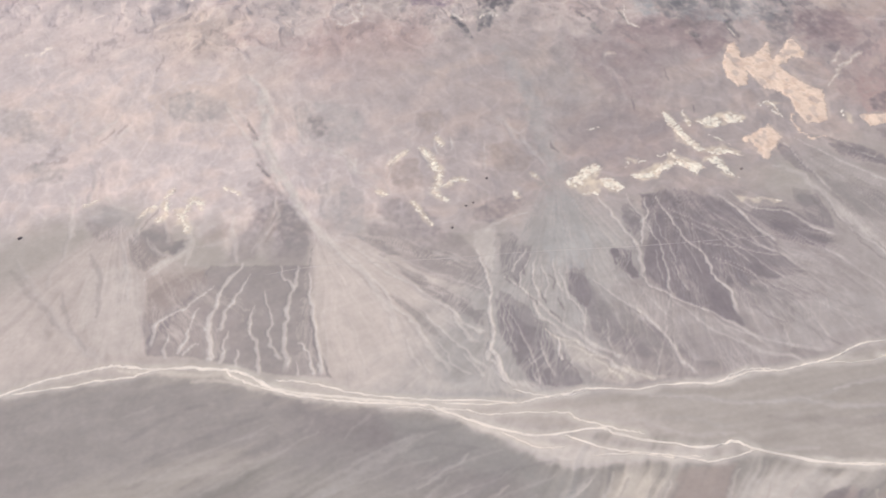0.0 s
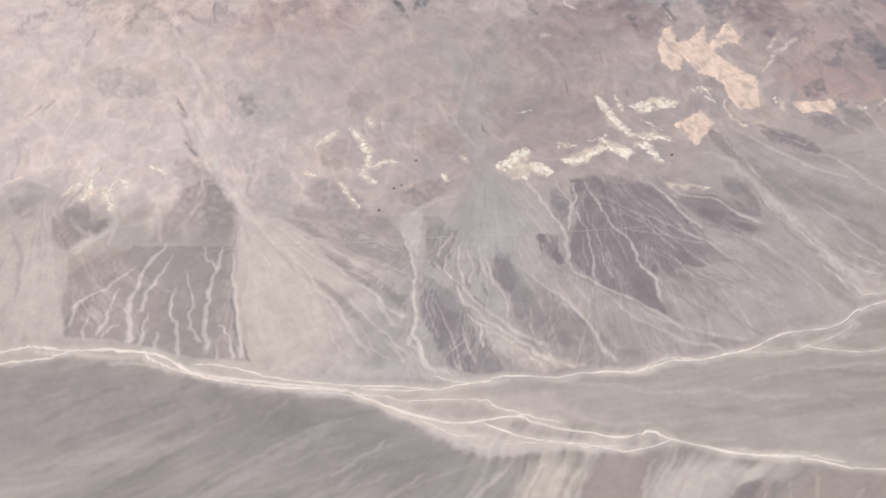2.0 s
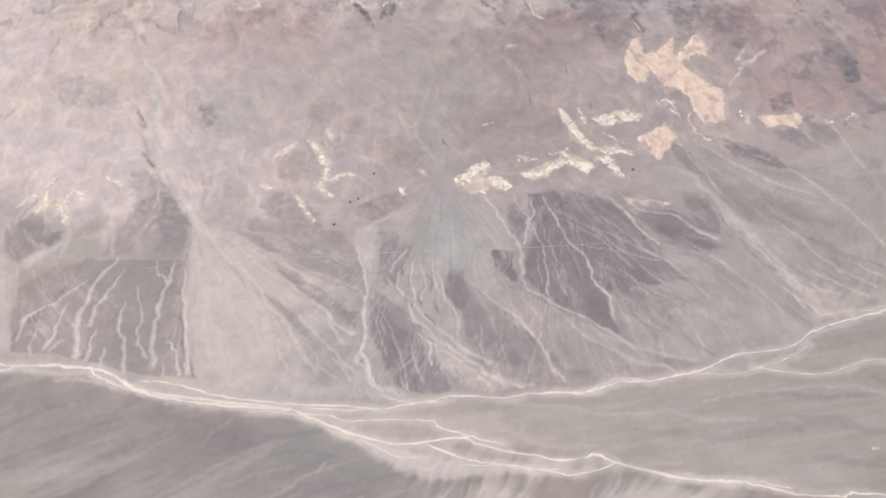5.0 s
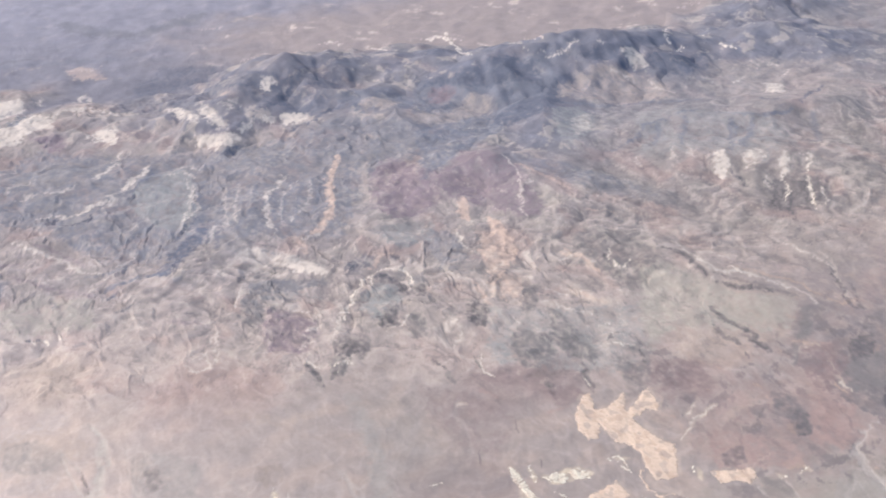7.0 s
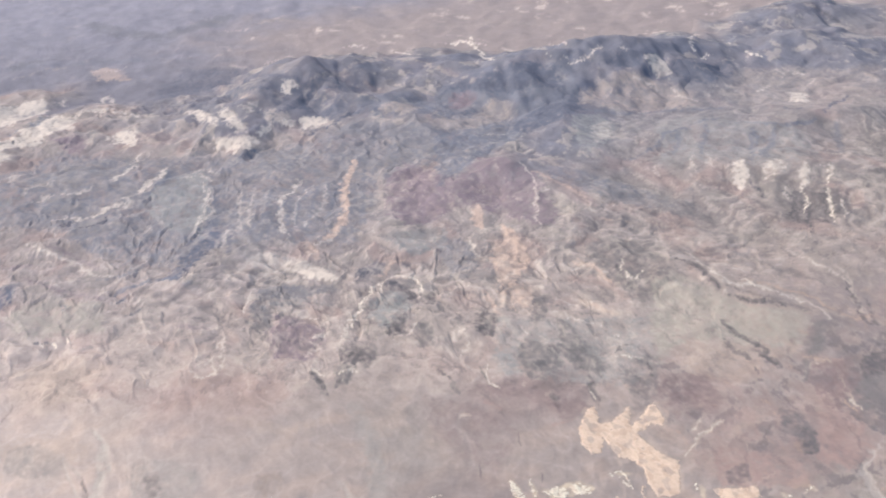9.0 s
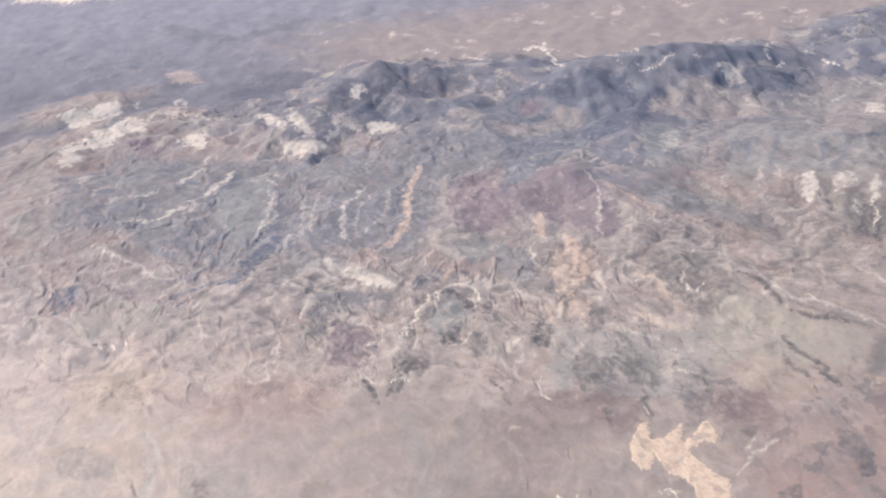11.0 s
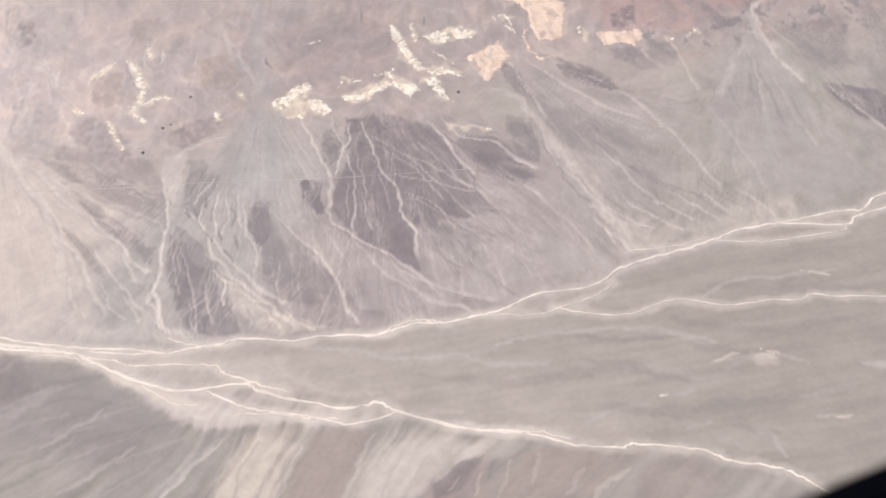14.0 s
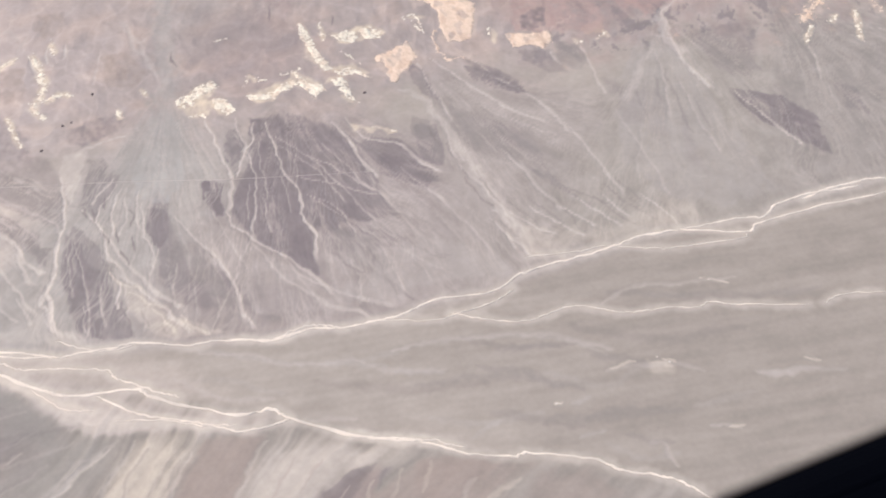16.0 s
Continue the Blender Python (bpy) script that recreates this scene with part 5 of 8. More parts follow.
streak("7", 2.91, 0.45, (482, 1143), (460, 1090), (448, 1055))
streak("7", 1.46, 0.45, (502, 1121), (487, 1087), (476, 1068))
streak("9", 2.40, 0.5, (467, 1151), (443, 1090), (426, 1031))
area("3", 0.62, 4.7, (473, 1106), (503, 1145), (515, 1079), (523, 1063), (559, 1108), (573, 1067), (584, 1044), (575, 995), (561, 954), (541, 957), (530, 996), (503, 1027), (480, 1009), (456, 1010), (448, 1040))
area("3", 0.4, 3.8, (483, 1081), (507, 1061), (538, 1081), (529, 1050), (492, 1025), (466, 1023))
# blue-grey shadow over the maroon dome, painted as a band
streak("1", 4.51, 0.35, (504, 1065), (568, 1118), (618, 1147))
area("1", 0.35, 4.7, (591, 1059), (620, 1031), (647, 992), (668, 946), (686, 907), (668.3, 895.0), (642, 936), (613, 978), (592, 1018))
streak("5", 0.93, 0.55, (578, 1065), (579, 1040), (569, 1006), (553, 976), (545, 954))
streak("6", 1.89, 0.4, (583, 1045), (592, 1018), (599, 979))
streak("5", 0.93, 0.5, (566, 1002), (579, 1008))
streak("7", 2.76, 0.4, (614, 999), (624, 950), (636, 910))
streak("6", 1.35, 0.4, (593, 945), (613, 930))
area("6", 0.9, 1.8, (511, 1012), (519, 1016), (516, 997), (505, 977), (503, 987))
streak("7", 1.84, 0.45, (509, 1041), (504, 1009), (497, 979))
area("6", 0.75, 1.8, (522, 979), (525, 965), (522, 932), (517, 909), (505, 900), (512, 937), (516, 960))
area("6", 0.4, 2.6, (506, 965), (517, 936), (503.3, 897.1), (482.6, 887.5), (490, 924))
streak("5", 1.68, 0.6, (479.8, 886.4), (490.8, 895.5), (498.3, 899.5))
area("6", 0.4, 2.5, (479.2, 879.8), (499.2, 878.8), (490.9, 849.8), (478.3, 844.2), (467.5, 854.5))
streak("6", 1.61, 0.55, (465.5, 876.7), (461.7, 856.5), (457.9, 833.4), (452.8, 817.7))
area("5", 0.4, 2.6, (324, 1021), (345, 1016), (358, 1001), (375, 967), (376, 948), (360, 964), (345, 989), (321, 984))
area("5", 0.7, 1.7, (349, 989), (363, 987), (373, 962), (372, 951), (355, 964))
streak("6", 2.23, 0.5, (369, 1027), (376, 1007), (372, 990))
streak("2", 0.88, 0.4, (343, 1013), (354, 1002), (356, 988))
streak("2", 0.86, 0.4, (369, 979), (376, 958))
area("1", 0.6, 2.1, (314, 960), (329, 965), (352, 954), (372, 944), (372, 935), (346, 936), (328, 945), (311, 947))
streak("4", 1.66, 0.4, (312, 938), (338, 935), (358, 919))
streak("1", 1.25, 0.5, (321, 939), (339, 928), (355, 921))
area("3", 0.55, 3.2, (314, 917), (324, 919), (334.8, 898.8), (345.0, 878.0), (334.1, 857.7), (318.3, 846.5), (299.2, 863.5), (304.8, 890.9))
area("1", 0.55, 2.1, (301, 937), (314, 944), (317, 925), (312, 906), (298, 902), (297, 921))
streak("5", 1.26, 0.5, (298, 931), (304, 947), (312, 960))
streak("5", 1.59, 0.6, (331.1, 876.5), (345.7, 877.6))
streak("5", 1.57, 0.5, (327.5, 871.8), (331.5, 860.0), (318.2, 855.7))
streak("5", 1.23, 0.5, (333, 913), (346, 900))
streak("7", 3.27, 0.5, (330.2, 833.8), (344.5, 876.5), (358, 911), (375, 936), (392, 961))
streak("8", 0.83, 0.65, (361.0, 875.3), (371.0, 892.0), (387, 918), (403, 932), (416, 937), (426, 926), (427, 910), (419.8, 896.0))
streak("8", 0.84, 0.5, (394, 914), (402, 928))
area("4", 0.6, 2.4, (390, 908), (402, 918), (412, 909), (410.1, 883.5), (396.0, 863.7), (381.5, 861.3), (376.9, 884.1))
area("2", 0.7, 1.3, (405, 933), (416, 926), (413, 915), (405, 918))
area("2", 0.7, 1.2, (417, 918), (420, 907), (416.9, 889.9), (413, 900))
area("2", 0.55, 1.2, (425.1, 898.4), (433.1, 898.1), (425.0, 876.8), (418.8, 880.0))
area("2", 0.65, 2.0, (383.5, 867.1), (395.6, 870.6), (402.1, 872.8), (392.1, 853.7), (383.8, 845.6), (380.7, 853.8))
streak("2", 1.21, 0.4, (381.1, 896.1), (372.3, 868.7))
area("2", 0.45, 2.6, (393, 956), (413, 970), (416, 957), (402, 942), (387, 936))
area("2", 0.5, 1.7, (427, 962), (435, 949), (427, 941))
area("2", 0.5, 2.8, (444.7, 847.8), (458.2, 858.6), (458.3, 841.9), (448.1, 819.5), (437.3, 821.1), (438.5, 835.5))
streak("6", 1.73, 0.6, (406, 941), (424, 957), (433, 960))
area("2", 0.4, 1.9, (349.9, 846.1), (362.7, 844.9), (366.8, 831.3), (353.6, 819.9), (345.9, 826.2))
streak("2", 1.16, 0.5, (341.2, 842.2), (348.3, 854.4), (338.9, 829.4))
streak("8", 0.87, 0.55, (490, 966), (484, 944), (486, 930))
area("9", 0.4, 3.5, (474, 982), (489, 961), (476, 919), (454, 912), (459, 957))
area("4", 0.4, 2.7, (429, 1003), (457, 1000), (480, 995), (470, 961), (439, 965))
area("1", 0.5, 3.8, (564, 915), (586, 910), (601.4, 883.6), (599.3, 844.7), (574.8, 812.4), (553.0, 806.3), (554.7, 842.4), (545.1, 868.2))
streak("8", 0.63, 0.7, (575.9, 876.8), (568.4, 858.8), (565.6, 840.2))
streak("8", 0.63, 0.6, (567.3, 852.6), (569.4, 842.0), (579.8, 852.1))
streak("2", 0.84, 0.6, (567.3, 867.2), (562.0, 837.1))
streak("6", 2.11, 0.5, (541.7, 890.9), (551.0, 870.4), (550.9, 851.0))
streak("6", 2.42, 0.4, (519.7, 839.0), (527.6, 817.8), (534.8, 804.4))
area("4", 0.35, 3.8, (458.5, 839.5), (553.5, 791.4), (525.8, 735.5), (495.9, 727.2), (459.9, 753.4), (434.9, 788.0))
area("u", 0.6, 3.6, (576.0, 828.9), (597.6, 835.4), (608.4, 798.9), (620.8, 767.5), (651.5, 744.7), (629.9, 720.3), (605.2, 723.4), (583.5, 744.6), (555.0, 755.9), (528.7, 740.7), (553.5, 791.4))
streak("7", 1.20, 0.4, (580.6, 810.5), (571.4, 775.9), (562.8, 746.9))
# hogbacks: shaded near sides painted dark, sunlit tops painted pale
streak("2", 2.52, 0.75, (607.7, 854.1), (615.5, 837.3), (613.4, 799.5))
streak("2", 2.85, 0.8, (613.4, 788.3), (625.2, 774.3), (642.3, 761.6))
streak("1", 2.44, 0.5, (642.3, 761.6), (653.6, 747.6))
streak("5", 2.07, 0.55, (622.4, 858.4), (621.7, 828.0), (623.3, 800.3), (636.8, 795.5), (648.9, 774.7), (661.3, 751.9), (658.0, 733.0))
streak("8", 1.25, 0.6, (633.9, 802.1), (638.1, 792.4))
streak("5", 1.69, 0.4, (636.8, 829.0), (642.9, 815.9))
streak("1", 2.13, 0.4, (658.8, 840.4), (669.2, 804.5), (687.3, 775.0))
streak("2", 1.95, 0.65, (595.1, 768.1), (594.3, 747.6), (599.9, 732.1), (596.9, 717.5), (598.1, 701.1))
streak("2", 1.94, 0.5, (583.5, 744.6), (583.0, 729.9), (585.3, 715.2))
streak("1", 3.16, 0.6, (646.2, 733.9), (648.9, 727.9), (633.3, 709.1), (622.0, 703.8))
streak("2", 1.23, 0.65, (700.1, 769.3), (690.9, 747.2), (682.0, 725.7), (684.9, 715.3))
area("2", 0.5, 1.9, (648.2, 683.5), (665.0, 689.1), (639.6, 655.7), (636.3, 664.6))
streak("7", 3.57, 0.4, (720.2, 821.0), (739.3, 826.2), (772.6, 830.5))
streak("5", 1.28, 0.4, (689.7, 831.1), (697.4, 796.0), (701.8, 768.3))
area("2", 0.65, 2.3, (254, 1014), (279, 1046), (304, 1073), (323, 1094), (309, 1056), (304, 1045), (283, 1026), (265, 1003))
streak("2", 2.28, 0.55, (307, 1043), (327, 1066))
streak("2", 1.81, 0.5, (311, 1029), (321, 1058))
streak("5", 1.85, 0.55, (169, 1140), (186, 1109), (201, 1086), (209, 1056), (225, 1042))
streak("3", 2.33, 0.4, (185, 1126), (199, 1102), (213, 1064))
streak("1", 1.81, 0.4, (211, 1044), (233, 1041), (254, 1057), (269, 1064))
streak("1", 1.88, 0.4, (207, 1124), (225, 1094), (252, 1090), (274, 1108))
streak("5", 1.37, 0.4, (239, 1050), (250, 1064), (258, 1067))
area("2", 0.5, 2.2, (133, 1070), (155, 1069), (146, 1038), (128, 1030))
streak("3", 2.80, 0.45, (137, 1105), (167, 1099))
streak("3", 2.66, 0.4, (159, 1074), (181, 1043), (202, 1016), (210, 1007))
area("u", 0.5, 3.4, (140, 1023), (175, 1033), (207, 1000), (200, 960), (161, 971), (140, 990))
streak("1", 3.51, 0.55, (218, 1013), (233, 1018), (254, 1017), (267, 1010))
streak("2", 1.73, 0.6, (219, 996), (226, 1002))
streak("2", 1.27, 0.6, (221, 974), (231, 976))
streak("3", 2.46, 0.45, (249, 939), (269, 923))
streak("2", 1.24, 0.5, (266, 946), (269, 935))
streak("2", 1.68, 0.7, (152, 969), (164, 961))
streak("8", 1.25, 0.8, (156, 964), (165, 955))
streak("8", 0.83, 0.6, (175, 962), (177, 956))
streak("1", 3.29, 0.4, (182, 939), (193, 940))
streak("5", 0.80, 0.4, (266.8, 892.8), (277, 907), (267.1, 875.3))
streak("5", 0.79, 0.4, (255.4, 872.8), (263.7, 886.6))
streak("5", 0.78, 0.4, (242.9, 871.3), (249.2, 858.8))
streak("2", 1.13, 0.55, (317.7, 832.0), (321.8, 806.6))
streak("2", 1.14, 0.6, (330.4, 818.7), (344.1, 824.4))
streak("2", 1.89, 0.5, (307, 1095), (320, 1101))
streak("5", 1.91, 0.4, (369, 1090), (381, 1121))
streak("2", 1.30, 0.4, (179, 1019), (177, 1000))
streak("2", 1.25, 0.4, (209, 960), (208, 949))
streak("7", 5.36, 0.4, (606, 1586), (657, 1569), (703, 1540), (765, 1517), (792, 1482))
streak("8", 2.57, 0.85, (680, 1471), (693, 1473), (699, 1461))
streak("8", 1.85, 0.55, (710, 1486), (664, 1308))
streak("8", 1.58, 0.7, (613, 1492), (619, 1446))
streak("8", 1.30, 0.5, (583, 1539), (594, 1518))
streak("7", 4.21, 0.5, (511, 1692), (540, 1694), (565, 1667))
streak("7", 2.95, 0.5, (484, 1354), (541, 1387), (586, 1412), (614, 1349))
streak("7", 2.33, 0.5, (611, 1357), (623, 1309))
streak("8", 1.15, 0.6, (706, 1273), (713, 1269))
streak("8", 1.14, 0.6, (717, 1265), (728, 1262))
streak("8", 1.17, 0.7, (853, 1224), (868, 1233))
streak("8", 1.23, 0.7, (916, 1276), (916, 1264))
streak("8", 1.49, 0.6, (910, 1229), (913, 1206))
streak("8", 1.22, 0.5, (853, 1239), (917, 1333))
streak("1", 5.40, 0.35, (201, 1694), (292, 1656), (383, 1616))
streak("7", 3.35, 0.4, (220, 1639), (253, 1653), (277, 1643))
streak("7", 2.56, 0.4, (337, 1551), (355, 1564))
# clumps and bands of the foothills
area("2", 0.5, 1.6, (344.4, 852.4), (355.5, 848.5), (360.4, 831.8), (346.6, 824.8), (340.9, 837.3))
streak("8", 0.76, 0.6, (330.9, 817.6), (337.5, 822.3), (346.6, 817.5))
streak("2", 1.14, 0.7, (316.0, 832.7), (319.9, 818.5), (319.9, 800.2))
streak("8", 0.77, 0.6, (317.7, 835.2), (323.2, 823.4))
streak("2", 1.14, 0.6, (328.8, 812.3), (337.2, 819.3))
area("2", 0.5, 1.5, (485.0, 777.1), (494.4, 778.2), (485.2, 764.0), (488.6, 750.4), (481.2, 755.8))
streak("2", 1.49, 0.55, (481.4, 748.3), (476.3, 730.0), (474.7, 718.2))
streak("8", 0.56, 0.6, (474.6, 732.3), (473.2, 721.3))
streak("8", 0.76, 0.6, (426.7, 789.0), (420.8, 774.8), (422.5, 761.1))
streak("2", 0.95, 0.6, (421.0, 787.7), (420.2, 773.7))
area("1", 0.5, 1.9, (463.1, 806.3), (474.6, 790.2), (473.9, 770.9), (452.3, 755.7), (445.6, 767.4), (449.7, 788.1))
area("1", 0.5, 1.6, (490.5, 851.6), (505.0, 855.7), (489.4, 825.6), (480.1, 826.8))
area("1", 0.45, 1.9, (496.7, 824.2), (499.1, 803.1), (492.3, 774.4), (498.8, 753.3), (488.7, 744.5), (479.3, 758.7), (478.2, 780.7))
streak("2", 0.97, 0.6, (509.1, 762.9), (522.3, 767.4))
streak("8", 0.77, 0.6, (508.0, 757.2), (518.1, 754.9))
streak("5", 1.23, 0.45, (504.2, 847.1), (515.6, 833.9), (530.8, 826.2))
streak("5", 1.01, 0.45, (496.3, 831.9), (505.3, 814.7), (520.5, 799.6))
streak("1", 1.01, 0.5, (499.2, 839.2), (512.3, 819.2), (527.8, 812.5))
streak("5", 1.28, 0.45, (529.9, 880.1), (550.2, 880.2), (556.1, 863.0))
streak("6", 1.70, 0.5, (547.6, 893.3), (550.9, 872.5), (551.2, 845.7))
area("1", 0.45, 1.6, (400.4, 856.2), (413.4, 854.2), (406.9, 827.4), (394.6, 830.6))
streak("5", 0.99, 0.55, (382.7, 844.9), (394.9, 851.4), (404.2, 856.0))
streak("5", 1.18, 0.45, (430.1, 842.6), (425.7, 818.8), (414.3, 807.9))
area("5", 0.35, 2.0, (427.0, 850.1), (439.3, 851.2), (420.9, 820.6), (417.5, 829.1))
streak("5", 1.21, 0.6, (347.9, 858.2), (361.1, 880.5), (371.0, 893.5))
streak("5", 1.24, 0.55, (371.6, 893.9), (387, 912))
streak("2", 1.19, 0.5, (374.0, 874.7), (365.2, 849.9))
streak("6", 1.28, 0.45, (482.1, 888.3), (495, 903), (507, 912))
area("6", 0.32, 2.1, (501, 946), (517, 928), (503.4, 889.5), (477.6, 876.8), (484, 906))
streak("2", 0.94, 0.5, (395.0, 794.4), (398.0, 778.9))
area("1", 0.4, 1.9, (501.6, 738.6), (529.3, 754.5), (521.9, 726.3), (505.3, 705.8), (494.8, 710.9))
streak("2", 0.94, 0.5, (508.7, 734.4), (506.8, 720.5))
streak("2", 0.95, 0.5, (523.7, 745.1), (518.1, 728.4))
streak("5", 0.79, 0.5, (513.6, 781.0), (523.9, 783.4))
streak("2", 1.17, 0.5, (474.6, 790.2), (477.1, 782.6))
streak("5", 0.99, 0.45, (466.9, 822.8), (466.6, 808.9))
area("4", 0.4, 1.9, (438.1, 804.0), (448.6, 790.3), (443.0, 770.5), (429.3, 776.9))
area("2", 0.55, 1.2, (657.8, 684.3), (672.9, 687.5), (653.4, 663.2), (645.4, 665.7))
area("1", 0.5, 1.9, (635.4, 667.4), (665.5, 666.2), (638.6, 633.0), (617.6, 638.8))
streak("1", 2.35, 0.5, (644.5, 724.0), (625.1, 702.2), (604.6, 681.5))
area("m", 0.4, 1.9, (623.3, 687.3), (644.8, 691.5), (636.0, 667.0), (604.8, 645.0), (599.3, 655.1))
streak("2", 1.24, 0.5, (699.0, 747.5), (689.5, 724.8), (685.9, 712.9))
streak("5", 1.46, 0.5, (332, 1182), (322, 1134), (307, 1097))
streak("1", 1.45, 0.5, (338, 1179), (326, 1121), (310, 1082))
streak("5", 1.54, 0.5, (319, 1216), (335, 1216), (341, 1195))
streak("5", 1.19, 0.5, (406, 1156), (378, 1102), (365, 1071), (362, 1044))
streak("5", 1.20, 0.45, (413, 1141), (389, 1098), (373, 1054))
streak("1", 1.44, 0.5, (409, 1143), (383, 1100), (368, 1056))
streak("1", 1.65, 0.5, (336, 1058), (360, 1084), (381, 1103))
streak("1", 1.41, 0.5, (284, 1075), (303, 1091), (324, 1095))
streak("2", 1.39, 0.5, (285, 1063), (311, 1090))
streak("2", 1.38, 0.5, (301, 1048), (317, 1075))
streak("5", 1.38, 0.45, (324, 1076), (309, 1041))
streak("7", 1.94, 0.5, (463, 1136), (469, 1108), (439, 1042))
streak("7", 1.43, 0.45, (490, 1108), (467, 1062), (443, 1042))
streak("5", 1.20, 0.4, (357, 1163), (339, 1109), (332, 1065))
streak("1", 1.45, 0.4, (429, 1157), (406, 1105), (388, 1061))
# beyond
streak("Q", 63.55, 0.9, (193, 2110), (254, 2097), (326, 2099), (408, 2101), (492, 2102), (567, 2095))
streak("P", 1.93, 0.8, (681, 1474), (703, 1468), (715, 1447))
streak("P", 1.60, 0.7, (611, 1481), (629, 1475))
streak("P", 1.31, 0.6, (571, 1541), (599, 1522))
streak("P", 1.23, 0.6, (773, 1414), (735, 1288))
streak("P", 1.94, 0.5, (480, 1531), (515, 1535))
streak("P", 1.98, 0.45, (306, 1612), (335, 1608))
streak("P", 1.75, 0.4, (468, 1685), (503, 1681))
streak("P", 1.35, 0.6, (970, 1408), (988, 1413), (1009, 1410))
streak("P", 1.32, 0.6, (968, 1370), (976, 1348))
streak("d", 5.29, 0.4, (1011, 1345), (1055, 1342), (1060, 1276))
streak("b", 18.79, 0.35, (334, 1823), (397, 1712), (493, 1752))
streak("b", 5.50, 0.35, (217, 1686), (271, 1694))
# pale rubble round the outcrops
area("G", 0.5, 1.8, (462.9, 716.9), (468.6, 712.0), (464.0, 697.8), (474.6, 698.3), (483.3, 705.1), (490.4, 704.9), (488.4, 696.2), (495.2, 697.6), (506.9, 703.0), (508.8, 689.7), (497.9, 675.9), (486.8, 673.0), (485.4, 661.1), (486.0, 644.9), (484.5, 630.0), (476.1, 616.7), (468.9, 619.1), (466.1, 631.7), (461.4, 635.0), (467.9, 647.2), (464.8, 655.5), (455.2, 655.8), (457.4, 670.6), (455.1, 679.6), (447.3, 672.5), (446.7, 682.9), (449.9, 697.7))
area("G", 0.5, 1.7, (457.7, 628.2), (453.9, 617.1), (458.1, 607.0), (466.9, 600.7), (469.4, 606.8), (462.9, 610.2), (462.3, 621.6), (462.8, 630.0))
area("G", 0.5, 2.2, (418.7, 625.6), (433.3, 627.5), (444.6, 628.3), (440.5, 615.3), (431.2, 607.2), (421.5, 601.1), (420.2, 608.6), (416.1, 617.1))
area("C", 0.5, 2.0, (405.7, 653.4), (418.9, 652.8), (424.7, 653.4), (432.1, 643.1), (427.4, 639.9), (414.6, 641.1), (404.3, 646.3), (402.4, 652.4))
streak("C", 2.6, 0.45, (390.2, 666.3), (388.7, 654.1), (386.2, 642.7), (388.6, 633.2), (394.0, 624.3), (403.4, 622.5), (409.1, 614.4))
streak("C", 1.5, 0.45, (399.6, 663.8), (396.3, 651.2))
area("C", 0.5, 1.9, (343.2, 626.0), (350.9, 626.1), (359.5, 627.8), (367.3, 627.8), (372.8, 633.1), (377.1, 626.8), (380.3, 618.8), (384.4, 612.5), (376.8, 608.2), (374.2, 617.1), (369.1, 621.8), (359.6, 618.6), (352.8, 615.6), (344.6, 619.1))
area("C", 0.5, 1.9, (305.4, 635.9), (314.3, 641.2), (322.5, 644.8), (328.8, 644.8), (328.1, 635.9), (321.8, 631.1), (327.8, 628.0), (332.3, 617.5), (325.9, 614.8), (322.5, 622.6), (313.4, 619.5), (309.6, 624.3), (305.5, 631.0))
streak("C", 1.7, 0.45, (348.9, 641.3), (350.5, 634.8))
streak("C", 2.0, 0.45, (385.7, 614.7), (394.1, 617.9), (395.8, 611.9))
streak("C", 1.7, 0.45, (389.6, 601.5), (392.4, 595.5))
streak("C", 1.0, 0.45, (386.3, 577.0), (395.6, 571.4), (406.1, 563.7))
streak("C", 1.8, 0.45, (488.2, 618.1), (484.6, 607.7))
streak("C", 1.7, 0.45, (290.4, 653.8), (292.4, 647.6))
streak("C", 1.7, 0.45, (274.7, 644.3), (275.4, 637.9))
streak("C", 1.5, 0.45, (448.8, 650.1), (457.2, 643.7))
area("G", 0.5, 2.0, (497.1, 611.6), (506.9, 609.6), (512.0, 601.0), (514.0, 592.3), (513.7, 583.6), (507.4, 590.9), (498.7, 598.2), (494.9, 604.6))
streak("C", 1.8, 0.45, (527.1, 591.0), (529.3, 586.3))
streak("C", 1.8, 0.45, (538.7, 585.8), (544.9, 588.3))
streak("C", 2.9, 0.45, (242.9, 707.8), (243.5, 691.0), (240.6, 676.5), (233.6, 667.3), (236.6, 657.0))
streak("C", 1.8, 0.45, (255.1, 716.0), (254.8, 704.3))
streak("C", 1.8, 0.45, (219.0, 704.2), (226.7, 708.2), (233.9, 710.6))
streak("C", 2.3, 0.45, (239.9, 668.9), (247.4, 670.9), (254.0, 667.3))
streak("C", 1.7, 0.45, (218.2, 665.0), (219.2, 646.7), (220.8, 638.9))
streak("C", 2.3, 0.45, (69.7, 735.3), (76.9, 741.1), (80.6, 736.9))
streak("C", 2.9, 0.45, (77.8, 725.8), (83.0, 728.2), (88.4, 740.3))
streak("C", 2.9, 0.45, (90.7, 730.8), (92.0, 718.1), (91.7, 705.7))
streak("C", 2.9, 0.45, (96.3, 725.5), (103.8, 733.3), (105.0, 722.4))
streak("C", 1.7, 0.45, (123.4, 733.9), (129.5, 722.5))
streak("C", 1.7, 0.45, (203.0, 685.0), (207.8, 678.5))
streak("C", 1.8, 0.45, (88.3, 744.4), (95.7, 748.8))
streak("C", 1.5, 0.45, (41.4, 763.3), (50.9, 764.3))
streak("C", 1.6, 0.45, (386.6, 577.3), (386.4, 573.8))
streak("C", 1.6, 0.45, (392.0, 572.7), (395.8, 569.9))
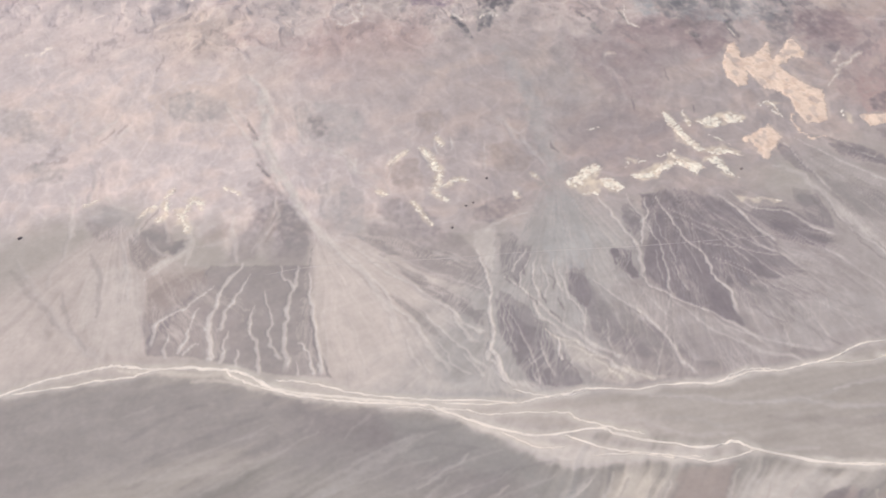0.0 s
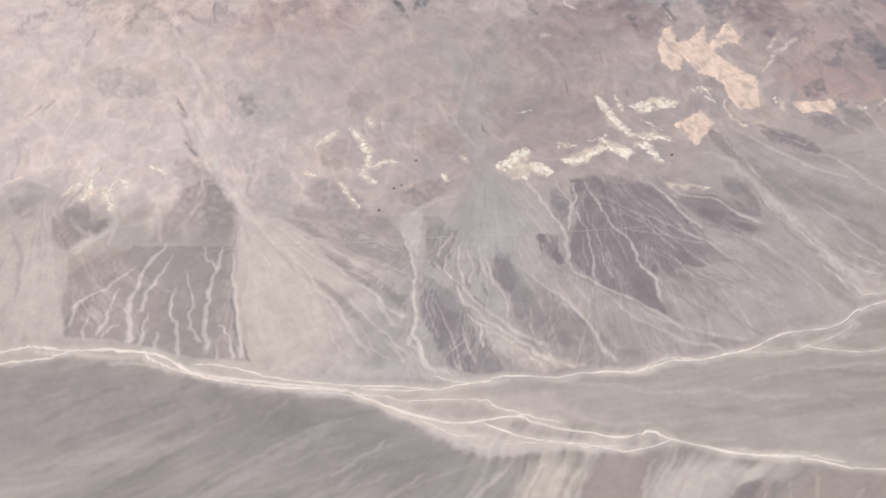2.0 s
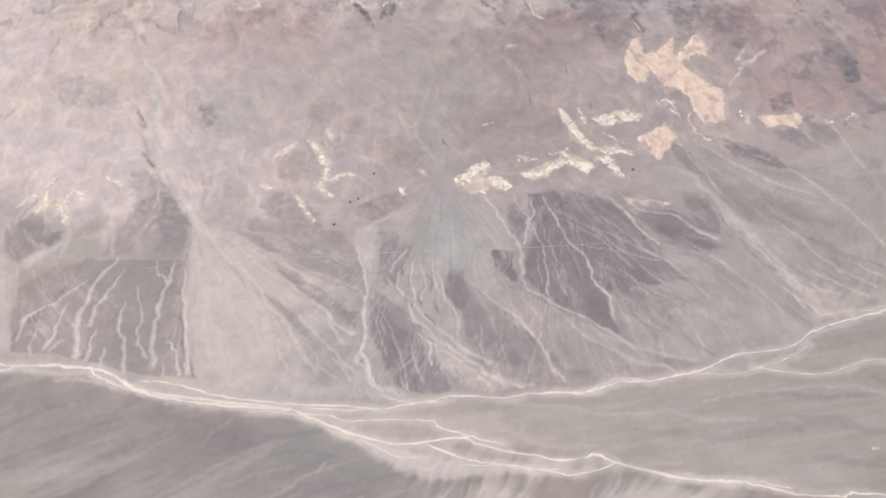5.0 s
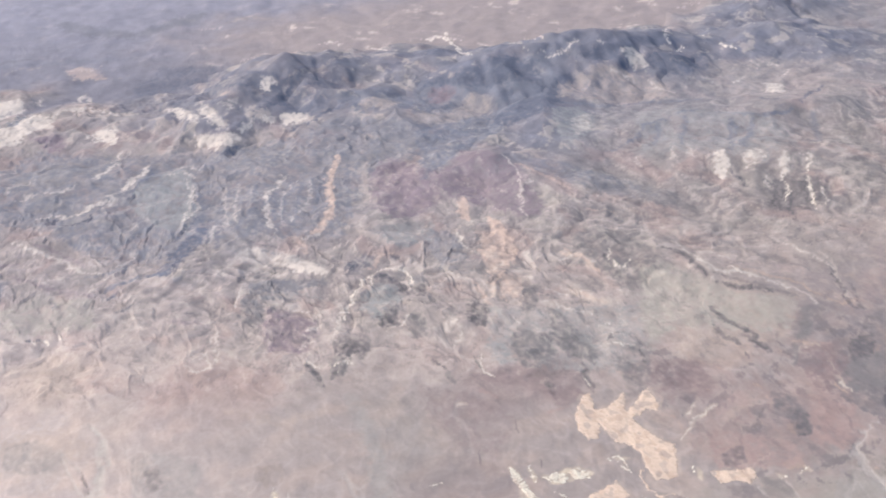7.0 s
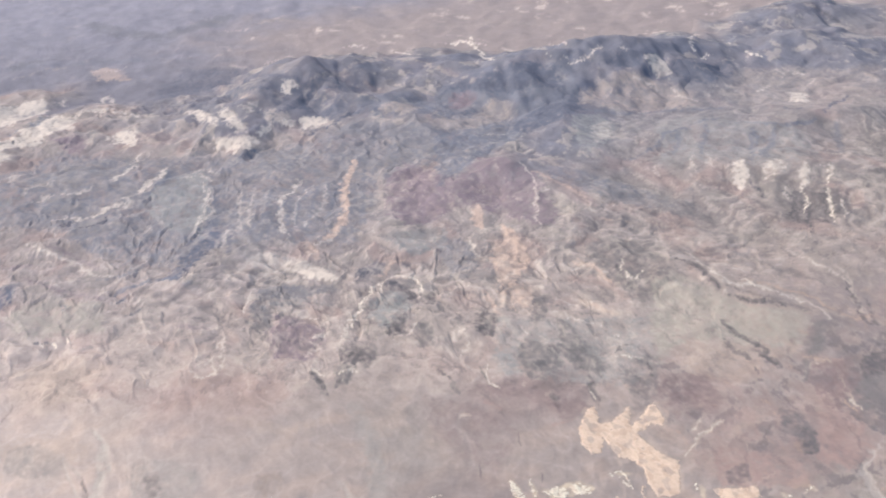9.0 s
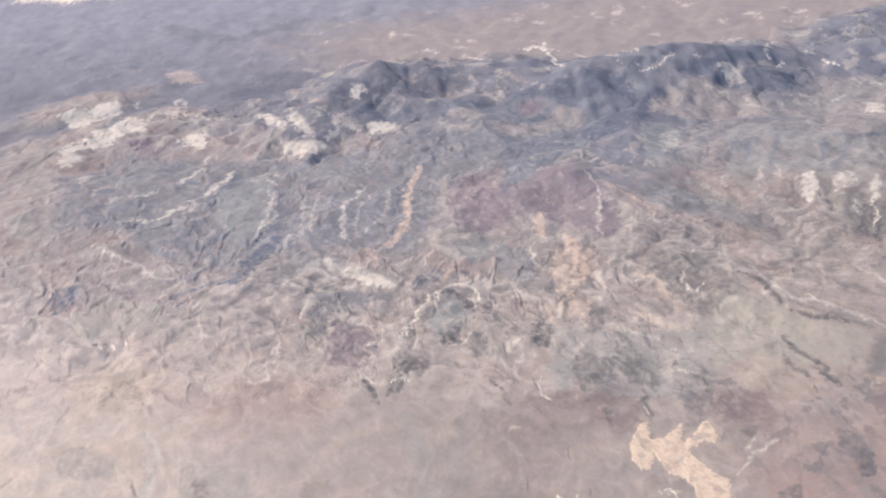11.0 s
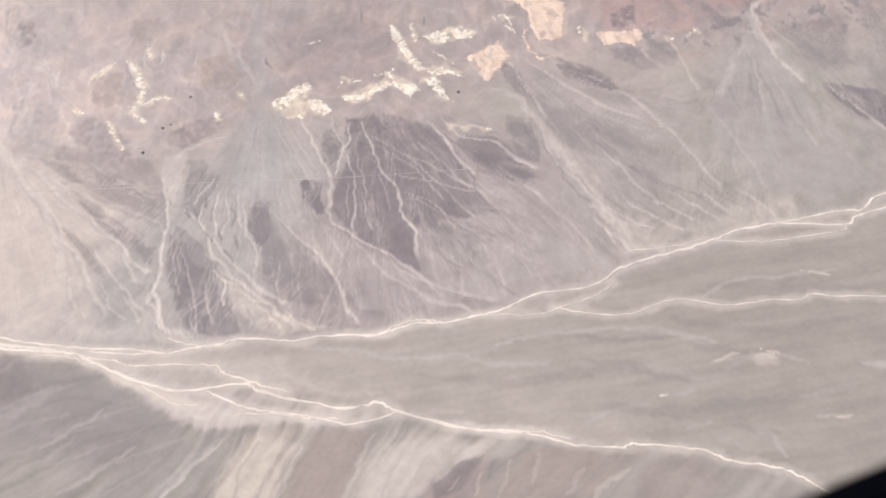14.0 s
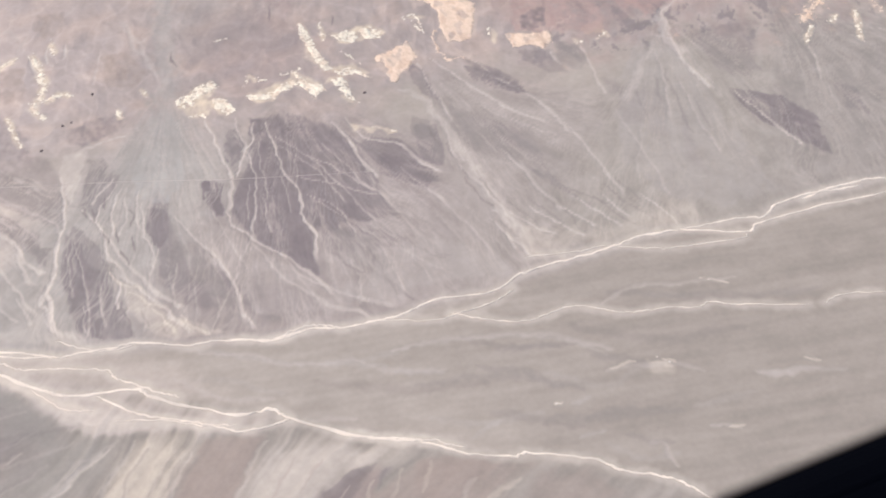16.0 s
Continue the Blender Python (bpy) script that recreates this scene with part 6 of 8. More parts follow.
streak("C", 1.3, 0.45, (400.9, 566.5), (405.1, 564.5))
streak("G", 5.2, 0.45, (652.2, 550.6), (663.8, 556.5), (675.6, 565.4))
streak("C", 2.3, 0.45, (665.2, 542.6), (672.2, 545.0))
streak("C", 2.3, 0.45, (683.3, 544.3), (677.5, 532.8), (672.2, 521.4))
streak("C", 1.7, 0.45, (654.2, 543.9), (643.2, 532.5))
streak("G", 2.9, 0.45, (697.5, 549.0), (697.2, 537.6))

# rock and soil bodies of the uplands: centre, half widths, shade
BODIES = [(169, 811, 33, 45, "t"), (248, 824, 45, 39, "k"), (253, 754, 54, 40, "s"), (435, 742, 45, 30, "m"), (344, 719, 22, 54, "g"),
                 (155, 904, 32, 35, "t"), (357, 663, 33, 37, "m"), (543, 674, 22, 36, "k"), (556, 613, 28, 27, "d"), (599, 632, 22, 44, "k"),
                 (643, 660, 16, 55, "d"), (577, 643, 15, 36, "m"), (516, 634, 22, 20, "t")]


# spine of each mountain, heights along it, half width, seed, how much slate (painted shade included) it shows
MOUNTAINS = [
    ([(336, 1371), (374, 1363), (415, 1341), (490, 1402), (523, 1400), (554, 1395), (574, 1380), (605, 1370), (651, 1320)], [14, 26, 36, 60, 42, 38, 31, 31, 30], 64, 701, 0.85, "dark slate mountain ridge with pale faces below its summit"),
    ([(488, 1396), (504, 1326), (534, 1278), (559, 1222)], [44, 32, 24, 10], 45, 713, 0.8, "dark slate spur falling from the summit"),
    ([(430, 1181), (483, 1238), (540, 1292), (546, 1209), (563, 1155)], [5, 14, 28, 14, 5], 47, 702, 0.45, "brown mountain with a pale rocky top"),
    ([(590, 1300), (651, 1300), (683, 1290), (734, 1280), (743, 1275), (785, 1268), (828, 1263), (866, 1255), (910, 1245)], [14, 38, 48, 48, 60, 60, 45, 32, 18], 66, 703, 1.0, "high dark mountain with a pale streaked summit"),
    ([(815, 1255), (822, 1215), (835, 1180), (849, 1152)], [44, 30, 18, 8], 40, 714, 0.5, "pale streaked spur of the high mountain"),
    ([(748, 1277), (690, 1179), (622, 1090), (563, 1048)], [24, 18, 12, 6], 38, 704, 0.9, "long dark mountain spur falling to the foothills"),
    ([(878, 1207), (931, 1215), (972, 1226), (986, 1179), (992, 1116)], [8, 22, 34, 22, 8], 62, 705, 0.9, "hazy dark mountain at the far end of the range"),
    ([(985, 1330), (1035, 1335), (1085, 1315)], [14, 30, 14], 48, 715, 0.9, "distant dark mountain behind the range"),
    ([(474, 1025), (522, 1063), (565, 1079), (586, 1043), (587, 965), (598, 920)], [5, 12, 18, 14, 9, 4], 52, 706, 0.1, "broad maroon mountain dome with tan gullies"),
    ([(724, 1013), (755, 976), (790, 945), (817, 907)], [10, 14, 14, 10], 38, 707, 0.0, "pale fluted cliff ridge with dark ravines"),
    ([(695, 1090), (759, 1070), (807, 1035), (876, 1031), (926, 1031)], [6, 12, 14, 14, 10], 40, 708, 0.0, "grey banded mountain ridge"),
    ([(153, 1407), (198, 1415), (249, 1419), (312, 1414), (344, 1432)], [10, 16, 15, 12, 5], 49, 709, 0.0, "bright cream coloured mountain ridge"),
    ([(130, 1512), (180, 1526), (230, 1542), (262, 1556)], [5, 12, 12, 5], 36, 716, 0.0, "bright cream coloured far ridge"),
    ([(135, 1241), (185, 1254), (236, 1253), (296, 1244)], [8, 11, 10, 5], 40, 710, 0.0, "green grey layered hill"),
    ([(569, 885), (604, 846), (615, 804), (632, 760), (653, 730)], [5, 8, 7, 7, 4], 25, 711, 0.0, "low dark hogback ridge"),
    ([(264, 986), (310, 1024), (352, 1071), (391, 1131)], [4, 9, 9, 5], 31, 712, 0.2, "blue grey folded ridge"),
]


def swell(x, y, spine, tops, width, seed):
    """How far a mountain rises over the plain at plan points."""
    line = course(spine, 4.0, seed, 4, 1)
    at, d, along = near(Plot(x, y), line, width * 2.0)
    px, py = x[at], y[at]
    spur = ridged((px + 6 * fbm(px / 30, py / 30, 2, seed)) / 58, (py + 6 * fbm(px / 30, py / 30, 2, seed + 1)) / 66, 2, seed + 2, 0.35)
    slope = np.clip(1 - d / (1.65 * width * (0.8 + 0.4 * spur)), 0, 1)
    rise = np.zeros(x.size)
    crest = np.interp(along, np.linspace(0, 1, len(tops)), tops) * (0.97 + 0.09 * fbm(px / 24, py / 24, 2, seed + 5))
    rise[at] = 0.8 * crest * slope ** 1.1 * (0.92 + 0.2 * spur * (1 - slope))
    return rise


# the broad rise and fall of the hills on a coarse grid, for the way that water runs
CELL = 4.0
CX, CY = np.meshgrid(np.arange(-260, 1300, CELL), np.arange(620, 1720, CELL), indexing="ij")
BROAD = 16 * fbm(CX / 120, CY / 150, 3, 301, 0.45) + 0.03 * (CY - 900)
DARK, LIFT = np.zeros(CX.shape), np.zeros(CX.shape)
for spine, tops, width, seed, slate, label in MOUNTAINS:
    lift = swell(CX.ravel(), CY.ravel(), spine, tops, width, seed).reshape(CX.shape)
    BROAD = BROAD + 1.0 * lift
    LIFT = np.maximum(LIFT, lift)
    DARK = np.maximum(DARK, slate * ramp(1.0, 5 + 0.15 * max(tops), lift))
FALLX, FALLY = np.gradient(BROAD, CELL)


def look_up(table, x, y):
    """Values of the coarse grid at plan points."""
    u = np.clip((x + 260) / CELL, 0, CX.shape[0] - 1.001)
    w = np.clip((y - 620) / CELL, 0, CX.shape[1] - 1.001)
    i, j = u.astype(np.int32), w.astype(np.int32)
    u, w = u - i, w - j
    return table[i, j] * (1 - u) * (1 - w) + table[i + 1, j] * u * (1 - w) + table[i, j + 1] * (1 - u) * w + table[i + 1, j + 1] * u * w


def gullies(x, y, sx, sy, size, octaves=4, seed=0):
    """Branching gullies that run down a slope, about -1 to 1, and their finest share alone."""
    total, fine = np.zeros_like(x), None
    amount, norm = 1.0, 0.0
    for k in range(octaves):
        length = np.hypot(sx, sy) + 1e-6
        ax, ay = -sy / length, sx / length
        px, py = x / size, y / size
        i0, j0 = np.floor(px).astype(np.int32), np.floor(py).astype(np.int32)
        h, gx, weight = np.zeros_like(x), np.zeros_like(x), np.full_like(x, 1e-6)
        for a in (-1, 0, 1):
            for b in (-1, 0, 1):
                key = TABLE[(TABLE[(i0 + a + seed + 7 * k) & 511] + j0 + b) & 511]
                vx = px - (i0 + a + 0.5 + 0.45 * GRADX[key])
                vy = py - (j0 + b + 0.5 + 0.45 * GRADY[key])
                w = np.exp(-2.2 * (vx * vx + vy * vy))
                phase = 9.5 * (vx * ax + vy * ay) + ANGLE[key]
                h += w * np.cos(phase)
                gx -= w * np.sin(phase)
                weight += w
        h, gx = h / weight, gx / weight
        total = total + amount * h
        norm += amount
        fine = h
        sx, sy = sx + 0.5 * amount * gx * ax, sy + 0.5 * amount * gx * ay
        amount, size = amount * 0.58, size * 0.52
    return total / norm * 1.5, fine


def blend(tint, at, colour, weight):
    tint[at] += (colour - tint[at]) * weight[:, None]


def survey(x, y):
    """Height and base colour of the desert at plan points."""
    shape = x.shape
    x, y = x.ravel().astype(np.float32), y.ravel().astype(np.float32)
    beyond = y - np.interp(x, RIVER_X, RIVER_Y)
    wx, wy = fbm(x / 46, y / 46, 3, 1), fbm(x / 46, y / 46, 3, 2)
    fx, fy = fbm(x / 11, y / 11, 3, 3), fbm(x / 11, y / 11, 3, 4)
    rim = beyond + 26 * wx + 9 * fx
    upland = ramp(118, 178, rim + 10 * fy)
    hills = ramp(312, 392, rim + 22 * wy + 62 * ramp(360, 440, x) * ramp(640, 560, x))
    steep = ramp(330, 470, rim + 22 * wy)
    calm = 1 - 0.45 * ramp(540, 680, x) * ramp(20, 6, look_up(LIFT, x, y))
    far = ramp(820, 960, beyond)
    z = np.interp(beyond, SLOPE_D, SLOPE_Z)
    # relief
    crag, chip = np.zeros_like(x), np.zeros_like(x)
    wild = np.flatnonzero((hills > 0.01) & (y < 1750) & (np.abs(x - 450) < 900))
    if len(wild):
        hx, hy = x[wild], y[wild]
        sx, sy = look_up(FALLX, hx, hy).astype(np.float32), look_up(FALLY, hx, hy).astype(np.float32)
        crag[wild], chip[wild] = gullies(hx + 5 * wx[wild], hy + 5 * wy[wild], sx, sy, 66.0, 5, 21)
    dark, lift = look_up(DARK, x, y) * hills, look_up(LIFT, x, y) * hills
    gully = ridged((x + 8 * wx) / 17, (y + 8 * wy) / 26, 4, 31)
    z = z + upland * (1 - hills) * (0.8 * gully + 1.2 * wy) + hills * (1 - 0.7 * far * ramp(6, 1, lift)) * (RELIEF * (0.35 + 0.65 * steep) * calm * crag * (1 - 0.62 * ramp(4, 22, lift)) + 3.5 * wx) + far * 2 * wx
    tint = np.empty((len(x), 3), np.float32)
    tint[:] = PLAIN
    # the fans
    jx0 = fx
    grainflow, lace = np.zeros_like(x), np.zeros_like(x)
    south = ramp(4, -10, beyond)
    for number, (apex, heading, spread, reach, colour) in enumerate(FANS):
        dx, dy = x - apex[0], y - apex[1]
        r = np.hypot(dx, dy)
        turn = (np.degrees(np.arctan2(dy, dx)) - heading + 180) % 360 - 180
        w = ramp(spread * 1.3, spread * 0.75, np.abs(turn) + 6 * fx) * ramp(reach * 1.3, reach, r) * (1 - south)
        at = np.flatnonzero(w > 0.01)
        t, q = turn[at], r[at]
        bend = t + 3.5 * wx[at] + 2.6 * wave(q / 34, t / 14, 48 + number) * np.minimum(1, q / 40) + 0.7 * wave(q / 17, t / 6, 49 + number)
        streak = 0.55 * wave(bend / 5.2, q / 90, 40 + number) + 0.4 * wave(bend / 2.1, q / 40, 50 + number) + 0.12 * wave(bend / 1.0, q / 24, 60 + number)
        veins = ramp(0.07, 0.0, np.abs(wave(bend / 3.4 + 0.4 * jx0[at], q / 70, 64 + number))) + 0.7 * ramp(0.08, 0.0, np.abs(wave(bend / 1.7, q / 40, 67 + number)))
        loose = t + 3.5 * wx[at] + 2.6 * wave(q / 34, t / 14, 48 + number) * np.minimum(1, q / 40) + 0.8 * wave(q / 19, t / 4, 30 + number)
        braid = ramp(0.15, 0.02, np.abs(wave(loose / 1.7, q / 26, 74 + number))) + 0.8 * ramp(0.17, 0.02, np.abs(wave(loose / 0.95, q / 13, 77 + number)))
        lace[at] = np.where(w[at] > 0.3, np.clip(braid, 0, 1) * ramp(-0.35, 0.2, wave(bend / 6, q / 50, 80 + number)), lace[at])
        shade = 0.935 * colour * (1 + 0.18 * streak + 0.10 * jx0[at])[:, None]
        shade = shade + (PALE_FAN * 1.04 - shade) * (0.10 * np.clip(veins, 0, 1) + 0.2 * lace[at])[:, None]
        tint[at] += (shade - tint[at]) * w[at][:, None]
        grainflow[at] = np.where(w[at] > 0.3, streak, grainflow[at])
        z[at] += 0.25 * w[at] * streak
    # the near slope, drained towards the wash
    at = np.flatnonzero(south > 0.01)
    fall = np.interp(x[at], [-400, 137, 193, 270, 290, 620], [0, 75, 105, 182, 197, 355])
    u, q = x[at] + 6 * wy[at], y[at] - fall + 5 * wx[at] + 1.5 * fx[at]
    lines = 0.6 * wave(u / 95, q / 13, 70) + 0.45 * wave(u / 60, q / 5.2, 71) + 0.18 * wave(u / 36, q / 2.3, 72)
    flow = np.zeros_like(x)
    flow[at] = lines * south[at]
    floor_lines = 0.5 * wave((x[at] + 5 * wy[at]) / 70, (y[at] + 0.25 * x[at]) / 9, 73) + 0.3 * wave(x[at] / 30, (y[at] + 0.25 * x[at]) / 3.5, 74)
    lower = np.interp(x[at], [164, 222, 289, 353, 428, 454], [511, 458, 409, 357, 304, 254])
    between = ramp(-4, 6, y[at] - lower)
    shade = BAJADA * 1.04 * (1 + 0.38 * lines)[:, None]
    # lens and window falloff, painted as a darker east end of the floor
    shade = shade + (PLAIN * (0.95 - 0.1 * ramp(300, 480, x[at]))[:, None] * (1 + 0.24 * floor_lines)[:, None] - shade) * (between)[:, None]
    tint[at] += (shade - tint[at]) * south[at][:, None]
    z[at] += south[at] * 0.4 * lines * (1 - between)
    # upland
    spots = fbm(x / 26, y / 22, 4, 90)
    west = ramp(330, 90, x - 0.2 * (y - 650))[:, None]
    ground = PLATEAU * (0.91 + 0.31 * west)
    ground = ground + (PINK * (0.91 + 0.29 * west) - ground) * ramp(-0.2, 0.5, spots)[:, None]
    rills = ramp(0.09, 0.0, np.abs(wave((x + 12 * wx + 3 * fx) / 21, (y + 12 * wy + 3 * fy) / 30, 92))) + 0.7 * ramp(0.10, 0.0, np.abs(wave((x + 8 * wx + 3 * fx) / 10, (y + 8 * wy + 3 * fy) / 15, 91)))
    ground = ground * (1 + 0.05 * gully + 0.07 * fx + 0.08 * rills - 0.03)[:, None]
    tint += (ground - tint) * upland[:, None]
    folds = 0.26 * np.tanh(5 * wave((x + 44 * wx + 4 * fx) / 34, (y + 66 * wy + 6 * fy) / 44, 95)) + 0.2 * np.tanh(5 * wave((x + 30 * wx) / 12, (y + 40 * wy + 7 * fx) / 34, 96)) + 0.22 * chip
    fold = 2.6 * fbm(x / 170, y / 230, 2, 101) + 1.1 * wx + 0.16 * fx
    strata = np.tanh(1.6 * np.sin(13 * fold)) * ramp(-0.25, 0.25, wave(x / 90, y / 120, 103)) + 0.6 * np.sin(31 * fold + 2 * fy) * ramp(0.2, -0.3, wave(x / 70, y / 100, 104))
    wisps = np.sin(75 * fold + 5 * fy) * ramp(-0.1, 0.3, wave(x / 50, y / 80, 105))
    colour = HILL * (0.55 + 0.45 * calm)[:, None] ** 0.35 * (1 + 0.10 * folds + (0.10 * strata + 0.05 * wisps) * (1 - 0.6 * ramp(1000, 1250, y)) * (1 - ramp(4, 14, lift)) + 0.12 * crag + 0.05 * fx)[:, None]
    tame = (1 - 0.6 * ramp(1000, 1250, y)) * (1 - ramp(4, 14, lift))
    patch_tone = fbm((x + 10 * wx) / 20, (y + 16 * wy) / 34, 4, 109, 0.6)
    cover = fbm((x + 14 * wx) / 38, (y + 26 * wy) / 60, 3, 99)
    colour = colour + (SHADES["k"] * 0.95 - colour) * (0.45 * ramp(0.05, 0.35, cover))[:, None]
    colour = colour + (SHADES["q"] - colour) * (0.3 * ramp(-0.05, -0.35, cover))[:, None]
    colour = colour + (SHADES["5"] - colour) * (0.22 * tame * ramp(0.45, 0.95, strata + 0.5 * patch_tone))[:, None]
    colour = colour + (SHADES["1"] - colour) * (0.22 * tame * ramp(-0.45, -0.95, strata + 0.5 * patch_tone))[:, None]
    # blue haze over the far eastern hills, painted into their colour
    eastern_haze = ramp(950, 1150, y) * ramp(450, 650, x - 0.15 * (y - 1000))
    colour = colour + (SHADES["1"] - colour) * (0.42 * eastern_haze)[:, None]
    facet = fbm((x + 14 * wx + 3 * fx) / 13, (y + 26 * wy + 4 * fy) / 30, 4, 93, 0.6) + 0.3 * crag + 0.15 * chip
    colour = colour + (SHADES["P"] - colour) * (0.24 * tame * ramp(0.30, 0.40, facet))[:, None]
    colour = colour + (SHADES["d"] - colour) * (0.2 * tame * ramp(-0.30, -0.40, facet))[:, None]
    tint += (colour - tint) * hills[:, None]
    front = 0.5 * (1 - steep) + 0.35 * ramp(620, 420, rim) * ramp(380, 120, x)
    blend(tint, slice(None), PINK * (1.08 + 0.2 * west), np.clip(hills * front, 0, 0.7))
    # distance haze, painted in: the plain turns paler and bluer farther out
    haze = ramp(950, 1500, beyond)[:, None]
    plain = soil(154, 151, 160) + (soil(172, 169, 180) - soil(154, 151, 160)) * haze
    plain = plain * (1 + (0.13 - 0.08 * haze[:, 0]) * fbm(x / 60, y / 60, 4, 98) + 0.10 * fbm(x / 18, y / 30, 4, 94))[:, None]
    desert = ramp(360, 560, x + 60 * wx) * ramp(1330, 1180, beyond + 60 * wy)
    plain = plain + (soil(186, 171, 166) - plain) * (0.8 * desert)[:, None]
    plain = plain + (soil(226, 208, 196) - plain) * (ramp(0.12, 0.4, fbm((x + 8 * wx) / 46, (y + 10 * wy) / 60, 2, 87)) * ramp(0.05, 0.3, fbm((x + 8 * wx) / 21, (y + 10 * wy) / 26, 5, 88, 0.6)) * (0.15 + 0.6 * desert))[:, None]
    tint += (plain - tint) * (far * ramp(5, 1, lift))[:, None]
    # slate of the high range, its shade and blue haze painted in, bared in its gullies
    bare = fbm((x + 9 * wx) / 24, (y + 12 * wy + 3 * fx) / 34, 4, 85, 0.6) + 0.2 * crag
    blend(tint, slice(None), SHADES["P"] * 0.95, np.clip(0.34 * ramp(0.17, 0.27, bare) * ramp(1.5, 5, lift) * ramp(34, 18, lift) * (dark > 0.02), 0, 1))
    dark = dark * (1 - 0.7 * ramp(0.14, 0.28, bare) * ramp(38, 24, lift))
    slate = soil(140, 143, 158) * (1 + 0.08 * crag + 0.12 * fx)[:, None]
    tint += (slate - tint) * (np.clip(dark * (0.74 + 0.5 * wy - 0.35 * ramp(0.25, 0.5, facet)), 0, 0.9))[:, None]
    # red country in the east: broken reddish ground with dark scree
    red = ramp(470, 530, x + 12 * wx) * ramp(760, 690, x) * ramp(112, 150, rim) * ramp(380, 270, rim)
    broken = fbm((x + 6 * wx) / 16, (y + 10 * wy) / 26, 5, 83, 0.62)
    blend(tint, slice(None), soil(178, 155, 151) * (1 + 0.15 * fx)[:, None], 0.35 * red * ramp(-0.1, 0.25, broken))
    blend(tint, slice(None), soil(134, 126, 133), 0.5 * red * ramp(-0.1, -0.24, broken))
    blend(tint, slice(None), SHADES["o"], 0.4 * red * ramp(0.34, 0.4, broken))
    blend(tint, slice(None), soil(150, 142, 147), 0.45 * ramp(600, 680, x + 20 * wx) * ramp(120, 190, rim) * ramp(420, 330, rim) * ramp(-0.3, 0.2, fy))
    plot = Plot(x, y)
    for cx, cy, rx, ry, key in BODIES:
        low = plot.pick((cx - 2.2 * rx - 14, cy - 2.2 * ry - 14), (cx + 2.2 * rx + 14, cy + 2.2 * ry + 14))
        d = np.hypot((x[low] + 8 * wx[low] + 5 * fx[low] + 3 * crag[low] - cx) / rx, (y[low] + 10 * wy[low] + 7 * fy[low] + 4 * crag[low] - cy) / ry)
        tone = SHADES[key] * (1 + 0.18 * folds[low] + 0.1 * crag[low])[:, None]
        w = (0.24 + 0.4 * hills[low]) * ramp(1.4, 0.6, d + 0.3 * fx[low])
        tint[low] += (tone - tint[low]) * w[:, None]
    # marks of the plan
    jx, jy = fbm(x / 4.2, y / 5.2, 2, 5), fbm(x / 4.2, y / 5.2, 2, 6)
    deep_in = np.maximum(hills * (1 + ramp(1000, 1400, y)), upland * ramp(480, 540, x))
    ax, ay = x + (1.3 + 1.8 * deep_in) * fx + (0.5 + 1.3 * deep_in) * jx + deep_in * (0.9 * crag + (1.2 + 4 * ramp(1000, 1400, y)) * wx), y + (1.6 + 3 * deep_in) * fy + (0.7 + 2.0 * deep_in) * jy + deep_in * (1.2 * chip + (2 + 5 * ramp(1000, 1400, y)) * wy)
    bent = Plot(ax, ay)
    grain = 1 + 0.2 * (fx + jy)
    patchy = fbm((x + 6 * wx) / 9, (y + 9 * wy) / 16, 3, 107, 0.6)
    rocky = np.maximum(hills, upland) * ramp(1650, 1450, y)
    least, most = np.array((ax.min(), ay.min())), np.array((ax.max(), ay.max()))
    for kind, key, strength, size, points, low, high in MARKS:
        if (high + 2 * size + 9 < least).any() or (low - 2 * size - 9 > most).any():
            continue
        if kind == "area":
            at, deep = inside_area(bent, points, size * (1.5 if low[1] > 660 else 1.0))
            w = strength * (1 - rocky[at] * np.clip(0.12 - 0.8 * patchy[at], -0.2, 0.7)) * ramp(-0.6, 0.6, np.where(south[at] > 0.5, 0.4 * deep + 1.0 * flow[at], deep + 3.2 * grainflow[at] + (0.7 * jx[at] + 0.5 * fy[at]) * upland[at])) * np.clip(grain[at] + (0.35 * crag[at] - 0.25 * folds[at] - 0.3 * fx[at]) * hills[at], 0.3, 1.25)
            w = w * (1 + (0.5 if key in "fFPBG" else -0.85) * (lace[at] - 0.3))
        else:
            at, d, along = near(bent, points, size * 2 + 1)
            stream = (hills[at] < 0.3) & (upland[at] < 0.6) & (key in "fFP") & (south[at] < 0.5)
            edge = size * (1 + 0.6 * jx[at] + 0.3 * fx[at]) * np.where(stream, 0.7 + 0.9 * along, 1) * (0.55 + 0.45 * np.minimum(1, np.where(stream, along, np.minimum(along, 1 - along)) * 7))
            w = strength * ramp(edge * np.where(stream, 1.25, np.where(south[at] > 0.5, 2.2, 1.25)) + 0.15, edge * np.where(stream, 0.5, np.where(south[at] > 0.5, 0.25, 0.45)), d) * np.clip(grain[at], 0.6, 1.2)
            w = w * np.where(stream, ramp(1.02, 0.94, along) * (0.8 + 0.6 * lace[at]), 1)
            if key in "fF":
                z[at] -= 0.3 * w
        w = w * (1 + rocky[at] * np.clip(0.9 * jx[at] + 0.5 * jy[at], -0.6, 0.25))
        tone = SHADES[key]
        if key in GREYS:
            # far pale marks take a hazed tint
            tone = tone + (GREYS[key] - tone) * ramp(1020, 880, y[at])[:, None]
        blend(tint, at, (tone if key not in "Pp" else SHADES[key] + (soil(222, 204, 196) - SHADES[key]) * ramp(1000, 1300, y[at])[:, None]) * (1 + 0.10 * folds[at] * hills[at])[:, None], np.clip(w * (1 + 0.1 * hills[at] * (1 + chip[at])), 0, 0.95))
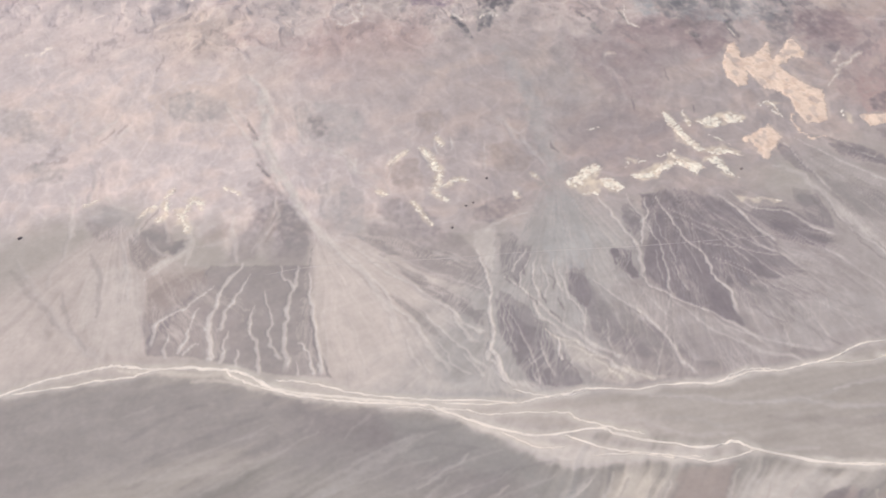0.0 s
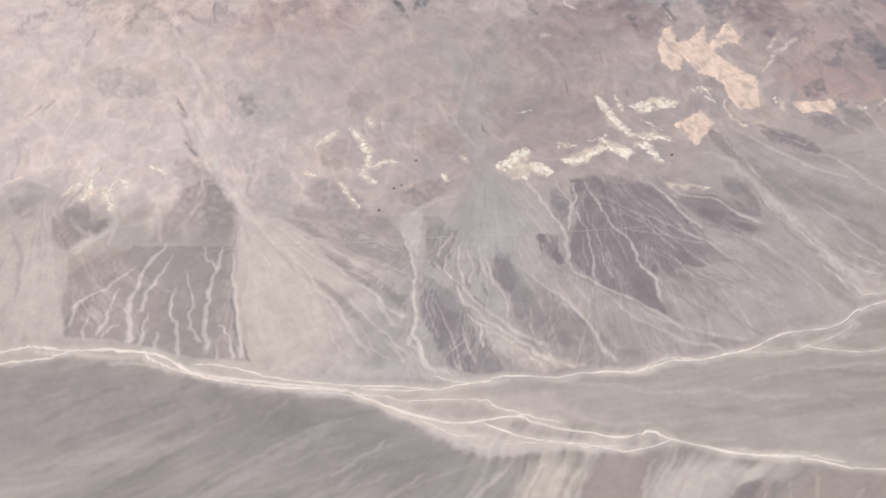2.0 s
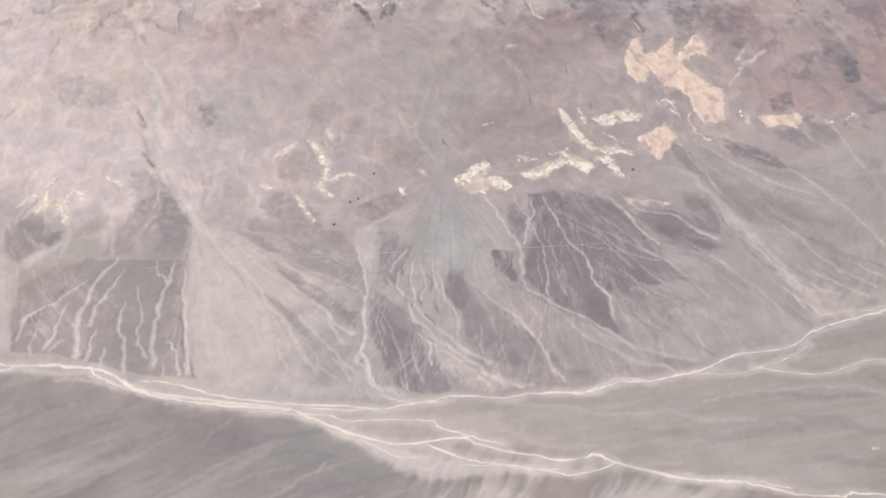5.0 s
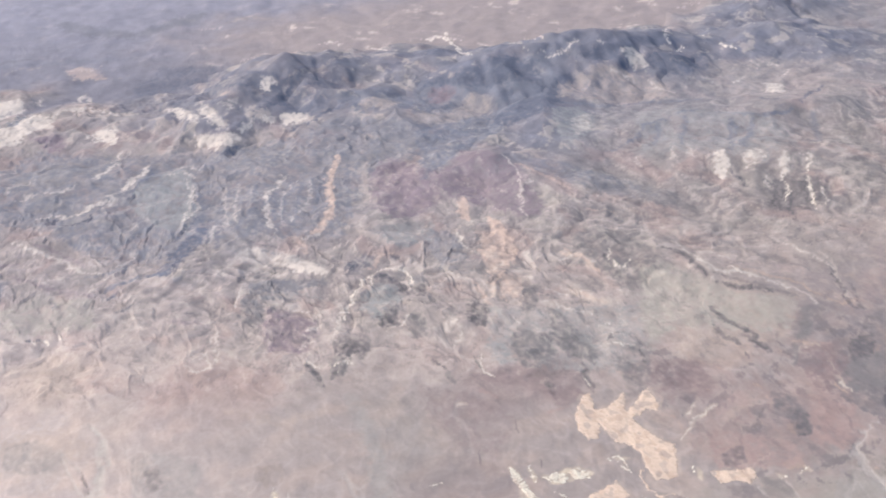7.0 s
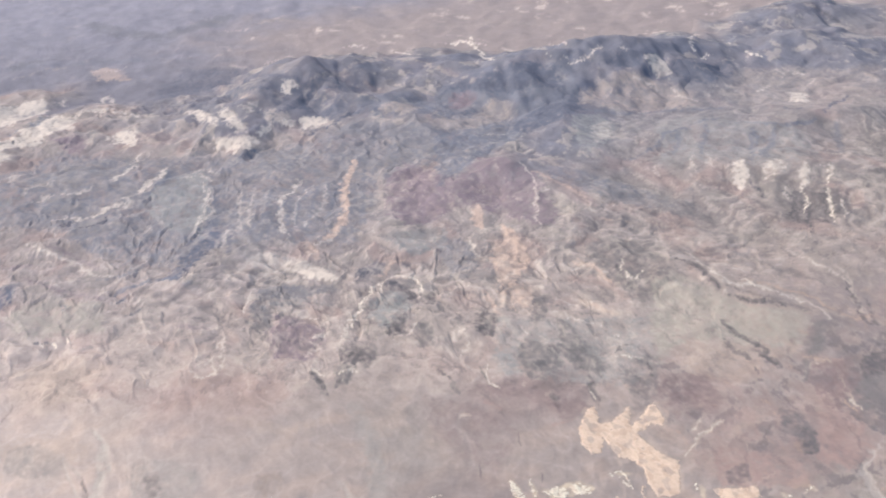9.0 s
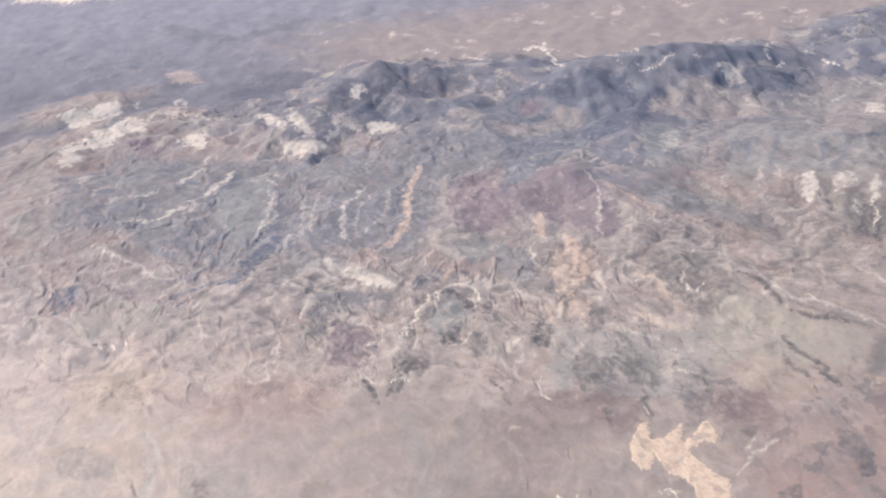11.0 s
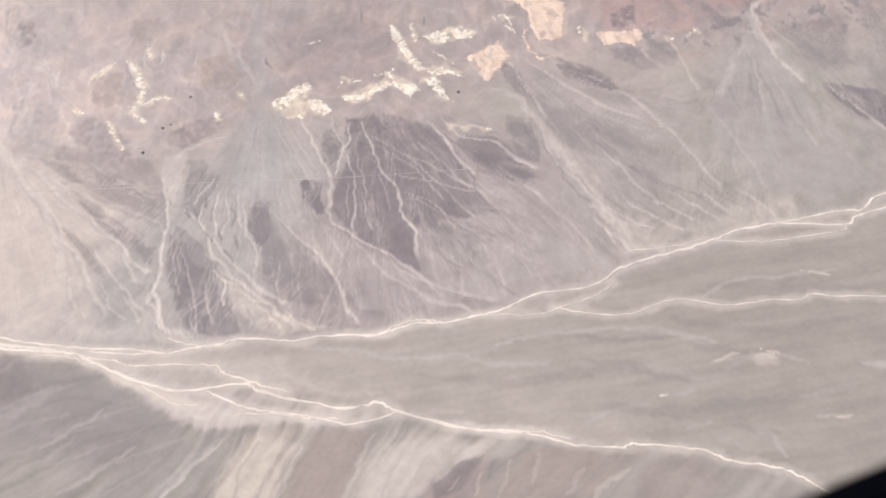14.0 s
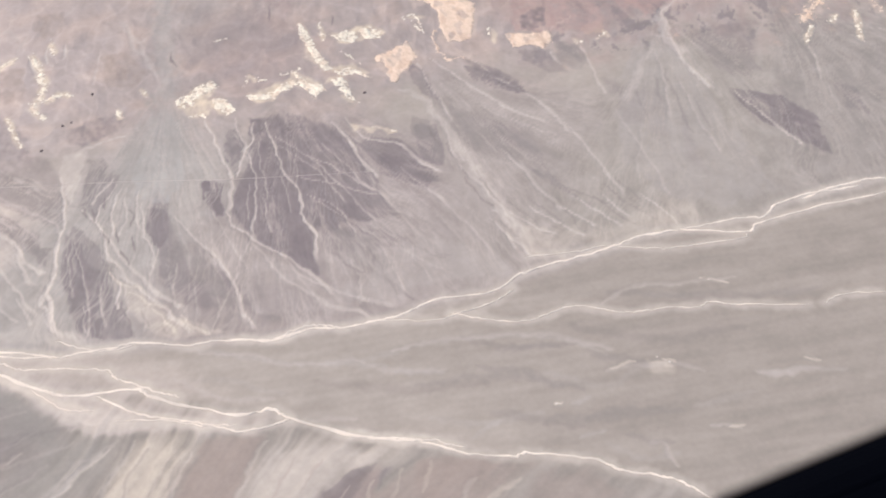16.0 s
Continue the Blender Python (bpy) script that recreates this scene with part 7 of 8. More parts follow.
    # pale flecks towards the crests and dark flecks towards the gullies of the hills
    near_by = 0.12 * ramp(1020, 880, y)
    fleck = fbm((x + 5 * fx) / 6.0, (y + 9 * fy) / 15, 3, 86, 0.6) + 0.4 * crag
    blend(tint, slice(None), SHADES["P"], hills * tame * (1 - far) * 0.3 * calm * ramp(0.38 - near_by, 0.46 - near_by, fleck) * (1 - 2 * near_by))
    blend(tint, slice(None), SHADES["d"], hills * tame * (1 - far) * 0.24 * ramp(near_by - 0.38, near_by - 0.46, fleck))
    # pale silt along the washes
    for number, points in enumerate(WASHES):
        at, d, along = near(bent, points[2], 7)
        blend(tint, at, soil(214, 203, 192), 0.45 * ramp(5, 0.5, d + 2 * fx[at]))
    tint *= (1 + 0.07 * fy)[:, None]
    bright = tint.mean(1)
    tint *= ((bright / 0.27) ** (0.25 + 0.15 * hills))[:, None]
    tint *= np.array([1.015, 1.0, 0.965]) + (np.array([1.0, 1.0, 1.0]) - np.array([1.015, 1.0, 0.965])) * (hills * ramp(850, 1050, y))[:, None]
    return z.reshape(shape), np.clip(tint, 0.02, 0.9).reshape(*shape, 3)


WASHES = []


def wash(width, *points):
    """A strand of the dry wash."""
    WASHES.append((points, width, course(points, 0.5, 400 + len(WASHES), 3, 1)))


wash(1.38, (-92.5, 628.0), (-52.3, 624.5), (-34.5, 624.6), (-16.3, 625.5), (1.5, 623.3), (20.7, 619.7), (27.9, 617.4), (41.0, 607.6), (60.3, 598.3), (78.8, 586.2), (88.4, 576.9), (98.3, 559.3), (125.0, 538.2), (144.5, 524.4), (163.9, 511.1))
wash(1.15, (163.9, 511.1), (171.4, 499.7), (191.1, 475.2), (204.5, 464.9), (230.8, 456.2), (238.2, 446.9), (267.4, 422.3), (283.4, 418.1), (289.4, 408.9), (312.7, 387.0), (336.2, 372.9))
wash(0.83, (306.9, 390.8), (320.6, 381.6), (333.7, 374.2), (352.8, 356.8), (369.6, 346.8), (374.9, 346.3), (399.5, 330.9), (407.6, 320.9), (418.8, 312.0), (427.7, 303.9), (436.1, 287.0))
wash(0.49, (315.5, 385.5), (326.8, 377.1), (340.4, 370.9), (352.1, 361.0))
wash(1.04, (-28.8, 623.1), (-0.4, 614.2), (14.3, 611.7), (31.3, 606.0), (43.6, 605.7))
wash(0.99, (78.8, 586.2), (82.1, 576.8), (88.7, 568.0), (100.3, 555.9), (114.4, 543.0), (128.9, 531.9), (158.9, 513.8))
wash(0.75, (100.3, 565.1), (113.0, 556.7), (126.9, 543.2), (140.9, 531.0), (165.2, 514.1), (187.8, 501.6), (203.9, 490.5))
wash(0.85, (203.9, 490.5), (216.2, 488.6), (227.4, 485.8), (241.7, 482.6), (258.5, 472.3), (275.3, 467.9), (300.9, 456.4), (311.2, 457.0))
wash(0.68, (169.6, 509.9), (186.6, 498.9), (203.9, 490.5))
wash(0.97, (283.5, 463.9), (298.1, 457.1), (317.7, 455.5), (329.9, 449.8), (346.3, 447.3), (360.2, 445.3), (375.9, 447.0), (403.0, 440.7), (423.5, 444.9), (444.6, 443.5), (465.7, 441.8), (484.9, 442.0), (505.1, 437.9))
wash(0.58, (298.2, 457.4), (307.3, 458.6), (318.4, 457.4), (325.5, 453.2), (330.8, 448.5))
wash(0.87, (505.1, 437.9), (534.1, 422.2), (542.2, 424.5), (573.0, 421.9), (613.2, 415.6))
wash(0.88, (505.1, 437.9), (531.3, 432.9), (547.7, 427.8), (557.3, 432.1), (576.9, 431.4), (603.3, 425.3))
wash(0.95, (571.8, 429.7), (592.3, 429.9), (610.7, 426.7), (627.7, 421.4))
wash(0.37, (346.3, 447.3), (370.5, 435.6), (381.9, 434.5), (399.6, 433.9), (413.0, 436.5))
wash(0.59, (167.3, 506.0), (179.2, 498.2), (185.7, 491.0), (202.9, 483.3), (222.0, 473.0), (224.3, 466.8), (231.7, 459.3), (242.0, 448.4), (248.3, 442.3))
wash(0.71, (214.2, 459.7), (228.9, 441.1), (244.2, 430.0), (254.9, 422.2), (267.2, 411.9), (280.7, 408.9), (289.4, 408.9))
wash(0.41, (218.4, 441.8), (239.6, 432.1), (252.5, 422.5), (266.6, 416.3))
wash(0.42, (187.7, 477.1), (199.0, 458.3), (210.8, 452.5))
wash(0.46, (379.8, 436.3), (390.3, 427.3), (406.0, 417.0), (420.1, 415.3), (434.6, 414.2), (454.1, 400.3), (472.1, 394.6), (486.6, 388.2), (491.7, 388.9), (504.0, 381.5), (533.8, 366.5))
wash(0.41, (540.3, 364.3), (549.4, 366.0), (570.3, 358.2))
wash(0.39, (428.0, 453.5), (452.3, 446.1), (466.6, 443.5), (488.2, 431.4), (498.6, 427.5), (528.7, 419.0), (533.4, 421.1))
wash(0.43, (204.8, 501.1), (218.1, 488.8), (225.4, 484.8), (238.7, 482.5))
wash(0.39, (142.8, 519.0), (157.7, 512.0), (164.5, 505.5))


# ---- materials ----
def earth(name, grain=0.35, relief=0.12):
    """Dry ground whose colour body lies in the mesh, with grit, stones and stains on top."""
    m = bpy.data.materials.new(name)
    m.use_nodes = True
    nodes, links = m.node_tree.nodes, m.node_tree.links
    shader = nodes["Principled BSDF"]
    shader.inputs["Roughness"].default_value = 0.95
    shader.inputs["Specular IOR Level"].default_value = 0.1
    where = nodes.new("ShaderNodeTexCoord")
    tint = nodes.new("ShaderNodeAttribute")
    tint.attribute_name = "tint"
    fine, coarse = nodes.new("ShaderNodeTexNoise"), nodes.new("ShaderNodeTexNoise")
    fine.inputs["Scale"].default_value, fine.inputs["Detail"].default_value = grain, 5
    coarse.inputs["Scale"].default_value, coarse.inputs["Detail"].default_value = grain * 0.12, 4
    for n in (fine, coarse):
        links.new(where.outputs["Object"], n.inputs["Vector"])
    add = nodes.new("ShaderNodeMath")
    add.operation = "ADD"
    links.new(fine.outputs["Fac"], add.inputs[0])
    links.new(coarse.outputs["Fac"], add.inputs[1])
    spread = nodes.new("ShaderNodeMapRange")
    spread.inputs["From Min"].default_value, spread.inputs["From Max"].default_value = 0.6, 1.4
    spread.inputs["To Min"].default_value, spread.inputs["To Max"].default_value = 0.92, 1.08
    links.new(add.outputs[0], spread.inputs["Value"])
    mix = nodes.new("ShaderNodeVectorMath")
    mix.operation = "SCALE"
    links.new(tint.outputs["Color"], mix.inputs[0])
    links.new(spread.outputs["Result"], mix.inputs["Scale"])
    links.new(mix.outputs["Vector"], shader.inputs["Base Color"])
    bump = nodes.new("ShaderNodeBump")
    bump.inputs["Strength"].default_value, bump.inputs["Distance"].default_value = relief, 0.6
    links.new(fine.outputs["Fac"], bump.inputs["Height"])
    links.new(bump.outputs["Normal"], shader.inputs["Normal"])
    return m


DESERT = earth("desert_ground")
ROCK = earth("mountain_rock", 0.3, 0.3)
CHALK = earth("pale_rock", 0.6, 0.1)
SILT = earth("dry_silt", 0.5, 0.08)


# ---- building on arrays ----
def sheet(name, x, y, z, tint, material, keep=None):
    """A mesh over a grid of points; keep says which cells stay."""
    rows, cols = x.shape
    index = np.arange(rows * cols).reshape(rows, cols)
    quads = np.stack([index[:-1, :-1], index[:-1, 1:], index[1:, 1:], index[1:, :-1]], -1)
    quads = quads[keep] if keep is not None else quads.reshape(-1, 4)
    used, quads = np.unique(quads, return_inverse=True)
    quads = quads.reshape(-1, 4)
    points = np.stack([x.ravel(), y.ravel(), z.ravel()], -1)[used]
    me = bpy.data.meshes.new(name)
    me.vertices.add(len(points))
    me.vertices.foreach_set("co", points.astype(np.float32).ravel())
    me.loops.add(quads.size)
    me.loops.foreach_set("vertex_index", quads.astype(np.int32).ravel())
    me.polygons.add(len(quads))
    me.polygons.foreach_set("loop_start", np.arange(0, quads.size, 4, dtype=np.int32))
    me.update(calc_edges=True)
    me.polygons.foreach_set("use_smooth", np.ones(len(quads), bool))
    colour = me.attributes.new("tint", "FLOAT_COLOR", "POINT")
    rgba = np.ones((len(points), 4), np.float32)
    rgba[:, :3] = tint.reshape(-1, 3)[used]
    colour.data.foreach_set("color", rgba.ravel())
    me.materials.append(material)
    return new(name, me)


# ---- the ground, one sheet to the horizon, closest woven where the camera looks ----
HUB = (100.0, 0.0)
dip = np.concatenate([np.linspace(89.999, 54, 26, endpoint=False), np.linspace(54, 11.4, 860, endpoint=False), np.linspace(11.4, 6.2, 50)])
reach = HEIGHT / np.tan(np.radians(dip))
west, east = np.interp(dip, [12, 30, 38, 46], [-3, -10, -16, -16]), np.interp(dip, [12, 27, 33, 47], [42, 44, 52, 58])
share = np.linspace(0, 1, 1180)[None, :]
B = np.radians(np.concatenate([west[:, None] + (-180 - west[:, None]) * np.linspace(1, 0, 50, endpoint=False), west[:, None] + (east - west)[:, None] * share,
                               east[:, None] + (180 - east[:, None]) * np.linspace(0, 1, 50)[1:]], axis=1))
R = np.broadcast_to(reach[:, None], B.shape)
GX, GY = HUB[0] + R * np.sin(B), HUB[1] + R * np.cos(B)
GZ, GT = survey(GX, GY)
tagged(sheet("ground", GX, GY, GZ, GT, DESERT), "vast dry desert of tan gravel fans, plains and folded hills", "desert", kind="structure")


# ---- strands of the dry wash ----
def ribbon(name, points, width, seed, colour, lift=0.22, wander=0.3):
    line = course(points, wander, seed)
    rng = np.random.default_rng(seed)
    step = np.gradient(line, axis=0)
    side = np.stack([-step[:, 1], step[:, 0]], -1) / np.linalg.norm(step, axis=1)[:, None]
    s = np.arange(len(line))
    across = np.array([-1.0, -0.6, 0.0, 0.6, 1.0])
    taper = np.minimum(1, np.minimum(s + 1, len(s) - s) / 6.0)
    half = width * taper * (0.8 + 0.9 * fbm(s / 9.0, s * 0 + seed, 3, 7))
    drift = 0.3 * width * fbm(s / 5.0, s * 0 + seed, 2, 8)
    x = line[:, :1] + side[:, :1] * (across * half[:, None] + drift[:, None])
    y = line[:, 1:] + side[:, 1:] * (across * half[:, None] + drift[:, None])
    z, tint = survey(x, y)
    z = z + lift * np.array([-1.2, 0.8, 1.0, 0.8, -1.2])
    w = np.array([0.35, 0.85, 1.0, 0.85, 0.35])[None, :, None] * (0.78 + 0.6 * fbm(s / 9.0, s * 0 + seed, 3, 9))[:, None, None]
    tint = tint + (colour - tint) * np.clip(w, 0, 1)
    return sheet(name, x, y, z, tint, SILT)


for number, (points, width, line) in enumerate(WASHES):
    tagged(ribbon("dry_wash", points, width * 1.06, 400 + number, WASH), "pale cream silt strand of a dry braided wash", "dry riverbed", "strands of the dry wash", "structure")
tagged(ribbon("dirt_road", [(121, 647), (149, 639), (212, 611), (259, 592), (318, 566), (388, 539)], 0.35, 900, soil(205, 193, 184), 0.15, 0.05),
       "faint straight dirt road across the gravel fans", "road", kind="structure")


# ---- pale outcrops ----
PEACH = soil(250, 222, 197)
TALLY = iter(range(600, 900, 3))


def islands(keep):
    """Numbers the connected patches of kept cells; -1 elsewhere."""
    number, sizes = np.full(keep.shape, -1), []
    rows, cols = keep.shape
    for start in np.argwhere(keep):
        start = (int(start[0]), int(start[1]))
        if number[start] >= 0:
            continue
        number[start] = len(sizes)
        queue, count = collections.deque([start]), 0
        while queue:
            i, j = queue.popleft()
            count += 1
            for a, b in ((i + 1, j), (i - 1, j), (i, j + 1), (i, j - 1)):
                if 0 <= a < rows and 0 <= b < cols and keep[a, b] and number[a, b] < 0:
                    number[a, b] = len(sizes)
                    queue.append((a, b))
        sizes.append(count)
    return number, sizes


def outcrop(colour, closed, width, *points):
    """Ragged pale rock: inside an outline, or along a line of that half width."""
    seed = next(TALLY)
    ring = np.array(points)
    low, top = ring.min(0) - width * 3.2 - 3, ring.max(0) + width * 3.2 + 3
    x, y = np.meshgrid(np.arange(low[0], top[0], 0.28), np.arange(low[1], top[1], 0.36))
    px, py = x.ravel(), y.ravel()
    rough = 0.7 * fbm((px + 0.5 * py) / 4.4, (py - 0.3 * px) / 3.6, 4, seed, 0.65) + 0.5 * fbm((px + 0.5 * py) / 2.6, (py - 0.3 * px) / 2.0, 3, seed + 1, 0.6)
    shift = (0.9 if closed else 1.2) + (0.6 if closed else 0.9) * width
    plot = Plot(px + shift * fbm(px / 5.0, py / 6.0, 4, seed + 3, 0.65), py + 1.4 * shift * fbm(px / 5.0, py / 6.0, 4, seed + 4, 0.65))
    body = np.full(x.size, -1.0)
    if closed:
        at, deep = inside_area(plot, points, width * 1.6)
        body[at] = 0.12 + np.clip(0.8 * deep, -1.2, 1.2 if colour is PEACH else 0.5) + (1.1 if colour is PEACH else 1.6) * rough[at]
    else:
        at, d, along = near(plot, course(points, width * 0.25, seed, 3, 1), width * 3.6 + 1)
        body[at] = 0.6 - 0.8 * d / width * (0.5 + 0.5 * np.abs(along - 0.5)) + 1.7 * rough[at]
    body -= (0.7 if colour is PEACH else 1.1) * ramp(0.22, 0.42, fbm(px / (4 + 1.6 * width), py / (3.5 + 1.4 * width), 4, seed + 5, 0.6))
    body = body.reshape(x.shape)
    used = body > -0.4
    z, under = np.zeros(x.shape), np.full((*x.shape, 3), 0.3)
    z[used], under[used] = survey(x[used], y[used])
    crest = np.clip(body, 0, 1.0)
    z = z - 0.1 + crest ** 0.8 * (0.35 + 0.14 * ridged(x / 6.5, y / 7, 2, seed + 9) if colour is PEACH else 0.3 + 0.22 * ridged(x / 3.0, y / 5, 3, seed + 9))
    tone = colour * (1 + (0.10 if colour is PEACH else 0.16) * fbm(x / 3.4, y / 4.2, 4, seed + 2, 0.6))[..., None]
    patch = fbm(x / 6.0, y / 7.5, 2 if colour is PEACH else 4, seed + 6, 0.6)
    tone = tone + (SHADES["o"] * 1.08 - tone) * (0.55 * ramp(0.0, 0.35, -patch))[..., None]
    share = ramp(-0.05, 0.6, body) * (1 - (0.6 if colour is PEACH else 0.3) * ramp(0.1, 0.4, fbm(x / (7 if colour is PEACH else 3.2), y / (9 if colour is PEACH else 4.2), 2 if colour is PEACH else 4, seed + 7, 0.55)))
    tint = np.clip(under + (tone - under) * share[..., None], 0.02, 0.9)
    keep = (body[:-1, :-1] > 0) & (body[1:, 1:] > 0) & (body[1:, :-1] > 0) & (body[:-1, 1:] > 0)
    label = ("cream white" if colour is CREAM else "peach coloured") + (" rock outcrop spread over the slope" if closed else " vein of ragged rock on the slope")
    # every ledge is a part of its own, the crumbs round them are rubble
    number, sizes = islands(keep)
    if len(sizes) == 1:
        return tagged(sheet("pale_outcrop", x, y, z, tint, CHALK, keep), label, "outcrop", "pale outcrops")
    thing = new("pale_outcrop")
    middle = ring.mean(0)
    foot = float(z[used].mean())
    thing.matrix_basis = pose(middle[0], middle[1], foot)
    crumbs = np.zeros(keep.shape, bool)
    for k, size in enumerate(sizes):
        if size < 14:
            crumbs |= number == k
            continue
        sheet("rock_ledge", x - middle[0], y - middle[1], z - foot, tint, CHALK, number == k).parent = thing
    if crumbs.any():
        rubble = sheet("rubble", x - middle[0], y - middle[1], z - foot, tint, CHALK, crumbs)
        rubble.parent = thing
        tagged(rubble, "loose pale rubble round the ledges", kind="stuff")
    return tagged(thing, label, "outcrop", "pale outcrops")


outcrop(PEACH, True, 0.8, (448.0, 696.3), (463.9, 714.6), (470.1, 715.4), (464.4, 698.8), (470.6, 695.6), (483.5, 702.5), (490.0, 706.1), (480.5, 688.0), (487.7, 691.0), (500.6, 701.3), (505.2, 702.6), (502.4, 683.7), (498.8, 678.1), (491.6, 683.0), (485.9, 679.4), (480.0, 679.0), (481.3, 666.1), (483.9, 652.2), (489.2, 644.0), (478.4, 622.9), (474.5, 616.7), (467.9, 616.7), (460.5, 620.1), (461.5, 633.3), (465.9, 646.2), (465.1, 656.1), (458.3, 661.5), (458.2, 673.3), (458.6, 682.3), (451.1, 670.0), (443.8, 670.3), (443.7, 682.5))
outcrop(PEACH, True, 0.7, (493.5, 613.0), (506.7, 606.6), (518.2, 603.8), (514.9, 594.7), (507.8, 591.9), (501.6, 597.4), (491.6, 599.2))
outcrop(PEACH, False, 0.9, (458.8, 632.5), (454.1, 623.7), (452.8, 612.6), (455.5, 604.8), (463.1, 604.3))
outcrop(PEACH, True, 0.7, (417.2, 624.2), (427.7, 626.2), (440.3, 630.3), (440.0, 614.5), (432.4, 608.9), (424.1, 604.1), (422.0, 599.1), (417.5, 601.2), (418.3, 608.5), (420.8, 612.3), (419.3, 617.5))
outcrop(CREAM, False, 0.8, (446.1, 648.7), (449.7, 643.5), (450.8, 635.3))
outcrop(CREAM, False, 0.7, (487.1, 621.2), (484.5, 616.2))
outcrop(CREAM, True, 0.6, (305.9, 639.3), (314.1, 639.2), (319.1, 644.3), (329.2, 644.9), (331.1, 638.6), (327.9, 635.8), (323.0, 636.0), (318.1, 635.2), (313.0, 630.6), (307.9, 630.0), (305.1, 633.4))
outcrop(CREAM, True, 0.6, (324.1, 631.4), (330.3, 628.5), (332.6, 623.4), (333.3, 615.9), (327.3, 614.8), (325.1, 619.9), (323.5, 625.6))
outcrop(CREAM, False, 0.7, (309.4, 622.5), (313.7, 621.9), (316.5, 618.6))
outcrop(CREAM, True, 0.6, (342.0, 625.9), (351.7, 623.4), (358.3, 623.2), (364.5, 626.2), (370.1, 626.1), (371.1, 621.4), (366.3, 619.6), (359.9, 618.5), (355.6, 615.8), (348.4, 618.7), (342.5, 619.8))
outcrop(CREAM, True, 0.6, (372.1, 631.4), (375.9, 625.2), (377.8, 617.7), (383.2, 616.1), (383.1, 609.7), (376.3, 606.8), (373.2, 613.7), (371.1, 621.4))
outcrop(CREAM, False, 0.8, (343.1, 632.1), (349.4, 639.6), (351.8, 636.8))
outcrop(CREAM, False, 0.7, (351.8, 633.1), (358.2, 632.1))
outcrop(CREAM, False, 0.8, (364.6, 633.1), (370.4, 632.3), (376.1, 632.8))
outcrop(CREAM, True, 0.7, (390.0, 671.3), (391.7, 663.7), (391.6, 653.7), (391.6, 639.5), (393.7, 625.8), (388.3, 625.9), (386.5, 638.8), (386.3, 652.7), (386.0, 662.7))
outcrop(CREAM, False, 1.1, (399.7, 664.6), (398.0, 655.9), (397.0, 649.8))
outcrop(CREAM, True, 0.7, (402.3, 652.7), (410.9, 653.1), (415.9, 649.8), (415.8, 643.6), (411.5, 641.8), (404.9, 645.1))
outcrop(CREAM, True, 0.7, (418.6, 650.6), (425.7, 650.5), (430.3, 644.0), (427.4, 638.8), (418.6, 642.1))
outcrop(CREAM, True, 0.6, (393.0, 623.9), (403.3, 624.1), (406.9, 617.8), (410.7, 608.8), (402.8, 616.2), (394.3, 618.7))
outcrop(CREAM, False, 0.5, (401.9, 637.7), (406.1, 631.0), (409.4, 622.2))
outcrop(CREAM, True, 0.6, (387.3, 616.3), (394.8, 617.3), (396.4, 610.3), (394.5, 598.9), (395.7, 593.0), (391.2, 599.1), (389.7, 606.9))
outcrop(CREAM, False, 0.5, (392.4, 574.4), (395.8, 571.5))
outcrop(CREAM, False, 0.5, (398.5, 570.3), (399.9, 568.7))
outcrop(CREAM, False, 0.5, (402.6, 567.4), (406.3, 563.7))
outcrop(CREAM, False, 0.9, (445.2, 648.8), (451.8, 649.4), (452.5, 641.3), (451.4, 632.4))
outcrop(CREAM, False, 0.7, (339.2, 676.2), (347.0, 675.1))
outcrop(CREAM, False, 1.0, (290.4, 653.8), (292.4, 647.6))
outcrop(CREAM, False, 1.0, (274.7, 644.3), (275.4, 637.9))
outcrop(CREAM, False, 1.1, (527.1, 591.0), (529.3, 586.3))
outcrop(CREAM, False, 1.1, (538.7, 585.8), (544.9, 588.3))
outcrop(CREAM, False, 1.7, (242.9, 707.8), (243.5, 691.0), (240.6, 676.5), (233.6, 667.3), (236.6, 657.0))
outcrop(CREAM, False, 1.0, (255.1, 716.0), (254.8, 704.3))
outcrop(CREAM, False, 1.0, (219.0, 704.2), (226.7, 708.2), (233.9, 710.6))
outcrop(CREAM, False, 1.3, (239.9, 668.9), (247.4, 670.9), (254.0, 667.3))
outcrop(CREAM, False, 1.0, (218.2, 665.0), (219.2, 646.7), (220.8, 638.9))
outcrop(CREAM, False, 1.4, (69.7, 735.3), (76.9, 741.1), (80.6, 736.9))
outcrop(CREAM, False, 1.7, (77.8, 725.8), (83.0, 728.2), (88.4, 740.3))
outcrop(CREAM, False, 1.7, (90.7, 730.8), (92.0, 718.1), (91.7, 705.7))
outcrop(CREAM, False, 1.7, (96.3, 725.5), (103.8, 733.3), (105.0, 722.4))
outcrop(CREAM, False, 1.0, (123.4, 733.9), (129.5, 722.5))
outcrop(CREAM, False, 1.0, (203.0, 685.0), (207.8, 678.5))
outcrop(CREAM, False, 1.0, (88.3, 744.4), (95.7, 748.8))
outcrop(CREAM, False, 0.9, (41.4, 763.3), (50.9, 764.3))
outcrop(PEACH, False, 3.0, (652.2, 550.6), (663.8, 556.5), (675.6, 565.4))
outcrop(CREAM, False, 1.3, (665.2, 542.6), (672.2, 545.0))
outcrop(CREAM, False, 1.3, (683.3, 544.3), (677.5, 532.8), (672.2, 521.4))
outcrop(CREAM, False, 1.0, (654.2, 543.9), (643.2, 532.5))
outcrop(PEACH, False, 1.7, (697.5, 549.0), (697.2, 537.6))


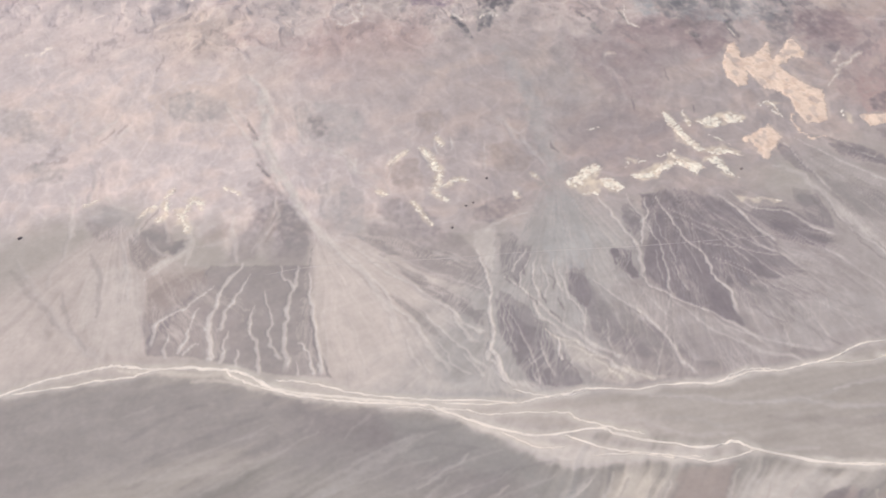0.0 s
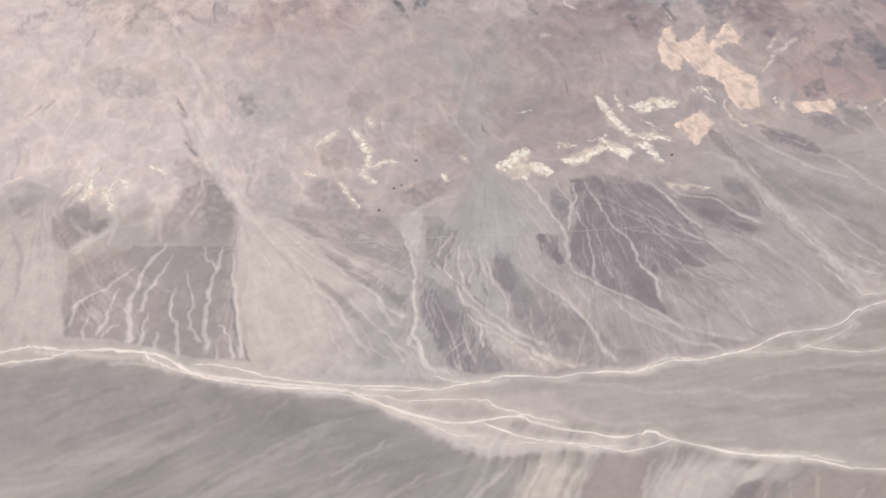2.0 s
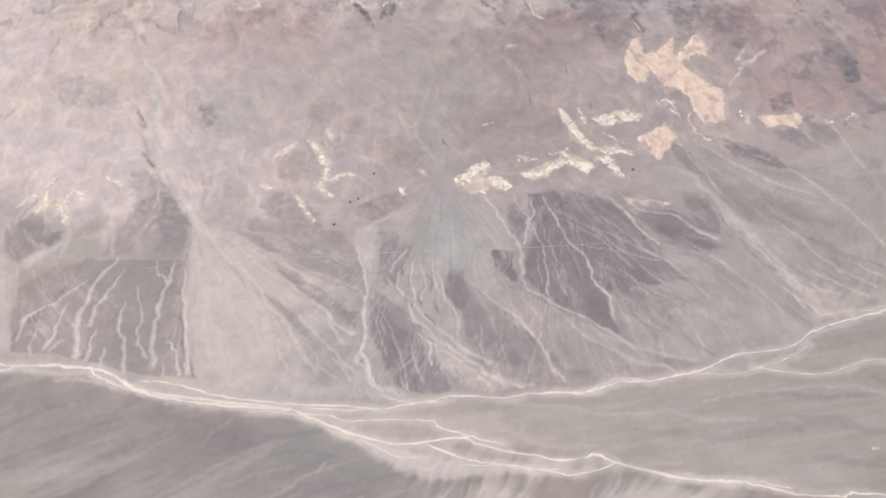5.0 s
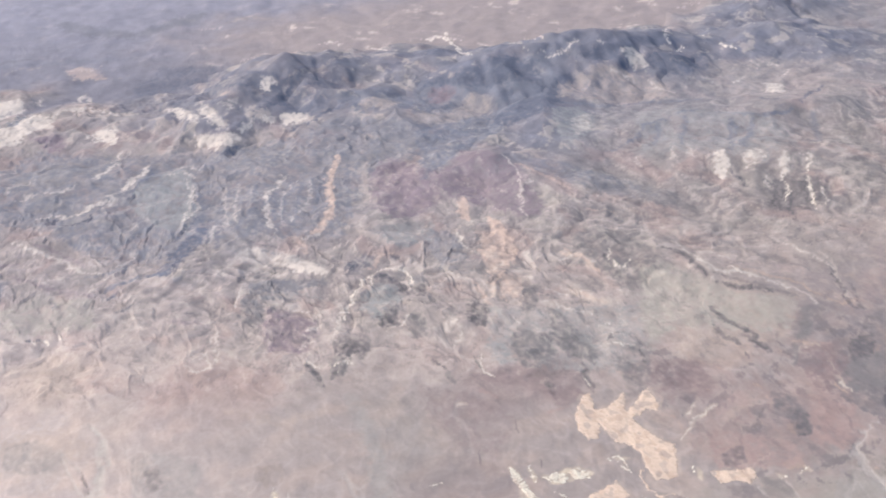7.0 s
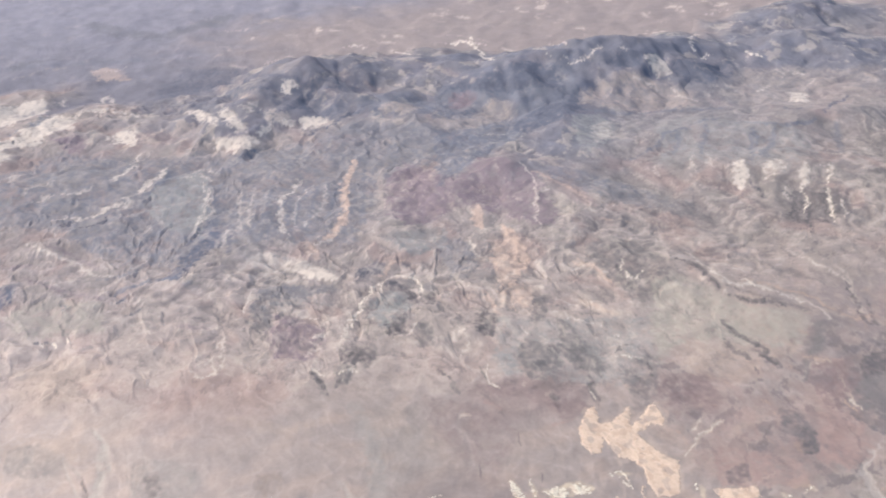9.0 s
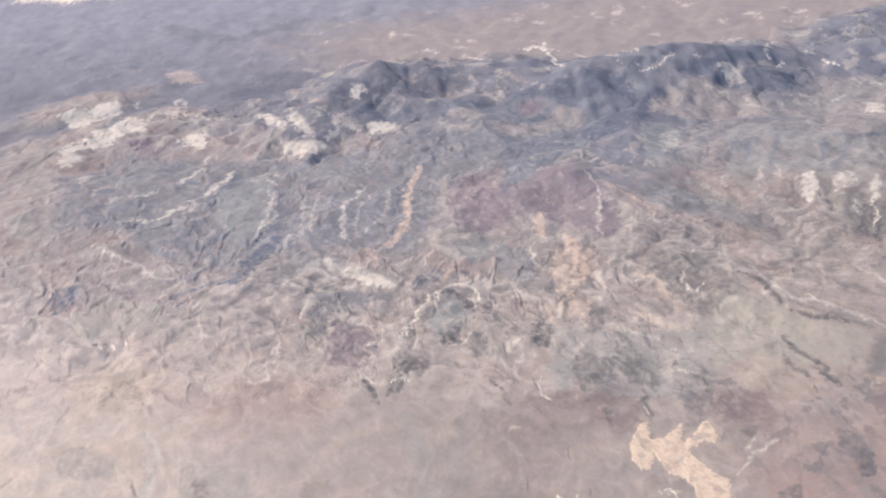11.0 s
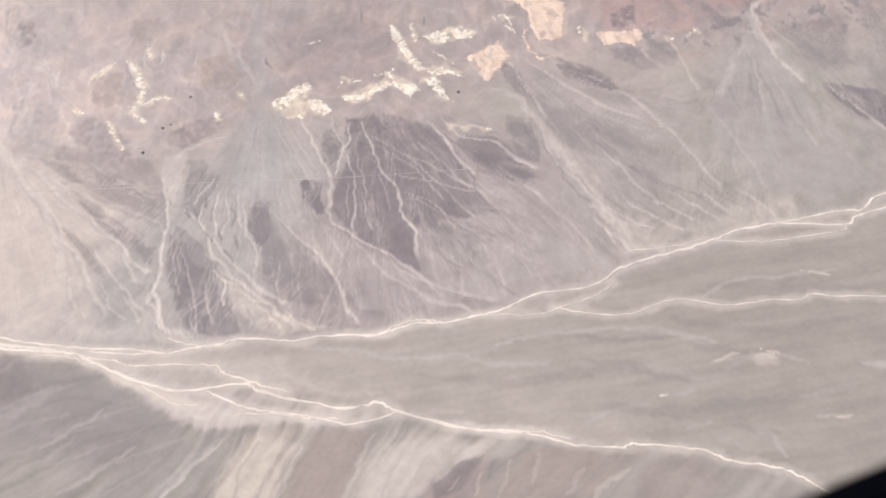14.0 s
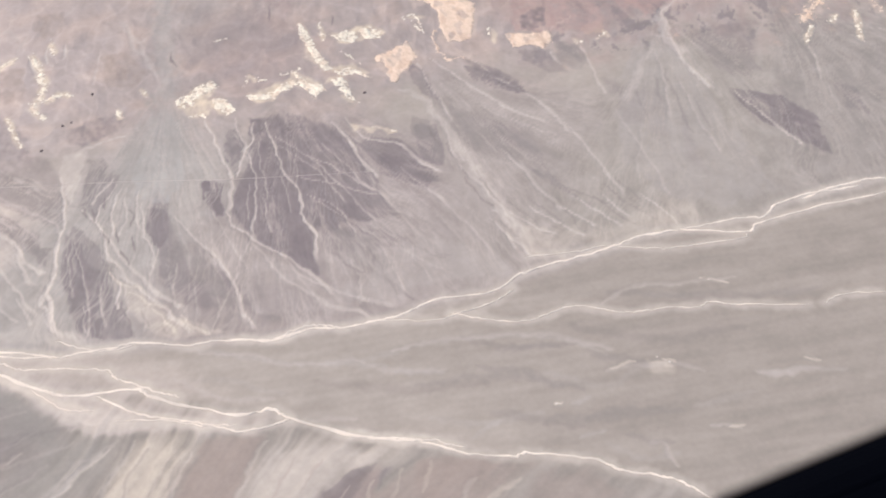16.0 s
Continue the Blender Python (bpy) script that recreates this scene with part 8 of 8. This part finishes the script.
# ---- small marks: dark knobs and pale pans ----
def knob(x, y, size, seed, colour, label, name, flat=1.0):
    """A small weathered rock body on the ground."""
    bm = bmesh.new()
    bmesh.ops.create_icosphere(bm, subdivisions=3, radius=1.0)
    z, _ = survey(np.array([x]), np.array([y]))
    for vert in bm.verts:
        p = vert.co.copy()
        bulge = 1 + 0.55 * noise.noise(p * 1.4 + Vector((seed, 0, 0))) + 0.25 * noise.noise(p * 3.7 + Vector((0, seed, 0)))
        vert.co = Vector((p.x * size * bulge, p.y * size * 1.25 * bulge, max(p.z, -0.3) * size * 0.45 * flat * bulge))
    me = bpy.data.meshes.new(name)
    bm.to_mesh(me)
    bm.free()
    tint = me.attributes.new("tint", "FLOAT_COLOR", "POINT")
    shade = np.ones((len(me.vertices), 4), np.float32)
    shade[:, :3] = colour
    tint.data.foreach_set("color", shade.ravel())
    me.polygons.foreach_set("use_smooth", np.ones(len(me.polygons), bool))
    me.materials.append(ROCK)
    ob = new(name, me)
    ob.matrix_basis = pose(x, y, float(z[0]), 0, 0, seed * 40)
    tagged(ob, label, "rock" if name == "rock_knob" else "salt pan", "small " + name + "s")


for number, (x, y, size) in enumerate([(0.0, 752.4, 1.3), (265.8, 663.2, 0.8), (244.5, 646.0, 0.8), (249.5, 646.6, 0.6), (229.5, 631.9, 0.8), (401.6, 599.4, 0.8)]):
    knob(x, y, size, number + 3, soil(116, 104, 104), "small dark brown rock knob on the pale upland", "rock_knob")
for number, (x, y, size) in enumerate([(399.4, 365.1, 0.45), (499.9, 401.7, 0.45), (453.1, 369.6, 0.35), (456.8, 364.7, 0.45)]):
    knob(x, y, size, number + 13, soil(236, 222, 208), "small bright salt pan on the valley floor", "salt_pan", 0.15)


# ---- mountains ----
def mountain(name, spine, tops, width, seed, label):
    line = course(spine, 4.0, seed, 4, 1)
    low, top = line.min(0) - width * 2.0, line.max(0) + width * 2.0
    x, y = np.meshgrid(np.arange(low[0], top[0], 1.5), np.arange(low[1], top[1], 2.0))
    rise = swell(x.ravel(), y.ravel(), spine, tops, width, seed).reshape(x.shape)
    for _ in range(4):
        rise[1:-1] = (rise[:-2] + 2 * rise[1:-1] + rise[2:]) / 4
        rise[:, 1:-1] = (rise[:, :-2] + 2 * rise[:, 1:-1] + rise[:, 2:]) / 4
    keep = (rise[:-1, :-1] > 0.1) & (rise[1:, 1:] > 0.1)
    used = np.zeros(x.shape, bool)
    for a, b in ((0, 0), (1, 0), (0, 1), (1, 1)):
        used[a:a + keep.shape[0], b:b + keep.shape[1]] |= keep
    z, tint = np.zeros(x.shape), np.full((*x.shape, 3), 0.3)
    z[used], tint[used] = survey(x[used], y[used])
    z = z - 1.0 + rise
    return tagged(sheet(name, x, y, z, tint, ROCK, keep), label, "mountain", "mountains of the range")


for spine, tops, width, seed, slate, label in MOUNTAINS:
    mountain("mountain", spine, tops, width, seed, label)


# ---- the sill of the aircraft's window, which runs along the flight ----
def window_sill():
    """A dark rounded bar below the eye, seen where the view dips furthest."""
    m = bpy.data.materials.new("black_seal")
    m.use_nodes = True
    nodes, links = m.node_tree.nodes, m.node_tree.links
    shader = nodes["Principled BSDF"]
    shader.inputs["Base Color"].default_value = (0.0015, 0.0018, 0.003, 1)
    shader.inputs["Roughness"].default_value = 0.8
    shader.inputs["Specular IOR Level"].default_value = 0.0
    grain = nodes.new("ShaderNodeTexNoise")
    grain.inputs["Scale"].default_value = 60
    bump = nodes.new("ShaderNodeBump")
    bump.inputs["Strength"].default_value, bump.inputs["Distance"].default_value = 0.2, 0.002
    links.new(grain.outputs["Fac"], bump.inputs["Height"])
    links.new(bump.outputs["Normal"], shader.inputs["Normal"])
    bm = bmesh.new()
    lip, depth, away = radians(59.8), 0.05, 0.50
    ring = []
    for x in (-1.0, 212.0):
        loop = []
        for k in range(20):
            a = 2 * math.pi * k / 20
            u, w = math.copysign(abs(math.cos(a)) ** 0.6, math.cos(a)), math.copysign(abs(math.sin(a)) ** 0.6, math.sin(a))
            phi = lip + 0.0063 + (1 + u) * depth / away
            r = away + 0.02 * w
            loop.append(bm.verts.new((x, r * math.cos(phi), HEIGHT - r * math.sin(phi))))
        ring.append(loop)
    for k in range(20):
        bm.faces.new((ring[0][k], ring[0][k - 1], ring[1][k - 1], ring[1][k]))
    bm.faces.new(ring[0])
    bm.faces.new(ring[1][::-1])
    bmesh.ops.recalc_face_normals(bm, faces=bm.faces)
    me = bpy.data.meshes.new("window_sill")
    bm.to_mesh(me)
    bm.free()
    me.materials.append(m)
    sill = tagged(new("window_sill", me), "black rounded rubber sill of an aircraft cabin window", "window sill", kind="structure")
    # a fading fringe added along its edge to imitate an edge out of focus
    film = m.copy()
    film.name = "blur_film"
    nodes, links = film.node_tree.nodes, film.node_tree.links
    share, clear, mix = nodes.new("ShaderNodeAttribute"), nodes.new("ShaderNodeBsdfTransparent"), nodes.new("ShaderNodeMixShader")
    share.attribute_name = "fade_share"
    links.new(share.outputs["Fac"], mix.inputs["Fac"])
    links.new(clear.outputs["BSDF"], mix.inputs[1])
    links.new(nodes["Principled BSDF"].outputs["BSDF"], mix.inputs[2])
    links.new(mix.outputs["Shader"], nodes["Material Output"].inputs["Surface"])
    steps, width = 13, 0.013
    verts, faces, fades = [], [], []
    for x in (-1.0, 212.0):
        for k in range(steps):
            u = k / (steps - 1)
            phi = lip - 0.0065 + width * u
            verts.append((x, (away - 0.024) * math.cos(phi), HEIGHT - (away - 0.024) * math.sin(phi)))
            fades.append(u * u * (3 - 2 * u))
    for k in range(steps - 1):
        faces.append((k, k + 1, steps + k + 1, steps + k))
    me = bpy.data.meshes.new("blur_fringe")
    me.from_pydata(verts, [], faces)
    me.attributes.new("fade_share", "FLOAT", "POINT").data.foreach_set("value", fades)
    me.materials.append(film)
    fringe = new("blur_fringe", me)
    fringe.parent = sill
    tagged(fringe, "soft added fringe that imitates the sill's blur")


window_sill()
